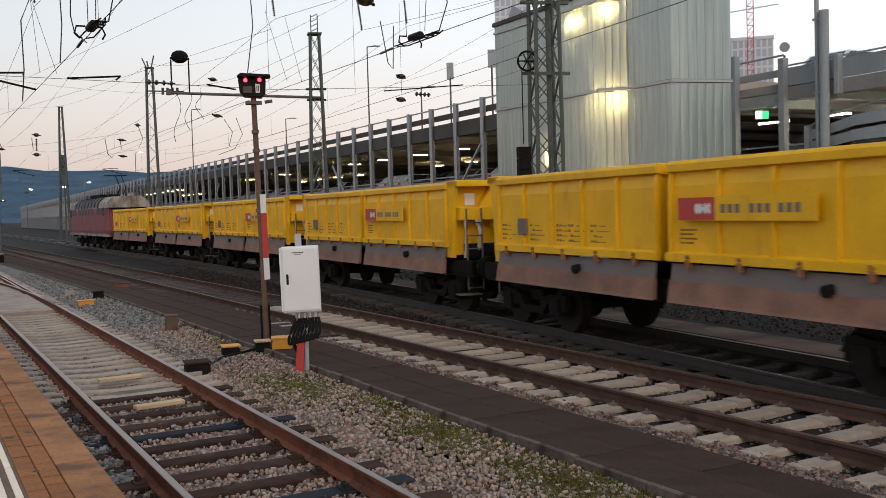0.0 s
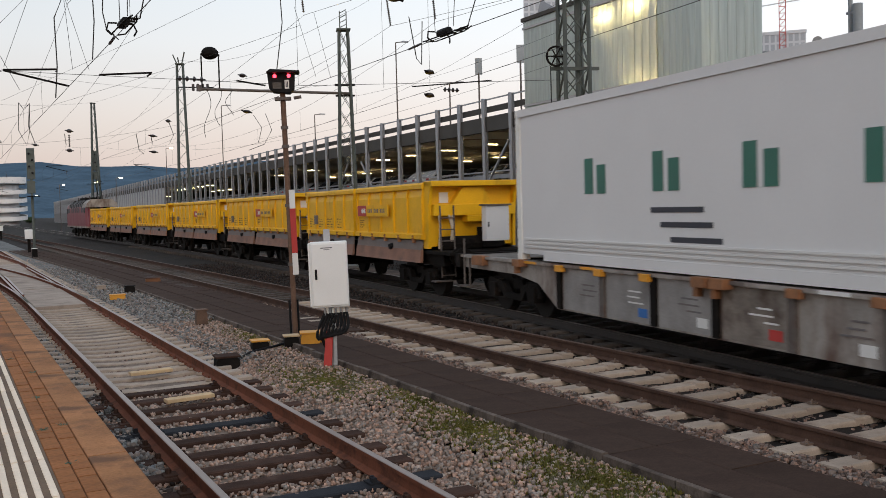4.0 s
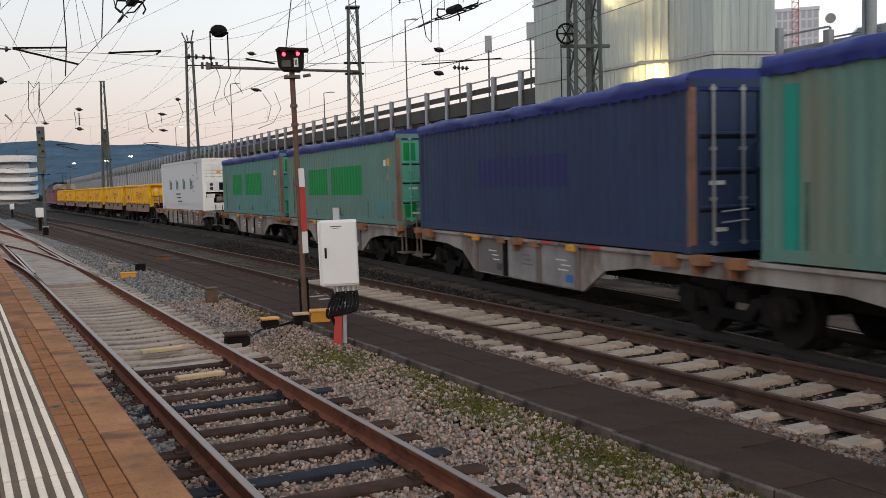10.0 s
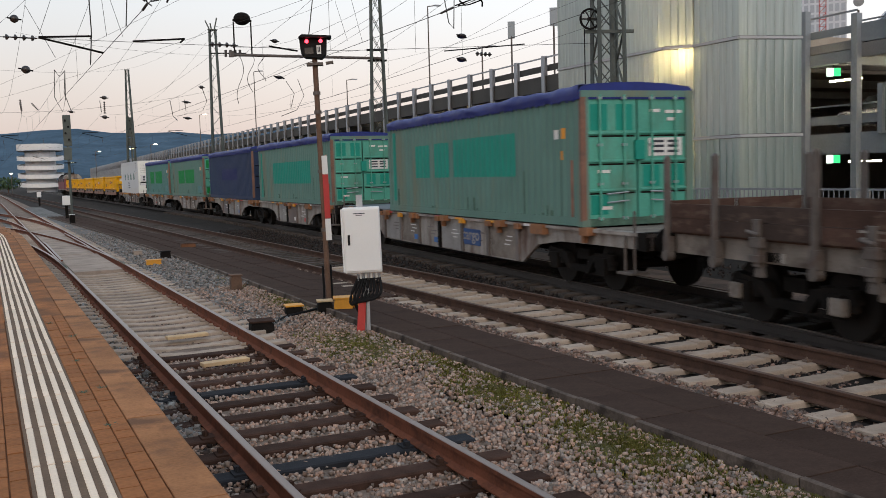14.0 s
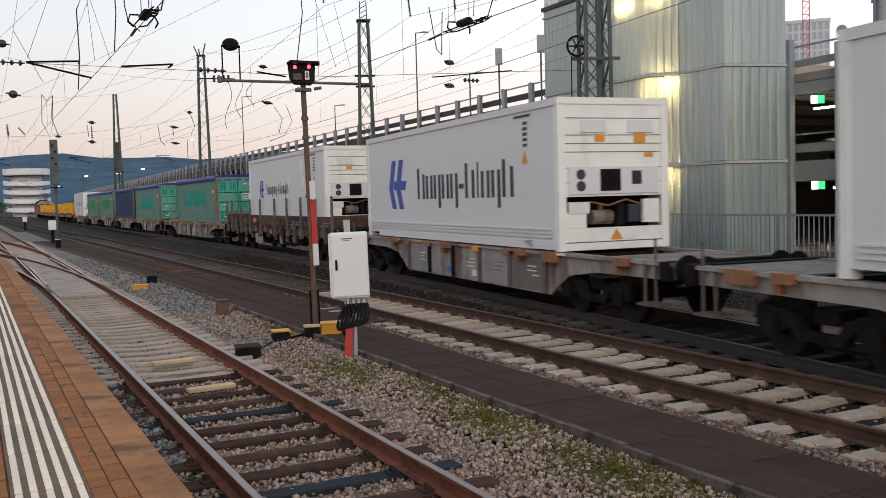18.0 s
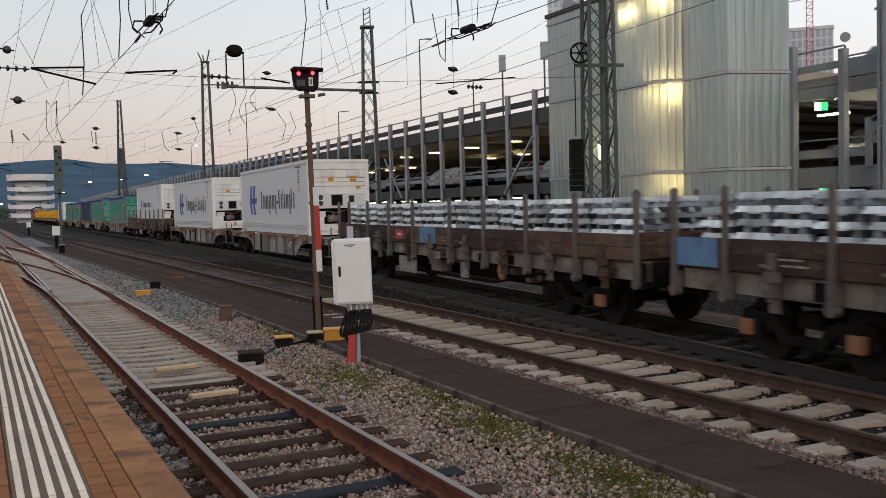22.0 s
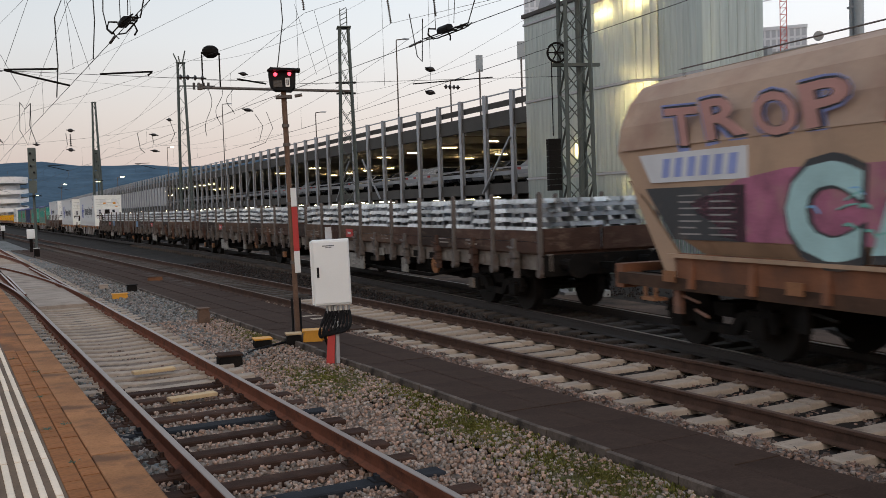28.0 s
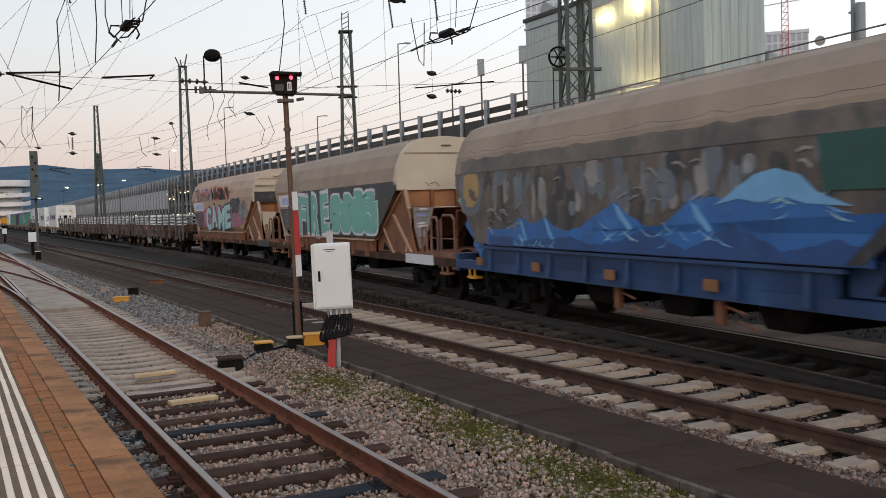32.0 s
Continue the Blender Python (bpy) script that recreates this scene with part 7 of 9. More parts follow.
        part("cabinet_handle", Shape().span(-0.11, -0.08, -6.635, -6.62, 1.72, 1.84), "black", c)
        part("end_deck", Shape().span(-1.2, 1.2, -h - 1.5, -h, 1.08, 1.16), "under", w)
    return rolls(w, u, 4.3)


for k in range(6):
    yellow_wagon(67.7 - 13.05 * k - 5.6, k == 5)


# locomotive
def locomotive(u):
    w = thing("electric_locomotive", "dark red six-axle electric locomotive with grey roof", "locomotive")
    L = 9.4
    prof = [(-1.45, 1.15), (-1.47, 1.4), (-1.47, 3.0), (-1.30, 3.42), (-0.9, 3.70), (0.9, 3.70), (1.30, 3.42), (1.47, 3.0), (1.47, 1.4), (1.45, 1.15)]
    s = Shape().prism(prof, -L + 0.9, L - 0.9)
    body = part("body", s, "loco_red", w, bevel=0.03)
    for sgn in (-1, 1):
        n = Shape()
        y0, y1 = sgn * (L - 0.92), sgn * L
        vs = [(x, y0, z) for x, z in prof] + [(x * 0.86, y1 if z < 2.3 else sgn * (L - 0.45 * (z - 2.2)), z) for x, z in prof]
        k = len(prof)
        n.add(vs, [(i, (i + 1) % k, k + (i + 1) % k, k + i) for i in range(k)] + [tuple(range(k)), tuple(range(k, 2 * k))])
        nose = part("cab_front", n, "loco_red", w)
        for x in (-0.62, 0.62):
            part("windscreen", Shape().box(x, sgn * (L - 0.30), 2.78, 0.95, 0.06, 0.60, Matrix.Rotation(radians(sgn * 24), 3, "X")), "glass_dark", nose)
            part("headlight", Shape().rod((x, sgn * (L - 0.02), 1.75), (x, sgn * (L + 0.03), 1.75), 0.11, 12), "white_paint", nose)
        buffers(w, sgn * (L - 0.05), sgn)
    for y in (-6.8, -5.6, -3.2, -1.6, 0, 1.6, 3.2, 5.6, 6.8, 8.0, -8.0):
        for x in (-1.475, 1.475):
            if abs(y) > 7.5:
                part("side_window", Shape().box(x, y, 2.75, 0.03, 0.7, 0.6), "glass_dark", body)
            else:
                part("vent_panel", Shape().box(x, y, 2.80, 0.03, 0.9, 0.5), "loco_grey", body)
    part("sill", Shape().span(-1.48, 1.48, -L + 0.5, L - 0.5, 1.0, 1.16), "frame_grey", w)
    roof = part("roof_hood", Shape().prism([(-1.44, 3.05), (-1.36, 3.45), (-0.95, 3.82), (0.95, 3.82), (1.36, 3.45), (1.44, 3.05)], -6.4, 6.6), "loco_grey", w, "dark grimy roof hood")
    for k in range(8):
        part("roof_rib", Shape().prism([(-1.47, 3.05), (-1.39, 3.47), (-0.96, 3.87), (0.96, 3.87), (1.39, 3.47), (1.47, 3.05)], -5.6 + 1.55 * k, -5.4 + 1.55 * k), "under", roof)
        part("roof_insulator", Shape().rod((0.5 * (-1) ** k, -6 + 1.6 * k, 3.8), (0.5 * (-1) ** k, -6 + 1.6 * k, 4.2), 0.07, 6), "ceramic", roof)
    part("roof_resistor", Shape().span(-0.7, 0.7, -2.5, 2.5, 3.8, 4.1), "under", roof)
    part("roof_end", Shape().prism([(-1.50, 3.02), (-1.40, 3.42), (-0.95, 3.80), (0.95, 3.80), (1.40, 3.42), (1.50, 3.02)], -L + 0.1, -L + 3.1), "frame_grey", w, "dull grey roof over the cab")
    p = Shape()
    p.pipe([(0, -5.2, 3.85), (0, -6.6, 4.5), (0, -5.0, 5.4)], 0.04, 6)
    p.pipe([(0.4, -5.2, 3.85), (0.4, -6.6, 4.5), (0.4, -5.0, 5.4)], 0.03, 6)
    p.box(0, -5.0, 5.42, 1.6, 0.25, 0.05)
    part("pantograph", p, "under", w)
    for y in (-6.2, 0, 6.2):
        bogie(w, y, 2.9)
    part("battery_box", Shape().span(-1.3, 1.3, -3.4, -2.6, 0.4, 1.0), "under", w)
    return rolls(w, u, 6.2)


locomotive(78.0)


# container flat wagons
def flat_wagon(u, length, name, belly, locks=(), deck=True, arts=False, label="", group="container wagons"):
    """Skeleton wagon; belly: list of (y0, y1) of deep fish-belly sills."""
    w = thing("container_flat_wagon", label or "dusty grey container flat wagon with fish-belly sills", "freight wagon", group)
    h = length / 2
    rs = random.Random(int(abs(u) * 3))
    piv = h - 2.6
    for x in (-1, 1):
        prof = [(-h, 1.14), (-h, 0.86)]
        for y0, y1 in belly:
            prof += [(y0 - 1.0, 0.84), (y0, 0.72), (y0 + 0.75, 0.30), (y1 - 0.75, 0.30), (y1, 0.72), (y1 + 1.0, 0.84)]
        prof += [(h, 0.86), (h, 1.14)]
        s = Shape().prism(prof, x * 1.12 - 0.03, x * 1.12 + 0.03, "x")
        s.span(x * 1.12 - 0.10, x * 1.12 + 0.10, -h, h, 1.08, 1.14)
        sill = part("side_sill", s, "frame_grey", w)
        if x < 0:
            for y0, y1 in belly:
                n = max(4, int((y1 - y0) / 1.45))
                for k in range(n):
                    y = y0 + 0.9 + (y1 - y0 - 1.8) * k / (n - 1)
                    part("stiffener", Shape().span(-1.20, -1.15, y - 0.07, y + 0.07, 0.32, 1.07), rs.choice(("stake", "skirt", "under")), sill)
                    part("stiffener_latch", Shape().box(-1.23, y + rs.uniform(-0.15, 0.15), 1.06, 0.10, 0.24, 0.12), rs.choice(("lock", "rust", "lock", "orange")), sill, bevel=0.01)
                    if k < n - 1:
                        ln = (y1 - y0 - 1.8) / (n - 1)
                        if rs.random() < 0.7:
                            part("sill_plate", Shape().span(-1.158, -1.15, y + 0.12, y + ln - 0.12, 0.33, 1.06), rs.choice(("frame_dusty", "g_greylight", "skirt", "frame_grey", "g_greylight")), sill)
                        for j in range(3):
                            a = y + rs.uniform(0.2, 0.5)
                            part("data_line", Shape().span(-1.163, -1.159, a, a + rs.uniform(0.25, 0.5), 0.62 + 0.09 * j, 0.645 + 0.09 * j), "skirt" if k % 2 else "white_paint", sill)
                        if rs.random() < 0.4:
                            part("label_plate", Shape().span(-1.166, -1.159, y + 0.2, y + 0.45, 0.42, 0.56), rs.choice(("white_paint", "red_paint", "letter_dark", "g_blue")), sill)
                q = y0
                while q < y1:
                    part("edge_marking", Shape().span(-1.226, -1.221, q, q + 0.5, 1.085, 1.135), rs.choice(("orange", "red_paint", "stake", "white_paint")), sill)
                    q += rs.uniform(1.3, 2.4)
    y = -h + 0.5
    while y < h:
        part("cross_member", Shape().box(0, y, 0.98, 2.2, 0.16, 0.22), "under", w)
        y += 1.55
    part("centre_sill", Shape().box(0, 0, 0.78, 0.9, 2 * h - 7.5, 0.5), "under", w)
    part("deck_plate", Shape().span(-1.0, 1.0, -h + 0.15, -h + 2.2, 1.10, 1.125), "frame_dusty", w)
    part("deck_plate", Shape().span(-1.0, 1.0, h - 2.2, h - 0.15, 1.10, 1.125), "frame_dusty", w)
    if name == "c":
        part("cover_deck", Shape().span(-1.16, 1.16, 4.55, h - 0.25, 1.145, 1.185), "drop_grey", w, "flat blue-grey deck plate")
        for q, tone in ((4.7, "under"), (5.4, "red_paint"), (6.1, "orange"), (7.3, "stake"), (8.0, "orange"), (8.8, "stake")):
            part("deck_edge_mark", Shape().span(-1.245, -1.222, q, q + 0.5, 1.06, 1.17), tone, w)
        sg = part("word_board", Shape().span(-1.172, -1.166, -2.67, -1.52, 0.50, 0.88), "g_navy", w, "blue board with white lettering")
        side_text(sg, "cargo", -1.58, 0.62, 0.27, 1.02, "g_greylight", -1.173, 0.01)
    for sgn in (-1, 1):
        part("headstock", Shape().box(0, sgn * (h - 0.12), 1.0, 2.5, 0.24, 0.30), "under", w)
    ys = [-piv, piv] + ([0.0] if arts else [])
    for y in ys:
        bogie(w, y)
        part("side_bearer", Shape().box(-1.2, y + 1.3, 1.05, 0.18, 0.55, 0.20), "lock", w, "rust-orange end latch")
    for sgn in (-1, 1):
        buffers(w, sgn * (h - 0.15), sgn)
        st = Shape()
        st.box(-1.15, sgn * (h - 0.55), 0.45, 0.35, 0.45, 0.04)
        st.rod((-1.2, sgn * (h - 0.4), 0.45), (-1.2, sgn * (h - 0.4), 1.5), 0.025, 6)
        st.rod((-1.2, sgn * (h - 0.7), 0.45), (-1.2, sgn * (h - 0.7), 1.1), 0.025, 6)
        part("step_and_handrail", st, "stake", w)
    for y in locks:
        for x in (-1.24, 1.24):
            part("twistlock", Shape().box(x, y, 1.09, 0.20, 0.30, 0.14).box(x, y + 0.12, 0.98, 0.10, 0.10, 0.2), "lock", w)
    if deck:
        part("brake_cylinder", Shape().rod((0.4, -1.2, 0.62), (0.4, 0.2, 0.62), 0.2, 12), "under", w)
    return rolls(w, u, piv)


def corner_posts(c, L, W, H, material, name="corner_post"):
    for x in (-1, 1):
        for y in (-1, 1):
            s = Shape().box(x * (W / 2 - 0.08), y * (L / 2 - 0.09), H / 2, 0.16, 0.18, H)
            p = part(name, s, material, c)
            for z in (0.06, H - 0.06):
                part("corner_casting", Shape().box(x * (W / 2 - 0.085), y * (L / 2 - 0.085), z, 0.175, 0.185, 0.122), "lock" if material == "rust" else material, p)


SIDE = Matrix(((0, 0, -1, 0), (-1, 0, 0, 0), (0, 1, 0, 0), (0, 0, 0, 1)))


def side_text(c, body, y, z, cap, width, material, x, bold=0.0, name="lettering", tilt=0.0):
    """Lettering on the side towards the platform; y: where it begins, running to the rear; cap: capital height."""
    ob = text_part(name, body, material, c, 1.0, Matrix(), bold=bold)
    xs = [v.co.x for v in ob.data.vertices]
    a, b = min(xs), max(xs)
    sx, sy = width / (b - a), cap / 0.70
    for v in ob.data.vertices:
        v.co = ((v.co.x - a) * sx, v.co.y * sy, v.co.z)
    ob.matrix_basis = Matrix.Translation((x, y, z)) @ Matrix.Rotation(radians(tilt), 4, "Y") @ SIDE
    return ob


def word_bars(c, pattern, y, z, cap, width, material, x, name="lettering"):
    """Plain upright bars in place of a name: t tall, s small, d with descender, l a single bar, - a dash."""
    unit = {"t": 1.0, "s": 0.86, "d": 0.86, "l": 0.42, "-": 0.55}
    k = width / sum(unit[ch] for ch in pattern)
    e, q = Shape(), y
    for ch in pattern:
        a = unit[ch] * k
        g, st = a * 0.08, (a * 0.34 if len(pattern) == 1 else min(a * 0.28, cap * 0.19))
        z0, z1 = (z - 0.28 * cap if ch == "d" else z), (z + cap if ch in "tl" else z + 0.74 * cap)
        if ch == "-":
            e.span(x - 0.006, x, q - a + g, q - g, z + 0.28 * cap, z + 0.42 * cap)
        elif ch == "l":
            e.span(x - 0.006, x, q - a / 2 - st / 2, q - a / 2 + st / 2, z0, z1)
        else:
            e.span(x - 0.006, x, q - g - st, q - g, z if ch == "d" else z0, z1)
            e.span(x - 0.006, x, q - a + g, q - a + g + st, z0, z1 if ch != "t" else z + 0.8 * cap)
        q -= a
    return tagged(part(name, e, material, c), "plain dark bars", kind="stuff")


def reefer(u, half, dy, z, title, colour, emblem, cap, y_text, z_text, width, dirty=False):
    L, W, H = 12.19, 2.44, 2.896
    c = thing("refrigerated_container", "white refrigerated container with %s lettering" % ("dark green" if not emblem else "dark blue"), "container", "refrigerated containers")
    s = Shape().span(-W / 2 + 0.02, W / 2 - 0.02, -L / 2 + 0.55, L / 2 - 0.1, 0.12, H - 0.02)
    for x in (-1, 1):
        s.span(x * (W / 2 - 0.02), x * 1.06, -L / 2 + 0.1, -L / 2 + 0.55, 0.12, H - 0.02)
    s.span(-1.06, 1.06, -L / 2 + 0.1, -L / 2 + 0.55, 1.02, H - 0.02)
    body = part("insulated_body", s, "reefer", c)
    for x in (-1, 1):
        part("top_rail", Shape().box(x * (W / 2 - 0.03), 0, H - 0.07, 0.08, L - 0.2, 0.14), "reefer", c)
        part("bottom_rail", Shape().box(x * (W / 2 - 0.03), 0, 0.10, 0.08, L - 2.2, 0.17), "reefer", c)
        rl = Shape().prism([(-L / 2 + 0.1, 0.02), (-L / 2 + 1.1, 0.02), (-L / 2 + 1.5, 0.14), (-L / 2 + 1.5, 0.19), (-L / 2 + 0.1, 0.19)], x * (W / 2 - 0.07), x * (W / 2 + 0.01), "x")
        part("rail_end", rl, "reefer", c)
    for k in range(3):
        part("rub_strip", Shape().box(-W / 2, 0, 0.26 + 0.075 * k, 0.03, L - 0.6, 0.035), "white_paint", body)
    corner_posts(c, L, W, H, "reefer_end")
    # machinery end at the rear
    ye = -L / 2
    s = Shape()
    s.span(-1.06, 1.06, ye + 0.02, ye + 0.2, 1.02, H - 0.12)
    s.span(-1.06, 1.06, ye + 0.02, ye + 0.2, 0.16, 0.42)
    s.span(-1.22, 1.22, ye, ye + 0.16, H - 0.13, H)
    s.span(-1.22, 1.22, ye, ye + 0.16, 0.0, 0.14)
    s.span(-1.06, -0.62, ye + 0.02, ye + 0.2, 0.42, 0.72)
    unit = part("refrigeration_unit", s, "reefer_end", c, bevel=0.006)
    for z0 in (1.28, 1.56, 1.86, 2.02, 2.18, 2.5):
        part("panel_seam", Shape().span(-1.06, 1.06, ye + 0.012, ye + 0.022, z0, z0 + 0.014), "stake", unit)
    part("machinery_recess", Shape().span(-1.06, 1.06, ye + 0.47, ye + 0.54, 0.16, 1.02), "under", unit, "dark open machinery bay")
    part("compressor", Shape().rod((-0.42, ye + 0.22, 0.62), (0.02, ye + 0.22, 0.62), 0.14, 12).rod((-0.2, ye + 0.22, 0.62), (-0.2, ye + 0.22, 0.86), 0.05, 8), "frame_dusty", unit)
    part("receiver_tank", Shape().rod((0.22, ye + 0.20, 0.46), (0.22, ye + 0.20, 0.86), 0.09, 10), "black", unit)
    part("power_box", Shape().box(0.50, ye + 0.20, 0.68, 0.26, 0.2, 0.34), "letter_dark", unit, "", 0.01)
    part("bay_pipe", Shape().pipe([(-0.5, ye + 0.1, 0.92), (-0.1, ye + 0.08, 0.84), (0.3, ye + 0.1, 0.95), (0.8, ye + 0.1, 0.80)], 0.02, 6), "lock", unit, "copper pipe")
    part("socket_panel", Shape().box(0.84, ye + 0.08, 0.72, 0.36, 0.08, 0.46), "reefer_end", unit)
    part("tool_box", Shape().span(-1.0, -0.56, ye + 0.005, ye + 0.2, 0.70, 0.92), "reefer", unit)
    part("unit_frame", Shape().span(-1.0, 1.0, ye - 0.004, ye + 0.022, 1.06, 1.60), "reefer", unit, "", 0.02)
    fan = part("fan_grille", Shape().span(-0.32, 0.13, ye - 0.012, ye + 0.03, 1.12, 1.54), "black", unit)
    f = Shape()
    for k in range(6):
        f.rod((-0.095, ye - 0.014 - 0.001 * k, 1.33), (-0.095, ye - 0.010, 1.33), 0.20 - 0.03 * k, 16)
    part("fan_ring", f, "under", fan)
    part("control_display", Shape().span(0.38, 0.60, ye - 0.012, ye + 0.03, 1.24, 1.50), "glass_dark", unit)
    for z0 in (1.22, 1.44):
        part("round_vent", Shape().rod((-0.74, ye + 0.03, z0), (-0.74, ye - 0.012, z0), 0.10, 14), "letter_dark", unit)
    for x0, z0, w0, h0 in ((-0.42, 2.06, 0.22, 0.14), (0.45, 2.03, 0.26, 0.26), (0.68, 1.76, 0.2, 0.09)):
        part("warning_label", Shape().span(x0, x0 + w0, ye + 0.008, ye + 0.02, z0, z0 + h0), "warn", unit)
    part("warning_triangle", Shape().prism([(-0.1, 0.19), (0.16, 0.19), (0.03, 0.40)], ye + 0.008, ye + 0.02), "warn", unit)
    for x0 in (-0.62, 0.42):
        part("evaporator_hatch", Shape().span(x0 - 0.1, x0 + 0.45, ye - 0.008, ye + 0.03, 2.23, 2.48), "reefer", unit, bevel=0.01)
    x = -W / 2 + 0.016
    if emblem:
        k = cap / 0.85
        y0, zb = y_text + 2.2 * k, z_text - 0.28 * k
        for a in (0.0, 0.66 * k):
            yy = y0 - a
            part("emblem_stroke", Shape().prism([(yy - 0.05 * k, zb + 1.44 * k), (yy - 0.42 * k, zb + 1.44 * k), (yy - 0.10 * k, zb + 0.62 * k), (yy + 0.27 * k, zb + 0.62 * k)], x - 0.006, x, "x"), "letter_blue", c, "blue slanted emblem stroke")
            part("emblem_stroke", Shape().prism([(yy + 0.27 * k, zb + 0.62 * k), (yy - 0.10 * k, zb + 0.62 * k), (yy - 0.40 * k, zb), (yy - 0.03 * k, zb)], x - 0.006, x, "x"), "letter_blue", c, "blue slanted emblem stroke")
        part("emblem_stroke", Shape().prism([(y0 - 0.2 * k, zb + 0.82 * k), (y0 - 1.35 * k, zb + 0.82 * k), (y0 - 1.2 * k, zb + 0.56 * k), (y0 - 0.2 * k, zb + 0.56 * k)], x - 0.007, x, "x"), "letter_blue", c, "blue slanted emblem stroke")
        word_bars(c, title, y_text, z_text, cap, width, colour, x)
    else:
        for yy in (3.53, 1.50, -0.57, -2.62):
            word_bars(c, "t", yy, z_text, cap, 0.80, colour, x, name="lettering")
    part("warning_triangle", Shape().prism([(-L / 2 + 1.55, 1.72), (-L / 2 + 1.3, 1.72), (-L / 2 + 1.42, 1.98)], x - 0.005, x, "x"), "warn", c)
    code = Shape()
    for k in range(5):
        code.span(x - 0.005, x, -L / 2 + 1.3, -L / 2 + 1.5, 2.05 + 0.11 * k, 2.11 + 0.11 * k)
    code.span(x - 0.005, x, -L / 2 + 1.15, -L / 2 + 1.9, 2.64, 2.69)
    part("code_bars", code, "letter_dark", c)
    if not emblem:
        sm = Shape()
        for k in range(3):
            sm.span(x - 0.005, x, 0.2 - 0.2 * k, 1.5 - 0.25 * k, 0.9 - 0.22 * k, 0.98 - 0.22 * k)
        for k in range(4):
            sm.span(x - 0.005, x, -3.75, -3.5, 1.05 + 0.30 * k, 1.10 + 0.30 * k)
        part("small_lettering", sm, "letter_dark", c)
    if dirty:
        for k, (yy, zz) in enumerate(((-1.2, 1.6), (0.6, 1.3), (-3.2, 2.1), (-3.3, 1.5), (-4.8, 1.2))):
            part("repair_patch", Shape().span(x - 0.004, x, yy, yy + 0.35, zz, zz + 0.45), "reefer_end", c)
    return rolls(c, u, half, dy, z)


def dry_container(u, half, dy, z, colour, patches, patch_mat, label="", L=11.55):
    W, H = 2.44, 2.50
    c = thing("open_top_container", label, "container", "tarpaulin-covered containers")
    # corrugated side walls
    def sheet(x, a, b, z0, z1, out=0.0):
        ys, y, k = [], -L / 2 + 0.16, 0
        while y < L / 2 - 0.16:
            if a <= y <= b:
                ys.append((y, 0.0 if k % 4 in (0, 1) else 0.024))
            y += (0.072 if k % 2 == 0 else 0.068)
            k += 1
        n = len(ys)
        xo = x * (W / 2 - 0.012 + out)
        return Shape().add([(xo - x * d, yy, zz) for zz in (z0, z1) for yy, d in ys], [(i, i + 1, n + i + 1, n + i) for i in range(n - 1)])

    for x in (-1, 1):
        part("side_wall", sheet(x, -9, 9, 0.15, H - 0.08), colour, c)
        rl = Shape().box(x * (W / 2 - 0.03), 0, H - 0.05, 0.07, L - 0.3, 0.10).box(x * (W / 2 - 0.03), 0, 0.09, 0.07, L - 0.3, 0.16)
        part("side_rail", rl, colour, c)
    part("floor", Shape().span(-W / 2 + 0.06, W / 2 - 0.06, -L / 2 + 0.1, L / 2 - 0.1, 0.08, 0.16), "under", c)
    part("front_wall", Shape().span(-W / 2 + 0.1, W / 2 - 0.1, L / 2 - 0.12, L / 2 - 0.06, 0.1, H - 0.05), colour, c)
    corner_posts(c, L, W, H, colour)
    for k, (y0, y1, z0, z1) in enumerate(patches):
        part("painted_patch", sheet(-1, y0, y1, z0, z1, 0.003), patch_mat, c, "over-painted bright patch")
    teal = colour in ("teal", "teal_blue")
    if teal:
        rg = random.Random(int(abs(u + dy) * 10))
        if u > -50:
            part("repair_patch", sheet(-1, -5.3, -3.85, 0.25, 0.68, 0.003), "blue_patch", c, "blue-green repair patch")
        for a0, n in ((-0.9, 4), (1.9, 3), (-4.6, 3)):
            for k in range(n):
                a = a0 + 0.19 * k + rg.uniform(-0.03, 0.03)
                part("grime_streak", sheet(-1, a, a + 0.15, 0.16, rg.uniform(0.2, 0.28) + 0.22 * (k % 2) * rg.random(), 0.0025), "moss", c)
        for a in (-5.45, -5.0, -3.4, 4.9):
            part("rust_streak", sheet(-1, a, a + 0.15, 0.17, rg.uniform(0.4, 1.6), 0.0022), "skirt_rust" if a < -5.3 else "moss", c)
        part("warning_label", sheet(-1, -5.15, -4.95, 1.65, 1.85, 0.004), "warn", c)
        part("warning_label", sheet(-1, -5.1, -4.9, 1.25, 1.42, 0.004), "warn", c)
        part("white_label", sheet(-1, -4.85, -4.7, 1.65, 1.83, 0.004), "white_paint", c)
    # doors at the rear: four fields each, between ribs, with two locking bars
    ye = -L / 2
    part("rusty_edge", Shape().span(-W / 2 - 0.004, -W / 2 + 0.10, ye - 0.006, ye + 0.07, 0.1, H - 0.02), "skirt_rust", c, "rust-streaked corner edge")
    door_mat = "teal_pale" if teal else colour
    bright = {"green_patch": ((-1, 3, 0), (-1, 3, 1), (-1, 0, 0)), "teal_bright": ((-1, 3, 0), (-1, 3, 1), (1, 1, 0), (1, 1, 1), (-1, 0, 0))}.get(patch_mat, ())
    rows = (0.16, 0.66, 1.20, 1.72, H - 0.16)
    for sgn in (-1, 1):
        door = part("door", Shape().box(sgn * 0.56, ye + 0.07, H / 2, 1.08, 0.05, H - 0.26), door_mat, c)
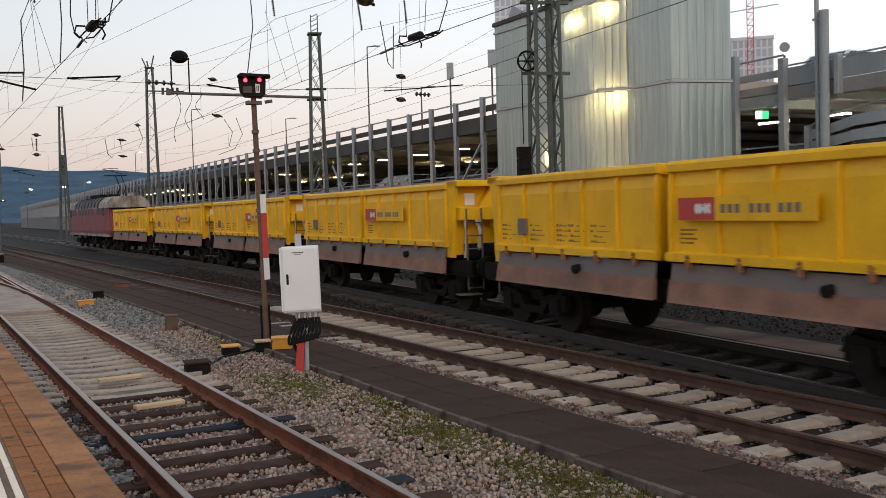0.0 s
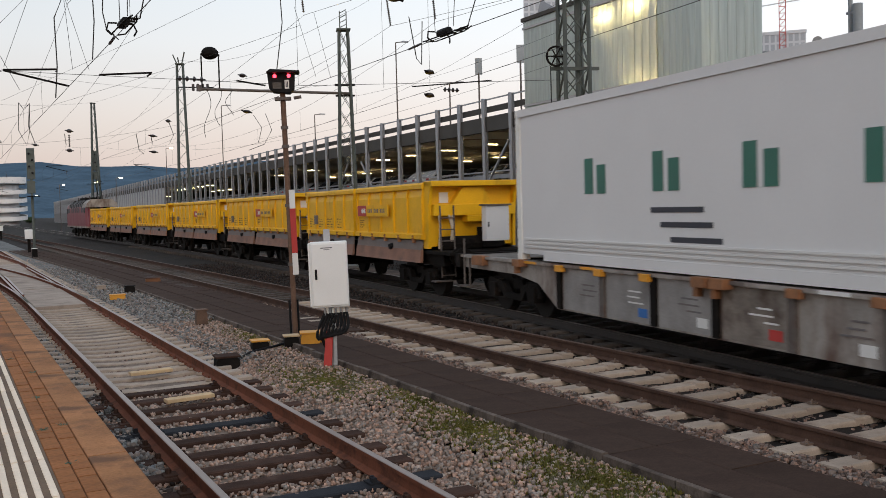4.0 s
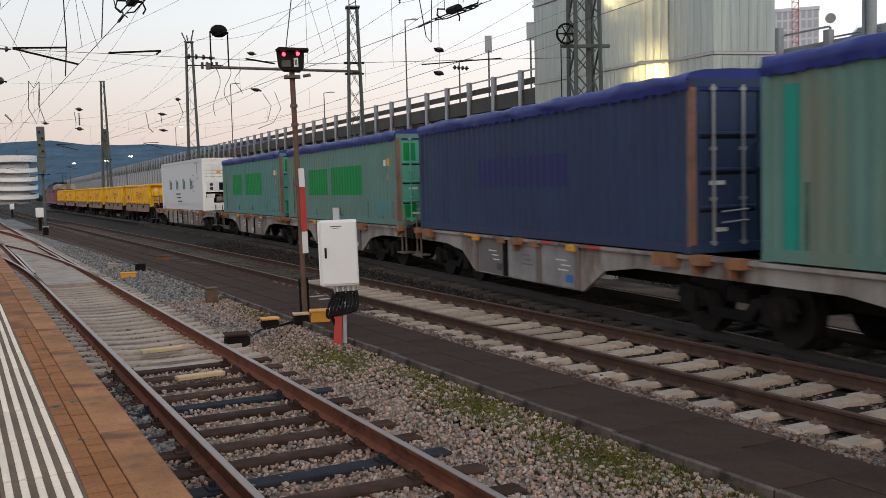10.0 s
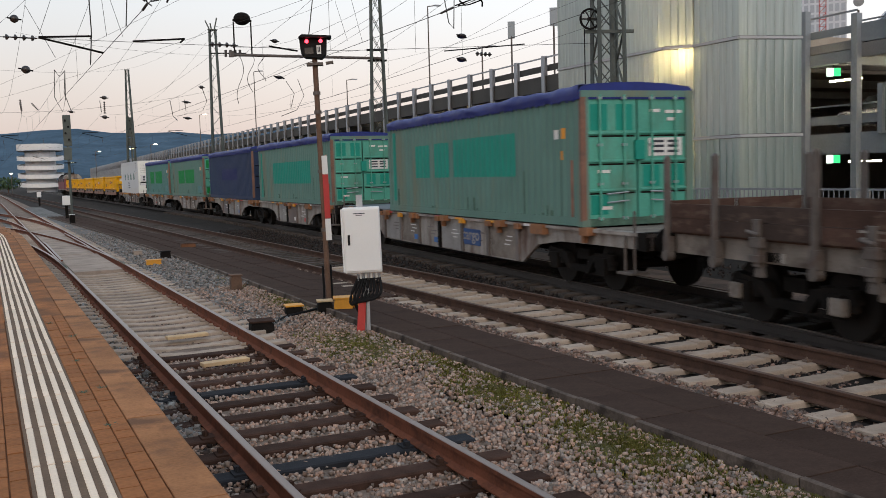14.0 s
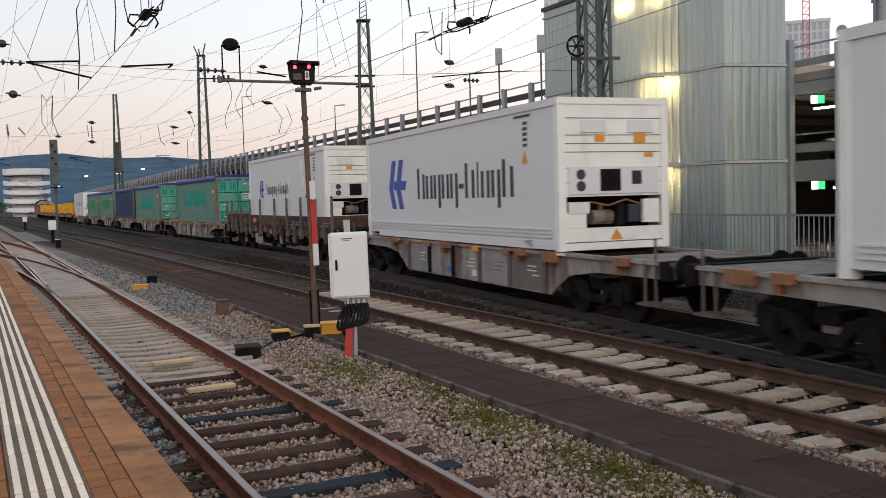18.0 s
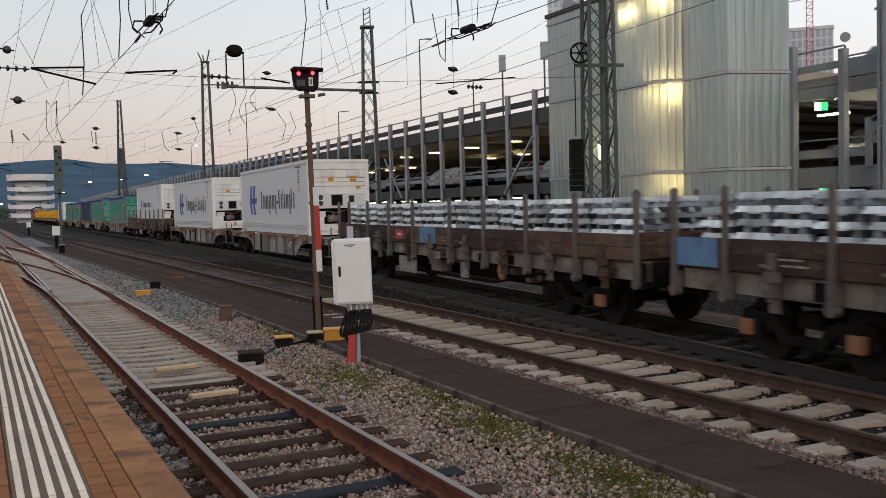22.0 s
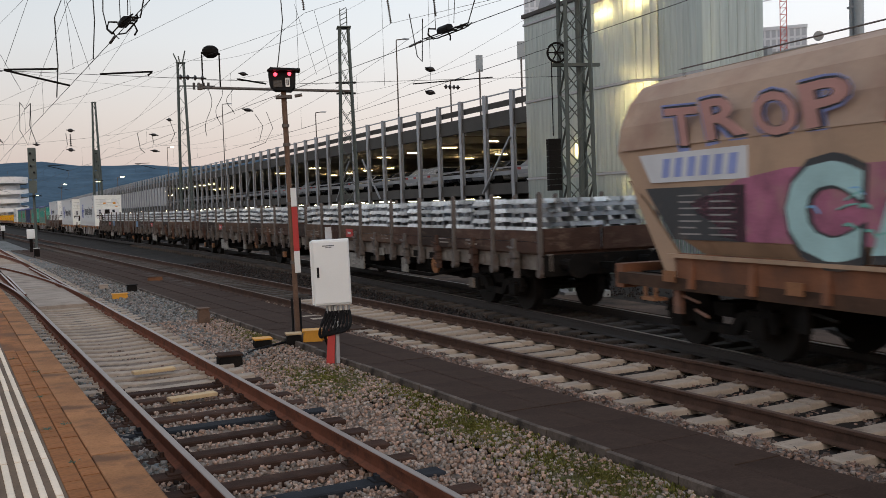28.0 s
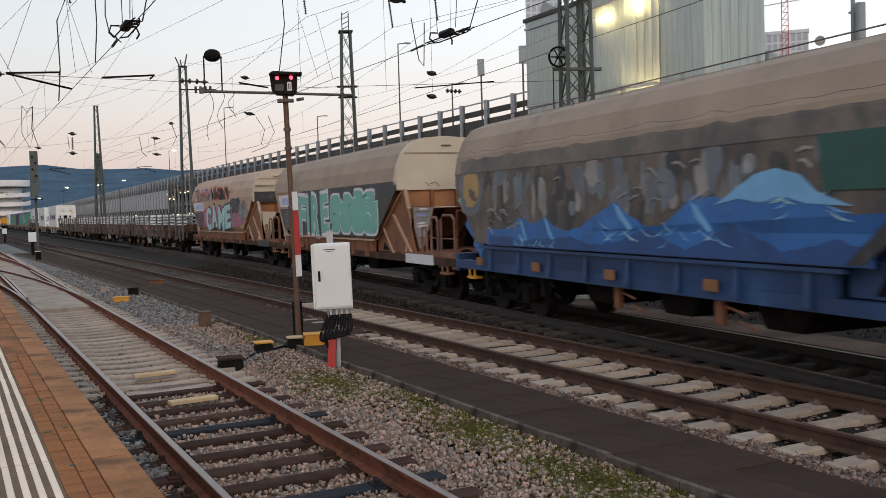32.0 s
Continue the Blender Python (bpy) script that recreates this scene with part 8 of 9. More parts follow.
        for zz in rows[1:-1]:
            part("door_rib", Shape().prism([(ye + 0.045, zz - 0.045), (ye + 0.012, zz - 0.012), (ye + 0.012, zz + 0.012), (ye + 0.045, zz + 0.03)], sgn * 0.56 - 0.50, sgn * 0.56 + 0.50, "x"), door_mat, door)
            # flat dark strip below the rib: the rib's shade laid on as colour
            part("rib_shade_strip", Shape().span(sgn * 0.56 - 0.50, sgn * 0.56 + 0.50, ye + 0.040, ye + 0.046, zz - 0.075, zz - 0.045), "under", door)
        for x0 in (0.30, 0.82):
            part("locking_bar", Shape().rod((sgn * x0, ye - 0.005, 0.10), (sgn * x0, ye - 0.005, H - 0.08), 0.022, 8), "teal_pale" if teal else "galv", door)
            for zz in (0.14, 0.78, 1.5, H - 0.14):
                part("bar_bracket", Shape().box(sgn * x0, ye + 0.01, zz, 0.10, 0.05, 0.05), "galv", door)
        for zz in (0.46, 0.62):
            part("bar_handle", Shape().rod((sgn * 0.24, ye - 0.03, zz), (sgn * 0.70, ye - 0.03, zz - 0.03), 0.016, 6), "galv", door)
        for s_, r_, q_ in bright:
            if s_ == sgn:
                xa = sgn * 0.56 + (-0.44 if q_ == 0 else 0.10)
                part("painted_field", Shape().span(xa, xa + 0.36, ye + 0.041, ye + 0.046, rows[r_] + 0.05, rows[r_ + 1] - 0.09), patch_mat, door, "bright painted door field")
    part("lock_box", Shape().box(0.02, ye + 0.0, 1.40, 0.20, 0.06, 0.36), patch_mat if bright else door_mat, c, "bright lock cover")
    lb = part("door_label", Shape().span(0.24, 0.98, ye + 0.028, ye + 0.038, 1.28, 1.62), "white_paint", c, "white board with dark bars")
    for xa in (0.34, 0.66):
        for zz in (1.34, 1.44, 1.53):
            part("label_bar", Shape().span(xa, xa + 0.24, ye + 0.022, ye + 0.028, zz, zz + 0.045), "letter_dark", lb)
    for xa, zz, wd in ((-0.86, 0.98, 0.26), (-0.80, 0.30, 0.24), (0.62, 2.08, 0.36), (0.28, 2.10, 0.22), (0.66, 1.94, 0.2)):
        part("small_label", Shape().span(xa, xa + wd, ye + 0.030, ye + 0.0395, zz, zz + 0.06), "white_paint", c)
    part("door_header", Shape().box(0, ye + 0.06, H - 0.06, W - 0.3, 0.12, 0.12), colour, c)
    part("door_sill", Shape().box(0, ye + 0.06, 0.07, W - 0.3, 0.12, 0.14), "moss" if teal else colour, c)
    # tarpaulin with slanting folds and a corded hem
    rs = random.Random(int(abs(u + dy) * 10))
    n, ph = 150, rs.uniform(0, 9)
    prof = [(-1.232, -0.16, 0.0), (-1.246, -0.07, 0.3), (-1.248, 0.0, 0.7), (-1.20, 0.07, 1.0), (-1.0, 0.12, 1.0), (-0.5, 0.15, 0.8), (0.0, 0.16, 0.6), (0.6, 0.14, 0.6), (1.15, 0.08, 0.6), (1.245, 0.0, 0.4), (1.235, -0.14, 0.0)]
    vs = []
    for j in range(n + 1):
        y = -L / 2 + 0.02 + (L - 0.04) * j / n
        for i, (a, b, f) in enumerate(prof):
            fold = math.sin(3.1 * y - 1.5 * i + ph + 0.8 * math.sin(0.9 * y)) * 0.6 + math.sin(6.1 * y - 2.3 * i + 1.7 * ph + math.sin(1.3 * y)) * 0.45 + math.sin(0.8 * y - i * 0.4) * 0.4
            out = 0.034 * fold * (0.3 + f)
            vs.append((a + math.copysign(out, a) * (1 if abs(a) > 1.1 else 0), y, H + b + (0.026 * fold * f if i else 0.012 * math.sin(9 * y + ph))))
    k = len(prof)
    fs = [(j * k + i, j * k + i + 1, (j + 1) * k + i + 1, (j + 1) * k + i) for j in range(n) for i in range(k - 1)]
    t = Shape().add(vs, fs)
    t.add([(a, -L / 2 + 0.015, H + b) for a, b, _ in prof] + [(a, -L / 2 + 0.015, H - 0.16) for a, b, _ in prof], [(i, i + 1, k + i + 1, k + i) for i in range(k - 1)])
    tarp = part("tarpaulin", t, "tarp", c, "creased blue tarpaulin cover", smooth=True)
    hem = Shape()
    y = -L / 2 + 0.2
    while y < L / 2 - 0.2:
        hem.span(-1.250, -1.236, y, y + 0.05, H - 0.19, H - 0.13)
        y += rs.uniform(0.22, 0.34)
    tagged(part("hem_cord", hem, "tarp", tarp), kind="stuff")
    return rolls(c, u, half, dy, z)


# white reefer on its own wagon
flat_wagon(-19.7, 18.6, "a", [(-5.4, 5.4)], (-6, -0.2, 0.2, 6), label="rusty container flat wagon with straight sills")
reefer(-19.7, 6.7, 0.0, 1.16, "", "letter_green", False, 0.60, 4.6, 1.22, 0)
# two articulated pairs
GREEN2 = [(0.75, 3.05, 0.84, 1.72), (-2.87, 0.33, 0.84, 1.74), (4.75, 5.0, 0.35, 2.15)]
flat_wagon(-42.7, 26.0, "b", [(-9.6, -3.2), (3.2, 9.6)], (-12.3, -6.4, -0.4, 0.4, 6.4, 12.3), arts=True)
dry_container(-42.7, 10.4, 6.36, 1.16, "teal_blue", [(-2.6, 0.8, 0.86, 1.80), (1.34, 3.47, 0.86, 1.80), (5.0, 5.3, 0.46, 2.15)], "green_patch", label="faded teal container with bright green patches and blue tarpaulin")
dry_container(-42.7, 10.4, -6.32, 1.16, "teal", GREEN2, "green_patch", label="faded teal container with two bright green patches and blue tarpaulin")
flat_wagon(-68.8, 26.0, "b", [(-9.6, -3.2), (3.2, 9.6)], (-12.3, -6.4, -0.4, 0.4, 6.4, 12.3), arts=True)
dry_container(-68.8, 10.4, 6.45, 1.16, "navy", [(-2.1, 2.0, 1.0, 1.6)], "navy_patch", label="faded navy blue container with darker patch and blue tarpaulin")
dry_container(-68.8, 10.4, -6.62, 1.16, "teal", [(-2.95, 3.1, 0.80, 1.70), (5.05, 5.4, 0.15, 2.2)], "teal_bright", label="faded teal container with a long bright teal patch and blue tarpaulin")
# single green on a long wagon, empty deck ahead
flat_wagon(-92.0, 19.4, "c", [(-5.6, 5.6)], (-7.8, -4, -0.6, 1.8, 4.2, 6.0), label="grey container flat wagon with straight sills and rust-orange latches")
dry_container(-92.0, 7.1, -1.8, 1.16, "teal", [(2.35, 3.55, 0.95, 1.80), (0.95, 1.95, 0.95, 1.82), (-2.95, 0.65, 0.95, 1.86), (5.05, 5.4, 0.3, 2.25)], "teal_bright", label="weathered teal container with three bright patches and blue tarpaulin")


# stake wagons
def stake_wagon(u, seed, red_at=0.2, load=True):
    w = thing("stake_wagon", "brown weathered stake wagon with low wooden sides", "freight wagon", "stake wagons")
    rs = random.Random(seed)
    h = 9.2
    for x in (-1.15, 1.15):
        part("side_sill", Shape().span(x - 0.05, x + 0.05, -h, h, 0.90, 1.22), "frame_dusty", w)
    part("underframe", Shape().span(-1.1, 1.1, -h + 0.2, h - 0.2, 1.00, 1.19), "under", w)
    for sgn in (-1, 1):
        part("headstock", Shape().box(0, sgn * (h - 0.1), 1.0, 2.6, 0.2, 0.4), "under", w)
    part("centre_sill", Shape().prism([(-8.6, 1.0), (-7.6, 0.72), (-5.4, 0.72), (-4.6, 0.42), (4.6, 0.42), (5.4, 0.72), (7.6, 0.72), (8.6, 1.0)], -0.45, 0.45, "x"), "under", w)
    part("truss_rod", Shape().pipe([(-0.9, -5.6, 0.86), (-0.9, -2.6, 0.45), (-0.9, 2.6, 0.45), (-0.9, 5.6, 0.86)], 0.05, 6), "under", w)
    part("deck", Shape().span(-1.25, 1.25, -h + 0.1, h - 0.1, 1.20, 1.27), "wood_brown", w)
    posts = [-9.1, -7.1, -5.1, -3.0, -0.98, 1.67, 3.72, 5.77, 7.82, 9.05]
    tones = ("wood_brown", "wood_dark", "wood_brown", "wood_tan", "wood_dark", "wood_brown")
    for y0, y1 in zip(posts[:-1], posts[1:]):
        for x in (-1, 1):
            tone = tones[rs.randrange(6)] if y1 - y0 < 2.3 else "wood_tan"
            for j in range(2 if x < 0 else 0):
                b = Shape().span(x * 1.29 - 0.03, x * 1.29 + 0.03, y0 + 0.09, y1 - 0.09, 1.235 + 0.22 * j, 1.445 + 0.22 * j)
                ob = part("side_board", b, tone, w)
            if x < 0 and y1 - y0 > 1.5:
                if rs.random() < 0.5:
                    m0 = y0 + rs.uniform(0.3, 0.9)
                    part("chalk_mark", Shape().span(-1.324, -1.321, m0, m0 + 0.5, 1.33, 1.36), "frame_grey", ob)
                    part("chalk_mark", Shape().span(-1.324, -1.321, m0 + 0.1, m0 + 0.55, 1.41, 1.44), "frame_grey", ob)
                # a hinge column in the middle of each bay
                yq = (y0 + y1) / 2 + rs.uniform(-0.08, 0.08) if y0 != 1.67 else 2.12
                col = Shape().span(-1.37, -1.24, yq - 0.07, yq + 0.07, 0.86, 1.50).span(-1.40, -1.28, yq - 0.13, yq + 0.10, 1.12, 1.26).span(-1.39, -1.27, yq - 0.10, yq + 0.13, 0.92, 1.02)
                col.rod((-1.42, yq - 0.12, 1.30), (-1.42, yq + 0.12, 1.34), 0.028, 6).prism([(yq - 0.09, 0.72), (yq + 0.09, 0.72), (yq + 0.06, 0.90), (yq - 0.06, 0.90)], -1.33, -1.25, "x")
                part("hinge_column", col, rs.choice(("stake", "wood_brown", "stake")), w, "rusty hinge and latch column", bevel=0.01)
                for _ in range(2):
                    yq, wq = rs.uniform(y0 + 0.2, y1 - 0.5), rs.uniform(0.15, 0.45)
                    part("sill_plate", Shape().span(-1.222, -1.20, yq, yq + wq, 0.93, rs.uniform(1.05, 1.19)), rs.choice(("frame_grey", "frame_dusty", "under", "wood_dark")), w)
    part("side_board", Shape().span(1.26, 1.32, posts[0] + 0.09, posts[-1] - 0.09, 1.235, 1.665), "wood_brown", w)
    for y in posts:
        for x in (-1, 1):
            s = Shape().prism([(x * 1.28, 0.84), (x * 1.37, 0.84), (x * 1.36, 2.36), (x * 1.32, 2.40), (x * 1.28, 2.36)], y - 0.036, y + 0.036)
            s.rod((x * 1.25, y, 0.86), (x * 1.385, y, 0.86), 0.085, 12).span(x * 1.24, x * 1.36, y - 0.075, y + 0.075, 0.92, 1.16)
            part("stake", s, "stake", w)
    for yq in (-7.6, -5.6, 5.6, 7.6):
        part("axle_box", Shape().box(-1.12, yq, 0.46, 0.12, 0.24, 0.22), rs.choice(("lock", "frame_dusty", "under")), w, bevel=0.02)
    for k in range(10):
        yq = rs.uniform(-5, 5)
        part("brake_gear", Shape().box(rs.uniform(-0.95, -0.5), yq, rs.uniform(0.55, 0.85), 0.3, rs.uniform(0.15, 0.8), rs.uniform(0.12, 0.3)), rs.choice(("under", "under", "frame_dusty")), w, bevel=0.02)
    for y in (-6.6, 6.6):
        bogie(w, y)
    for sgn in (-1, 1):
        buffers(w, sgn * (h - 0.05), sgn)
        for x in (-1, 1):
            part("end_board", Shape().span(x * 0.65 - 0.62, x * 0.65 + 0.62, sgn * (h - 0.06) - 0.03, sgn * (h - 0.06) + 0.03, 1.27, 1.70), "wood_brown", w)
    for yq in (2.45,):
        pl = part("red_plate", Shape().span(-1.332, -1.322, yq, yq + 0.64, 1.31, 1.56), "red_paint", w, "red plate with white emblem")
        part("plate_emblem", Shape().span(-1.337, -1.332, yq + 0.18, yq + 0.46, 1.41, 1.47), "white_paint", pl)
    lb = part("label_board", Shape().span(-1.26, -1.22, 1.7, 3.05, 0.40, 0.84), "label_grey", w, "pale label board with faint lines under the frame")
    for j in range(3):
        part("label_line", Shape().span(-1.264, -1.26, 1.85 + 0.08 * j, 2.85, 0.50 + 0.12 * j, 0.545 + 0.12 * j), "frame_grey", lb)
    part("label_board", Shape().span(-1.26, -1.22, -1.88, -1.46, 0.50, 0.86), "label_grey", w, "pale label board under the frame")
    part("label_plate", Shape().span(-1.25, -1.225, -0.06, 0.4, 0.86, 1.06), "label_grey", w, "small pale label plate")
    part("air_tank", Shape().rod((-1.0, -h + 1.0, 0.9), (-1.0, -h + 1.5, 0.9), 0.18, 10), "wheel", w)
    part("brake_wheel", Shape().rod((-1.2, -3.75, 0.78), (-1.26, -3.75, 0.78), 0.20, 14).rod((-1.26, -3.75, 0.78), (-1.29, -3.75, 0.78), 0.06, 8).box(-1.27, -3.75, 0.78, 0.02, 0.36, 0.04), "hand_wheel", w, "rusty orange hand-brake wheel")
    for ya, yb in {11: ((0.0, 1.15),), 12: ((8.0, 9.0),)}.get(seed, ()):
        part("blue_drop_panel", Shape().span(-1.328, -1.321, ya, yb, 1.25, 1.66), "drop_blue", w, "faded blue side panel")
    return rolls(w, u, 6.6)


def ingot_load(u, half, seed, y0, y1, w=2.2):
    """Layers of cast ingots stacked in bundles on the deck."""
    rs = random.Random(seed)
    load = thing("ingot_stack", "bright silvery aluminium ingots stacked in crossed layers", "metal ingots", "ingot stacks")
    bar = [(-0.055, 0.0), (0.055, 0.0), (0.040, 0.088), (-0.040, 0.088)]
    mesh_l = Shape().prism(bar, -0.35, 0.35, "y").prism([(-0.062, 0.0), (0.062, 0.0), (0.05, 0.045), (-0.05, 0.045)], -0.385, -0.28, "y").prism([(-0.062, 0.0), (0.062, 0.0), (0.05, 0.045), (-0.05, 0.045)], 0.28, 0.385, "y").prism([(-0.058, -0.02), (0.058, -0.02), (0.058, 0.01), (-0.058, 0.01)], -0.16, 0.14, "y").mesh("ingot", "ingot")
    mesh_c = Shape().prism([(-0.075, 0.0), (0.075, 0.0), (0.052, 0.088), (-0.052, 0.088)], -0.36, 0.36, "x").mesh("ingot", "ingot_shaded")
    # added dark filler block, standing for the shade deep between the ingots
    part("stack_shade_core", Shape().span(-0.72, 1.05, y0 + 0.55, y1 - 0.15, 0.0, 0.86), "under", load, "dark block for the shade inside the stack")
    part("lower_layers", Shape().span(-1.02, 1.10, y0 + 0.05, y1 - 0.05, 0.0, 0.34), "ingot_shaded", load)
    y, col = y0 + 0.4, 0
    while y < y1 - 0.35:
        dz = rs.choice((-0.03, 0.0, 0.0, 0.02))
        for layer in range(7):
            z = 0.36 + 0.092 * layer + dz
            if layer % 2 == 0:
                share("ingot", mesh_l, load, (-1.06 + rs.uniform(-0.03, 0.03), y + rs.uniform(-0.03, 0.03), z), rs.uniform(-0.04, 0.04))
                if layer == 6:
                    for k in range(3):
                        share("ingot", mesh_l, load, (-0.82 + 0.26 * k + rs.uniform(-0.03, 0.03), y + rs.uniform(-0.03, 0.03), z), rs.uniform(-0.06, 0.06))
            else:
                for k in range(2):
                    share("ingot", mesh_c, load, (-0.70 + rs.uniform(-0.05, 0.04), y - 0.20 + 0.40 * k + rs.uniform(-0.08, 0.08), z), rs.uniform(-0.08, 0.08))
        y += 0.80
    # the rear face shows ingot ends and cross bars over the whole width
    for layer in range(7):
        z = 0.36 + 0.092 * layer
        for k in range(6 if layer % 2 == 0 else 3):
            if layer % 2 == 0:
                share("ingot", mesh_l, load, (-0.74 + 0.36 * k + rs.uniform(-0.04, 0.04), y0 + 0.40 + rs.uniform(-0.04, 0.04), z), rs.uniform(-0.05, 0.05))
            else:
                share("ingot", mesh_c, load, (-0.10 + 0.74 * k * 0.55 + rs.uniform(-0.04, 0.04), y0 + 0.16 + rs.uniform(-0.04, 0.04), z), rs.uniform(-0.06, 0.06))
    return rolls(load, u, half, 0.0, 1.275)


stake_wagon(-111.6, 2)
reefer(-111.6, 6.6, -2.0, 1.28, "tsdsd-tlsdt", "letter_dark", True, 0.45, 2.75, 1.29, 3.7, dirty=True)
flat_wagon(-131.4, 17.8, "d", [(-5.6, 4.2)], (-7.6, -3.8, 0.4, 4.2, 7.0))
reefer(-131.4, 6.3, 0.7, 1.16, "tsdsd-tlsdt", "letter_dark", True, 0.80, 1.72, 1.05, 5.9)
flat_wagon(-150.0, 18.4, "d", [(-4.4, 4.6)], (-7.6, -3.8, 0.4, 4.2, 7.0))
reefer(-150.0, 6.6, 0.0, 1.16, "tsdsd-tlsdt", "letter_dark", True, 0.80, 1.87, 1.05, 5.9)
for k in range(4):
    uu = -169.4 - 19.3 * k
    stake_wagon(uu, 11 + k)
    ingot_load(uu, 6.6, 30 + k, -8.9, 8.9)


# grain hoppers
def hopper_wagon(u, art):
    w = thing("hopper_wagon", {"a": "cream bulk hopper wagon with pale cyan and red graffiti", "b": "brown bulk hopper wagon with mint green graffiti", "c": "hopper wagon painted with blue mountain graffiti"}[art], "freight wagon", "graffiti hopper wagons")
    blue = art == "c"
    rl = random.Random(ord(art))
    RT = -5.02
    side = [(-1.24, 1.40), (-1.38, 1.60), (-1.41, 2.40), (-1.41, 2.95), (-1.345, 3.32), (-1.20, 3.68), (-0.98, 3.93), (-0.6, 4.07), (0.0, 4.12)]
    ring = side + [(-x, z) for x, z in side[-2::-1]]
    k = len(ring)

    def end_y(z, front):
        """Where the end of the body lies at the height z."""
        if front:
            return 8.45 - 0.12 * max(0, z - 3.0) ** 2 - (0.0 if z > 2.7 else (2.7 - z) * 1.55)
        return RT + 0.05 * max(0, z - 3.0) + (0.0 if z > 2.75 else (2.75 - z) * 1.62)

    vs = [(x, end_y(z, False), z) for x, z in ring] + [(x, -2.0, z) for x, z in ring] + [(x, 5.6, z) for x, z in ring] + [(x * 0.97, end_y(z, True), z) for x, z in ring]
    fs = [(j * k + i, j * k + (i + 1) % k, (j + 1) * k + (i + 1) % k, (j + 1) * k + i) for j in range(3) for i in range(k)]
    body = part("hopper_body", Shape().add(vs, fs), "hop_cream", w)
    for nm, j in (("rear_slope", 0), ("front_slope", 3)):
        pts = vs[j * k:(j + 1) * k]
        e = Shape()
        half = len(pts) // 2
        for i in range(half):
            e.add([pts[i], pts[i + 1], pts[k - 2 - i], pts[k - 1 - i]], [(0, 1, 2, 3)])
        part(nm, e, "hop_end" if j == 0 else "hop_cream", body, "rust-brown sloping end sheet" if j == 0 else "")
    top = [(x * 1.008, z * 1.003) for x, z in side[3:]]
    top += [(-x, z) for x, z in top[-2::-1]]
    rs_ = Shape().add([(x, y, z) for y in (RT - 0.06, 8.3) for x, z in top], [(i, i + 1, len(top) + i + 1, len(top) + i) for i in range(len(top) - 1)])
    part("roof", rs_, "hop_pink" if art == "a" else "hop_roof", body, "dusty brown curved roof")
    capz = [(x * 1.02, z * 1.004) for x, z in side[3:]]
    capz += [(-x, z) for x, z in capz[-2::-1]]
    part("rear_cap", Shape().prism(capz + [(1.38, 2.72), (-1.38, 2.72)], RT - 0.10, RT + 0.08), "hop_pale", body, "pale cream upper end wall")
    part("rear_ledge", Shape().box(0, RT - 0.115, 2.86, 2.82, 0.05, 0.28), "hop_pale", body)
    part("cap_seam", Shape().span(-1.18, 1.18, RT - 0.112, RT - 0.10, 3.66, 3.70), "hop_roof", body)
    if art == "b":
        for xa in (-0.55, 0.35):
            for j in range(3):
                part("scrawl", Shape().box(xa + 0.14 * j, RT - 0.143, 2.86 + 0.03 * (j % 2), 0.16, 0.006, 0.02, Matrix.Rotation(radians(40 - 60 * (j % 2)), 3, "Y")), "stake", body)
    part("roof_hatch", Shape().span(-0.30, 0.30, -4.0, 7.6, 4.10, 4.16), "hop_roof", body)
    wr = Shape()
    for x in (-0.75,):
        wr.rod((x, -4.4, 4.16), (x, 7.6, 4.16), 0.011, 5)
        for j in range(8):
            wr.rod((x, -4.4 + 1.7 * j, 3.98), (x, -4.4 + 1.7 * j, 4.16), 0.010, 5)
    part("roof_rail", wr, "stake", body)
    tone = "g_sill" if blue else "hop_rust"
    for x in (-1, 1):
        s = Shape().prism([(x * 1.30, 0.90), (x * 1.36, 0.90), (x * 1.40, 1.36), (x * 1.34, 1.42), (x * 1.26, 1.40)], -3.0, 6.9)
        sill = part("side_sill", s, tone, w)
        part("sole_bar", Shape().span(x * 1.28 - 0.10, x * 1.28 + 0.10, -8.6, 8.5, 0.88, 1.06), tone if blue else "sole_dark", w)
        part("sill_lip", Shape().span(x * 1.42 - 0.035, x * 1.42 + 0.035, -3.2, 7.0, 1.36, 1.41), tone if blue else "hop_cream", sill)
        for j in range(8):
            y = -2.6 + 1.30 * j
            part("rib", Shape().prism([(x * 1.36, 0.92), (x * 1.46, 0.93), (x * 1.41, 1.36)], y - 0.05, y + 0.05), tone, sill)
            if j % 2:
                part("latch_plate", Shape().box(x * 1.44, y + 0.5, 1.08, 0.03, 0.28, 0.16), "lock", sill)
                lever = Shape().box(x * 1.24, y + 0.55, 0.70, 0.08, 0.16, 0.36).rod((x * 1.2, y + 0.2, 0.60), (x * 1.36, y - 0.3, 0.56), 0.025, 6).rod((x * 1.2, y + 0.5, 0.78), (x * 1.36, y - 0.1, 0.74), 0.02, 6)
                part("discharge_lever", lever, rl.choice(("skirt_rust", "under", "under", "hop_rust")), w)
        # bracket plates at the open rear platform
        for (ya, za), (yb, zb), wd, mt in (((-4.40, 2.10), (-5.70, 1.06), 0.11, "hop_cream"), ((-3.5, 1.5), (-4.3, 1.06), 0.12, "hop_rust"), ((-3.0, 1.38), (-5.15, 2.72), 0.10, "hop_cream"), ((-3.55, 1.75), (-4.35, 1.06), 0.09, "hop_cream")):
            if wd == 0.12:
                part("side_panel", Shape().prism([(-3.05, 1.08), (-3.05, 1.38), (-4.95, 2.64), (-5.12, 2.62), (-5.95, 1.08)], x * 1.225 - 0.012, x * 1.225 + 0.012, "x"), tone, w, "rust-brown side panel" if not blue else "navy side panel")
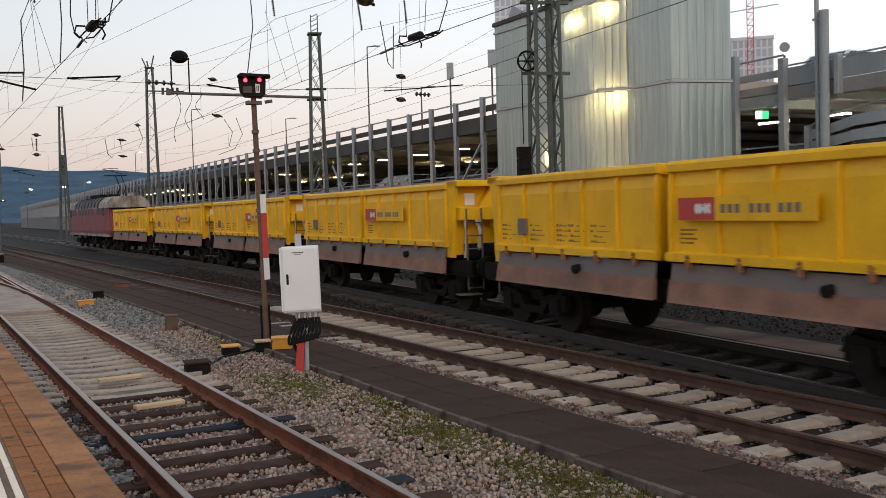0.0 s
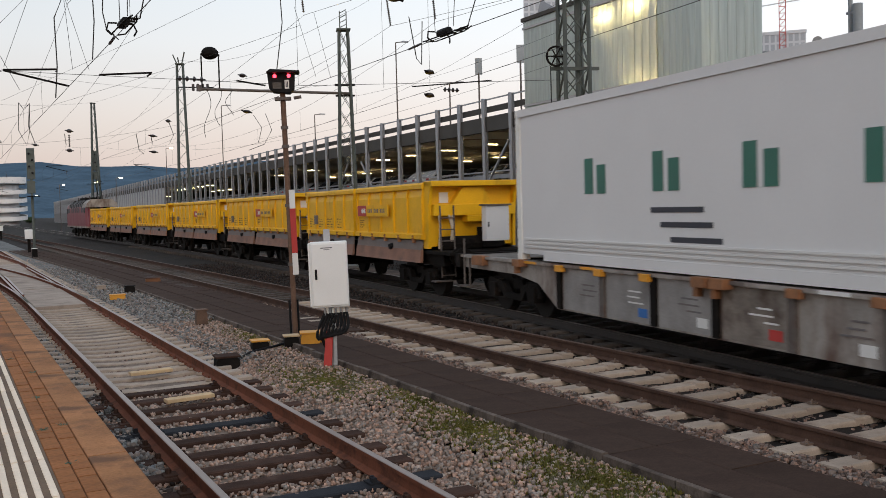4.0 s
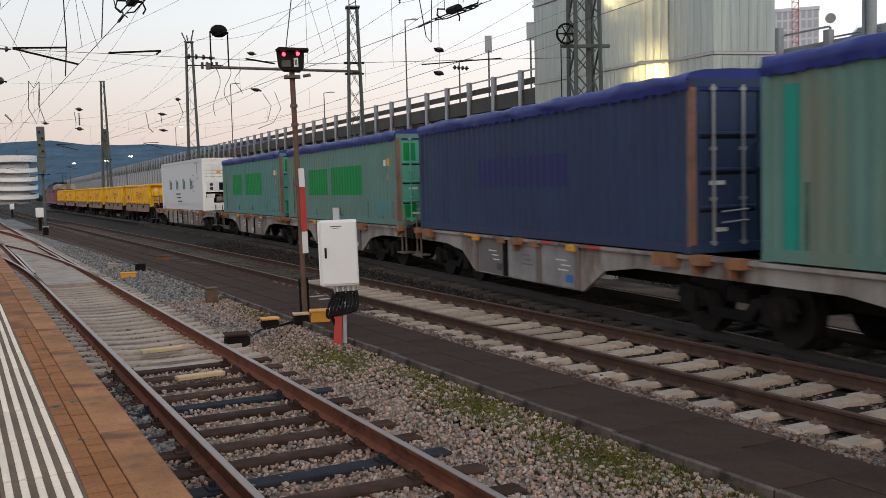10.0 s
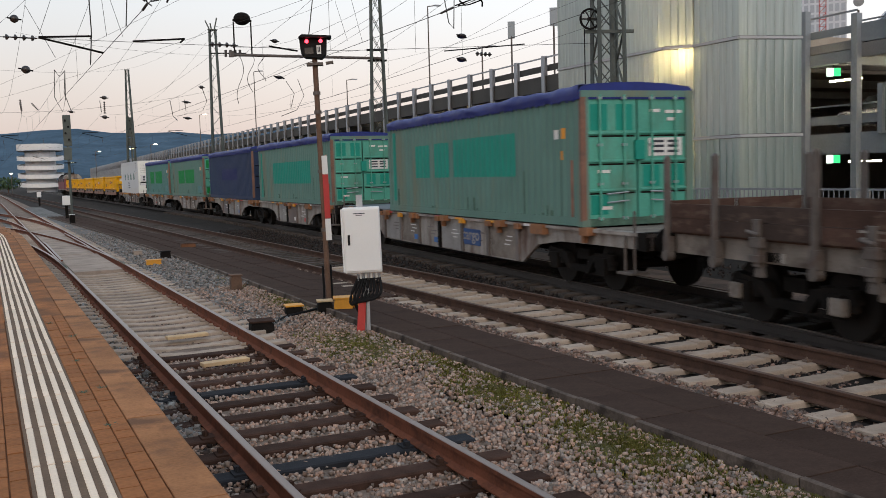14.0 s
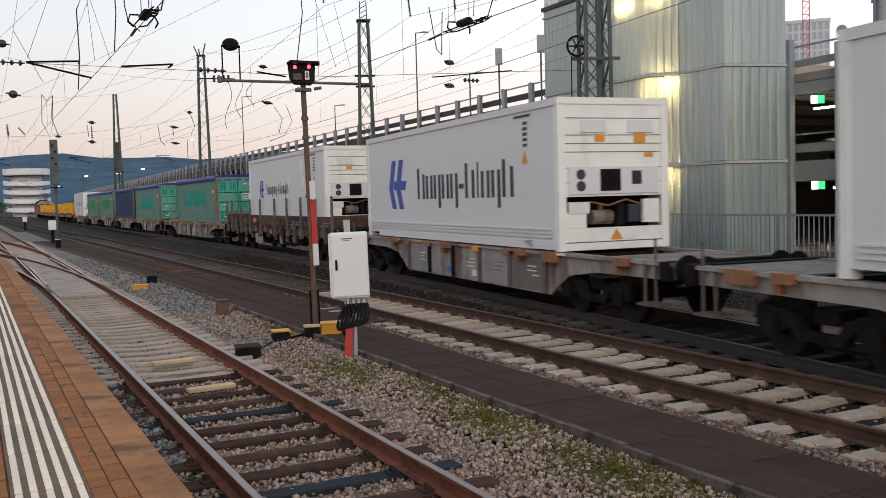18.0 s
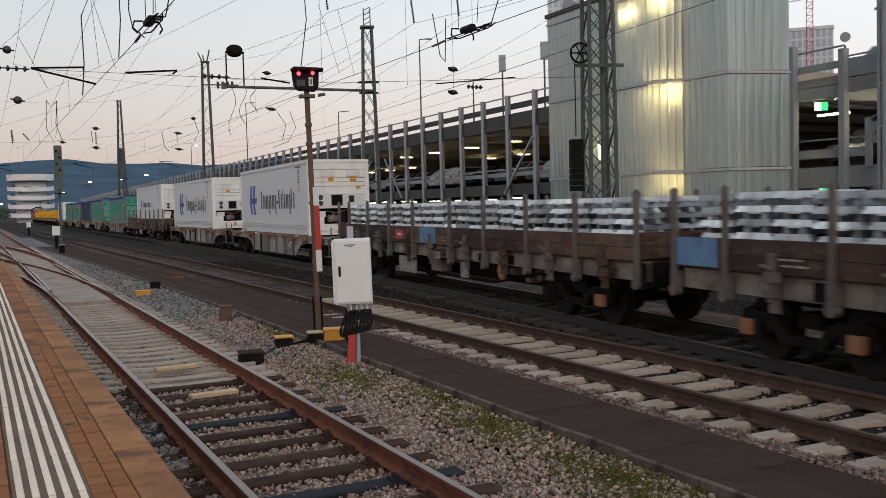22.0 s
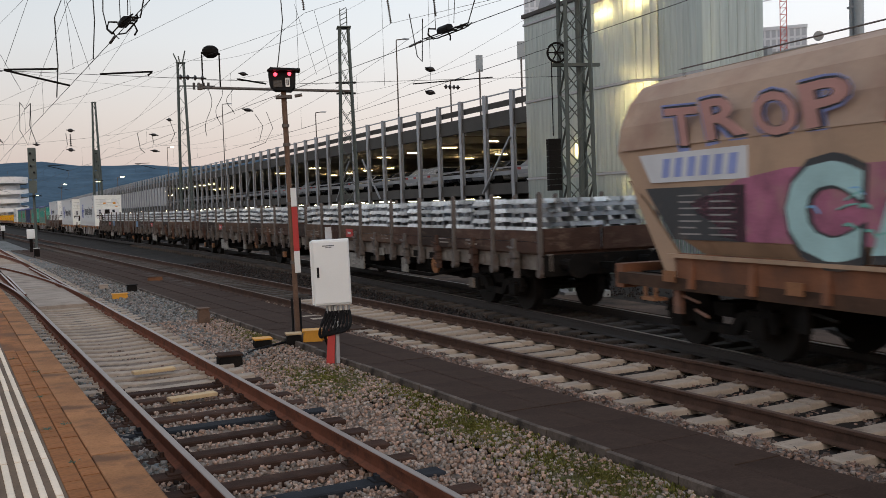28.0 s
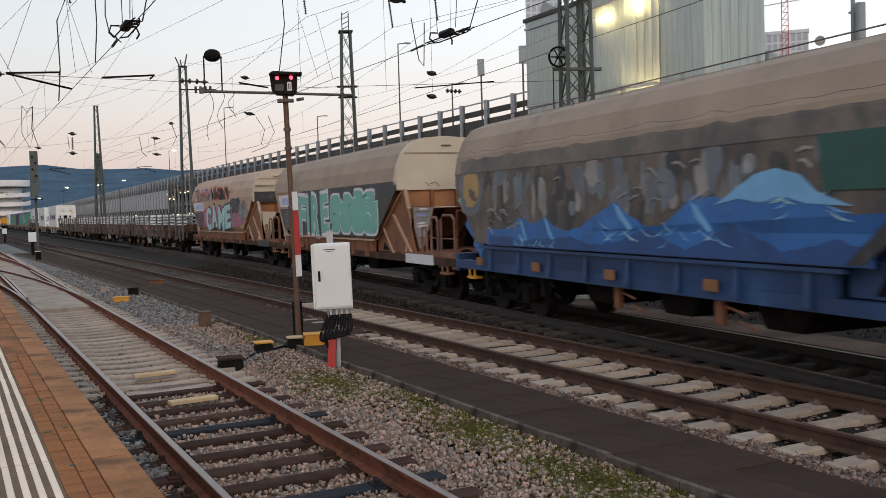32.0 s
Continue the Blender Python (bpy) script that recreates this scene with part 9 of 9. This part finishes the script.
                # no hole is cut; a dark triangle stands for the shade inside it
                part("panel_opening", Shape().prism([(-3.45, 1.12), (-3.75, 1.62), (-4.35, 1.12)], x * 1.225 - 0.016, x * 1.225 + 0.016, "x"), "under", w, "dark patch for the shaded opening in the side panel")
            e = Shape().prism([(ya - wd / 2, za), (ya + wd / 2, za), (yb + wd / 2, zb), (yb - wd / 2, zb)], x * 1.26 - 0.025, x * 1.26 + 0.025, "x")
            part("end_bracket", e, tone if blue else mt, w)
        e = Shape().prism([(7.9, 2.3), (8.2, 2.5), (7.2, 1.06), (6.6, 1.06), (6.9, 1.40)], x * 1.30 - 0.025, x * 1.30 + 0.025, "x")
        part("front_bracket", e, tone if blue else "hop_cream", w)
    # rear frame: curved corner posts, tapering gusset plates and a stiffened slope behind them
    ry = RT - 0.42
    for x in (-1, 1):
        outer = [(x * (1.30 - 0.10 * math.sin(j / 8 * math.pi)), 2.74 - 1.64 * j / 8) for j in range(9)]
        part("corner_post", Shape().prism(outer + [(u_ - x * 0.10, v_) for u_, v_ in reversed(outer)], RT - 0.30, RT - 0.24), "hop_pale" if art == "a" else "hop_cream", w, "pale curved corner post")
        prof = [(x * 1.13, 2.30), (x * 0.52, 2.27), (x * 0.84, 1.16), (x * 0.98, 1.10), (x * 1.10, 1.7)]
        if art == "b" and x > 0:
            prof = [(0.12, 2.40), (0.20, 2.54), (0.52, 2.52), (0.86, 2.28), (0.99, 1.9), (1.08, 1.16), (0.98, 1.14)]
        g = part("gusset_plate", Shape().prism(prof, ry - 0.04, ry), "hop_pale" if art == "a" else "hop_rust", w, "tapering gusset plate")
        if art == "b":
            mx, mz = sum(p[0] for p in prof) / len(prof), sum(p[1] for p in prof) / len(prof)
            tag = [(mx + (a - mx) * 0.93, mz + 0.03 + (b - mz) * 0.90) for a, b in prof]
            part("paint_tag", Shape().prism(tag, ry - 0.05, ry - 0.041), "g_greylight" if x < 0 else "g_mint", g, "painted tag")
            rt = random.Random(7 + x)
            for j in range(11):
                zq = 2.20 - 0.075 * j
                lo, hi = (-1.08 + 0.005 * j, -0.60 - 0.022 * j) if x < 0 else (0.20 + 0.066 * j, 0.80 + 0.020 * j)
                u0 = lo + (hi - lo) * rt.uniform(0.0, 0.35)
                u1 = hi - (hi - lo) * rt.uniform(0.0, 0.3)
                dz = rt.uniform(-0.04, 0.04)
                part("tag_stroke", Shape().prism([(u0, zq), (u1, zq + dz), (u1, zq + dz + 0.035), (u0, zq + 0.035)], ry - 0.056 - 0.0004 * j, ry - 0.051), rt.choice(("g_lilac", "g_white", "g_slate") if x < 0 else ("g_greylight", "g_slate", "g_pale", "g_murk")), g)
    part("end_sheet", Shape().prism([(RT - 0.06, 2.74), (RT + 0.02, 2.26), (RT + 0.05, 2.26), (RT - 0.02, 2.74)], -1.24, 1.24, "x"), "g_sill" if blue else "hop_end", w, "rust-orange upper end sheet")
    for xq in (-0.42, 0.30):
        part("end_rib", Shape().span(xq - 0.05, xq + 0.05, RT - 0.13, RT - 0.05, 2.27, 2.73), tone, w)
    part("cross_rod", Shape().rod((-1.2, ry + 0.06, 2.25), (1.2, ry + 0.06, 2.25), 0.016, 6), "hop_pale", w)
    for xq in (-0.40, 0.28):
        part("slope_rib", Shape().beam((xq, end_y(2.20, False) - 0.05, 2.20), (xq, end_y(1.45, False) - 0.05, 1.45), 0.12, 0.08), "sole_dark" if not blue else tone, w)
    if art == "b":
        part("red_line", Shape().beam((-1.12, end_y(2.42, False) - 0.015, 2.42), (-0.55, end_y(2.40, False) - 0.015, 2.40), 0.01, 0.05), "red_paint", w)
    if art == "a":
        for x0, x1, z0, z1, d in ((-1.30, -0.50, 3.40, 3.46, 0.10), (-0.42, 0.24, 3.16, 3.62, 0.16), (0.30, 1.2, 3.40, 3.46, 0.10), (-0.50, 0.60, 3.78, 3.84, 0.08), (0.0, 0.35, 2.55, 3.10, 0.10), (0.45, 1.30, 2.95, 3.02, 0.12)):
            part("end_plate", Shape().span(x0, x1, RT - 0.10 - d, RT - 0.09, z0, z1), "hop_pale", w)
        dp = part("dark_panel", Shape().span(-1.36, -0.28, RT - 0.22, RT - 0.14, 2.68, 3.14), "g_black", w, "dark scribbled panel")
        for j in range(7):
            part("scrawl", Shape().box(-1.22 + 0.13 * j, RT - 0.226, 2.88 + 0.05 * (j % 3), 0.16, 0.006, 0.025, Matrix.Rotation(radians(50 - 70 * (j % 2)), 3, "Y")), "g_murk", dp)
    else:
        part("end_plate", Shape().span(-0.12, 0.16, RT - 0.12, RT - 0.09, 3.86, 3.90), "stake", w)
    fr = Shape().span(-1.0, 1.0, -8.5, 8.5, 0.92, 1.06)
    part("underframe", fr, "under", w)
    part("rear_platform", Shape().span(-1.3, 1.3, -8.5, -5.0, 1.06, 1.12), "hop_rust", w)
    for sgn in (-1, 1):
        part("headstock", Shape().box(0, sgn * 8.5, 1.0, 2.7, 0.22, 0.38), tone, w)
    for y in (-1.6, 0.7, 3.0, 5.2):
        part("discharge_chute", Shape().prism([(y - 0.9, 1.40), (y + 0.9, 1.40), (y + 0.35, 0.50), (y - 0.35, 0.50)], -0.9, 0.9, "x"), "under", w)
    for y in (-6.4, 6.4):
        bogie(w, y)
    for sgn in (-1, 1):
        buffers(w, sgn * 8.5, sgn)
        ys = 7.6 if sgn > 0 else -8.0
        part("yellow_step", Shape().box(-1.3, ys, 0.70, 0.22, 0.36, 0.05).box(-1.36, ys - 0.14, 0.80, 0.03, 0.05, 0.22).box(-1.36, ys + 0.14, 0.80, 0.03, 0.05, 0.22), "orange" if blue else "lock", w)
    for j, (ya, yb, zt) in enumerate(((-6.9, -7.3, 2.0), (-7.5, -8.3, 2.05), (-6.3, -6.6, 1.75))):
        rl = Shape().pipe([(-1.22, ya, 1.1), (-1.22, ya, zt - 0.1), (-1.22, ya * 0.8 + yb * 0.2, zt), (-1.22, ya * 0.2 + yb * 0.8, zt), (-1.22, yb, zt - 0.1), (-1.22, yb, 1.1)], 0.032, 8)
        part("platform_railing", rl, "skirt_rust", w)
        part("railing_bar", Shape().rod((-1.22, ya, 1.5), (-1.22, yb, 1.5), 0.016, 6), "skirt_rust", w)
    part("platform_railing", Shape().pipe([(-1.2, -8.4, 1.1), (-1.2, -8.4, 2.15), (1.2, -8.4, 2.15), (1.2, -8.4, 1.1)], 0.028, 6), "hop_rust", w)
    la = Shape()
    for x in (0.92, 1.22):
        la.rod((x, RT - 0.62, 1.1), (x, RT - 0.28, 3.1), 0.018, 6)
    for j in range(7):
        la.rod((0.92, RT - 0.60 + 0.045 * j, 1.3 + 0.27 * j), (1.22, RT - 0.60 + 0.045 * j, 1.3 + 0.27 * j), 0.014, 6)
    part("ladder", la, "hop_rust", w)
    part("white_plate", Shape().span(-1.41, -1.39, -7.4, -5.6, 0.86, 1.10), "g_white" if art == "b" else "g_black", w, "long white plate on the frame" if art == "b" else "")
    # painting on the side towards the platform
    X = -1.414

    def flat(name, prof, material, d=0.0, label="", parent=body):
        return part(name, Shape().prism(prof, X - 0.002 - d, X + 0.01, "x"), material, parent, label)

    def blob(name, y, z, ry, rz, material, d, seed, n=18, wob=0.18):
        rs = random.Random(seed)
        prof = []
        for i in range(n):
            a, q = i * math.tau / n, 1 + rs.uniform(-wob, wob)
            prof.append((y + ry * q * math.cos(a), max(1.62, min(2.94, z + rz * q * math.sin(a)))))
        return flat(name, prof, material, d)

    if art != "c":
        flat("data_panel", [(6.9, 1.62), (5.3, 1.62), (5.3, 2.36), (7.6, 2.36)], "g_black", 0.0, "black data panel with white lines")
        for j in range(7):
            for a, b in ((6.75, 6.25), (6.05, 5.5)):
                part("data_line", Shape().span(X - 0.006, X - 0.001, b + 0.12 * (j % 2), a, 1.69 + 0.09 * j, 1.712 + 0.09 * j), "g_greylight", body)
        flat("name_panel", [(7.45, 2.44), (5.25, 2.44), (5.25, 2.86), (7.75, 2.86)], "g_white", 0.0, "white name panel with faded blue letters")
        for j in range(6):
            flat("name_bar", [(7.15 - 0.30 * j, 2.51), (6.98 - 0.30 * j, 2.51), (6.93 - 0.30 * j, 2.78), (7.10 - 0.30 * j, 2.78)], "g_lilac", 0.005)

    def letters(txt, y, z, cap, width, material, d, bold=0.03, tilt=0.0, x=None, name="graffiti_letter", rock=4, fill=0.87):
        """Each letter is a piece of its own, side by side over the width, a little uneven."""
        rs = random.Random(len(txt) * 7 + len(name))
        wide = [0.5 if ch in "Ii" else 1.1 if ch in "MRA" else 1.0 for ch in txt]
        q = y
        for j, ch in enumerate(txt):
            step = width * wide[j] / sum(wide)
            q -= step
            ob = side_text(body, ch, q + step, z + rs.uniform(-0.03, 0.03) * cap, cap * rs.uniform(0.95, 1.06), step * (fill if ch not in "Ii" else 0.62), material, (X if x is None else x) - 0.003 - d, bold, name, tilt)
            ob.matrix_basis = ob.matrix_basis @ Matrix.Rotation(radians(rs.uniform(-rock, rock)), 4, "Z")

    def strokes(n, ys, zs, mats, seed, d=0.015, size=0.4):
        rs = random.Random(seed)
        for j in range(n):
            a, zt, ln, sl = rs.uniform(ys[1], ys[0]), rs.uniform(*zs), rs.uniform(0.4, 1.0) * size, rs.uniform(-0.5, 0.5)
            tk = rs.uniform(0.015, 0.04)
            flat("paint_stroke", [(a, zt), (a - ln * 0.5, zt + sl * 0.3 * ln + 0.03), (a - ln, zt + sl * ln), (a - ln, zt + sl * ln + tk), (a - ln * 0.5, zt + sl * 0.3 * ln + 0.03 + tk), (a, zt + tk)], rs.choice(mats), d + 0.0002 * j)

    def bubbles(n, y, z, cap, width, material, d, seed, grow=0.0):
        """Swollen upright paint forms side by side, with a notch in each."""
        rs = random.Random(seed)
        step = width / n
        for j in range(n):
            lean, wd, hi = rs.uniform(-0.10, 0.10), step * rs.uniform(0.86, 1.04), cap * rs.uniform(0.88, 1.0)
            notch, side = rs.uniform(0.35, 0.65), rs.choice((0, 1, 2, 3))
            c0, prof = y - step * (j + 0.5), []
            wd *= 1.1
            for i in range(22):
                a = i * math.tau / 22
                ca, sa = math.cos(a), math.sin(a)
                u = math.copysign(abs(ca) ** 0.5, ca) * 0.5
                v = math.copysign(abs(sa) ** 0.5, sa) * 0.5
                k = 1.0 - 0.42 * math.exp(-((a - (0.25 + 0.5 * side + 0.1 * notch) * math.pi) / 0.22) ** 2)
                prof.append((c0 + (u * k) * (wd + grow) + lean * v * cap, max(1.46, min(2.945, z + hi * 0.5 + v * k * (hi + grow)))))
            flat("graffiti_form", prof, material, d + 0.0002 * j)

    if art == "a":
        blob("paint_cloud", 1.6, 1.98, 5.0, 0.66, "g_magenta", 0.0, 3, 26, 0.12)
        letters("CAME", 4.62, 1.56, 1.06, 5.75, "g_black", 0.004, 0.085, rock=6, fill=0.95)
        letters("CAME", 4.58, 1.60, 0.98, 5.70, "g_pale", 0.010, 0.05, rock=6, fill=0.88)
        strokes(22, (4.2, -2.2), (1.62, 2.35), ("g_mint", "g_sky", "g_mint", "g_white"), 20, 0.016, 0.3)
        letters("TROP", 7.02, 2.95, 0.56, 3.75, "g_lilac", 0.0, 0.07, -10, -1.405, rock=4)
        letters("TROP", 6.98, 2.98, 0.52, 3.7, "g_black", 0.010, 0.05, -10, -1.405, rock=4)
        letters("TROP", 6.96, 2.99, 0.50, 3.66, "g_pink", 0.020, 0.025, -10, -1.405, rock=4)
        letters("ANGRY", 3.05, 2.93, 0.58, 4.05, "g_red", 0.0, 0.09, -10, -1.405, rock=6)
        letters("ANGRY", 3.0, 2.96, 0.50, 3.9, "g_black", 0.016, 0.045, -10, -1.405, rock=6)
        blob("dark_scribble", -1.9, 2.62, 0.85, 0.40, "g_black", 0.004, 5, 22, 0.3)
        blob("dark_scribble", -3.3, 2.40, 0.75, 0.42, "g_grey", 0.003, 6, 22, 0.35)
        strokes(16, (-1.2, -3.6), (2.2, 2.8), ("g_black", "g_grey", "g_black"), 24, 0.010, 0.5)
    elif art == "b":
        flat("dark_ground", [(5.3, 1.46), (-3.3, 1.46), (-5.0, 2.70), (-5.1, 2.96), (5.3, 2.94)], "g_black", 0.0)
        letters("FiRE", 4.85, 1.54, 1.26, 3.98, "g_white", 0.002, 0.085, rock=4, fill=0.86)
        letters("FiRE", 4.82, 1.59, 1.16, 3.92, "g_mint", 0.008, 0.045, rock=4, fill=0.82)
        bubbles(4, 0.95, 1.52, 1.36, 4.5, "g_white", 0.002, 32, 0.06)
        bubbles(4, 0.93, 1.56, 1.27, 4.45, "g_mint", 0.008, 32)
        strokes(9, (0.8, -3.2), (1.7, 2.6), ("g_deep", "g_white"), 21, 0.016, 0.35)
    else:
        flat("murky_ground", [(7.2, 1.46), (-3.4, 1.46), (-5.0, 2.72), (-5.1, 2.96), (8.3, 2.96), (8.3, 2.7)], "g_murk", 0.0)
        rs = random.Random(8)
        # the murky paint runs up over the roof edge, with a ragged upper border
        band, n = Shape(), 34
        bv = []
        for j in range(n + 1):
            yb = 8.0 - 13.0 * j / n
            top = 0.78 + rs.uniform(-0.10, 0.10)
            for x_, z_ in (side[3], tuple(a + (b - a) * min(1, top * 0.9) for a, b in zip(side[3], side[4])), tuple(a + (b - a) * max(0.02, top - 0.55) for a, b in zip(side[4], side[5]))):
                bv.append((x_ * 1.012, yb, z_))
        band.add(bv, [(3 * j + i, 3 * j + i + 1, 3 * j + i + 4, 3 * j + i + 3) for j in range(n) for i in range(2)])
        part("murky_band", band, "g_murk", body, "murky paint over the roof edge")
        for j in range(70):
            a, zt = rs.uniform(-3.6, 6.6), rs.uniform(2.05, 2.8)
            blob("murky_stroke", a, zt, rs.uniform(0.05, 0.22), rs.uniform(0.12, 0.42), rs.choice(("g_black", "g_grey", "g_slate", "g_brown", "g_black", "g_greylight", "g_slate")), 0.002 + 0.00012 * j, 40 + j, 11, 0.3)

        def ridge_line(y0, y1, base, peaks, seed):
            rr = random.Random(seed)
            line, q = [], y0
            while q > y1:
                zt = base + 0.05 * math.sin(q * 2.3 + seed) + rr.uniform(-0.02, 0.02)
                for c_, h_, s_ in peaks:
                    zt += h_ * max(0.0, 1 - abs((q - c_) / s_) ** 0.85)
                line.append((q, min(zt, 2.9)))
                q -= 0.14
            return line

        far = ridge_line(6.6, -4.0, 1.82, ((5.0, 0.16, 0.5), (4.0, 0.20, 0.6), (1.6, 0.42, 1.1), (-2.0, 0.72, 1.7), (-0.4, 0.40, 1.0)), 3)
        flat("blue_mountains", [(6.6, 1.44)] + far + [(-4.0, 2.05), (-3.5, 1.44)], "g_blue", 0.011, "bright blue mountain ridge")
        near_ = ridge_line(6.5, -3.6, 1.58, ((5.6, 0.12, 0.5), (3.0, 0.14, 0.7), (0.6, 0.26, 0.9), (-1.2, 0.30, 1.0), (-3.0, 0.24, 0.8)), 5)
        flat("near_mountains", [(6.5, 1.44)] + near_ + [(-3.6, 1.44)], "g_navy", 0.013, "deeper blue slopes")
        for j, (c_, h_, s_) in enumerate(((1.6, 2.22, 1.0), (-2.0, 2.58, 1.5), (-0.4, 2.22, 0.9), (4.0, 2.02, 0.6), (5.0, 1.98, 0.5))):
            # snow caps and lit slopes run down from each peak
            flat("lit_slope", [(c_ + 0.04, h_), (c_ - 0.10 * s_, h_ - 0.06), (c_ - 0.50 * s_, h_ - 0.40), (c_ - 0.38 * s_, h_ - 0.42), (c_ - 0.12 * s_, h_ - 0.24)], "g_sky", 0.015 + 0.0004 * j)
            for q in range(9):
                a, b = c_ + rs.uniform(-0.7, 0.8) * s_, h_ - rs.uniform(0.25, 0.55)
                ln, dr = rs.uniform(0.2, 0.45) * s_, rs.choice((-1, 1))
                b = max(1.52, b)
                flat("snow_streak", [(a, b), (a - dr * ln * 0.5, max(1.48, b - 0.09)), (a - dr * ln, max(1.46, b - 0.14)), (a - dr * ln * 0.5, max(1.47, b - 0.115))], rs.choice(("g_sky", "g_sky", "g_pale")), 0.018 + 0.0002 * q + 0.001 * j)
        flat("pale_peak", [(-0.9, 2.16), (-1.3, 2.34), (-1.7, 2.54), (-2.1, 2.60), (-2.5, 2.50), (-2.75, 2.30), (-3.3, 2.12), (-2.6, 2.16), (-2.2, 2.26), (-1.8, 2.18), (-1.4, 2.24)], "g_sky", 0.0225)
        blob("blue_halo", 7.45, 2.55, 0.62, 0.55, "g_slate", 0.003, 13, 16, 0.15)
        blob("ochre_face", 7.42, 2.62, 0.42, 0.42, "g_ochre", 0.006, 12, 18, 0.12)
        for j in range(5):
            blob("face_shade", 7.42 + rs.uniform(-0.25, 0.25), 2.6 + rs.uniform(-0.25, 0.2), 0.12, 0.05, "g_brown", 0.008 + 0.0004 * j, 80 + j, 10, 0.3)
        strokes(16, (6.6, 5.0), (1.75, 2.2), ("g_greylight", "g_grey"), 23, 0.02, 0.4)
        strokes(16, (4.4, -2.6), (2.2, 2.8), ("g_greylight", "g_slate", "g_greylight"), 25, 0.02, 0.35)
        flat("green_block", [(-2.9, 2.30), (-4.55, 2.30), (-5.0, 2.95), (-2.8, 2.95)], "g_pine", 0.021)
        flat("dark_block", [(-3.2, 1.46), (-3.45, 1.46), (-4.65, 2.28), (-3.9, 2.05)], "g_black", 0.022)
        for ya, za in ((7.6, 1.9), (7.2, 1.5), (-5.2, 1.8)):
            part("end_paint", Shape().box(-1.335, ya, za, 0.02, 0.5, 0.5, Matrix.Rotation(radians(30), 3, "X")), "g_blue", w)
    return rolls(w, u, 6.4)


for k, art in enumerate("abc"):
    hopper_wagon((-247.75, -264.72, -281.95)[k], art)


# ---- movement ----
def motions():
    for ob, u, half, dy, z in TRAIN:
        walk(ob, [(t, on_track(u + run(t), half) @ Matrix.Translation((0, dy, z))) for t in range(33)])


motions()
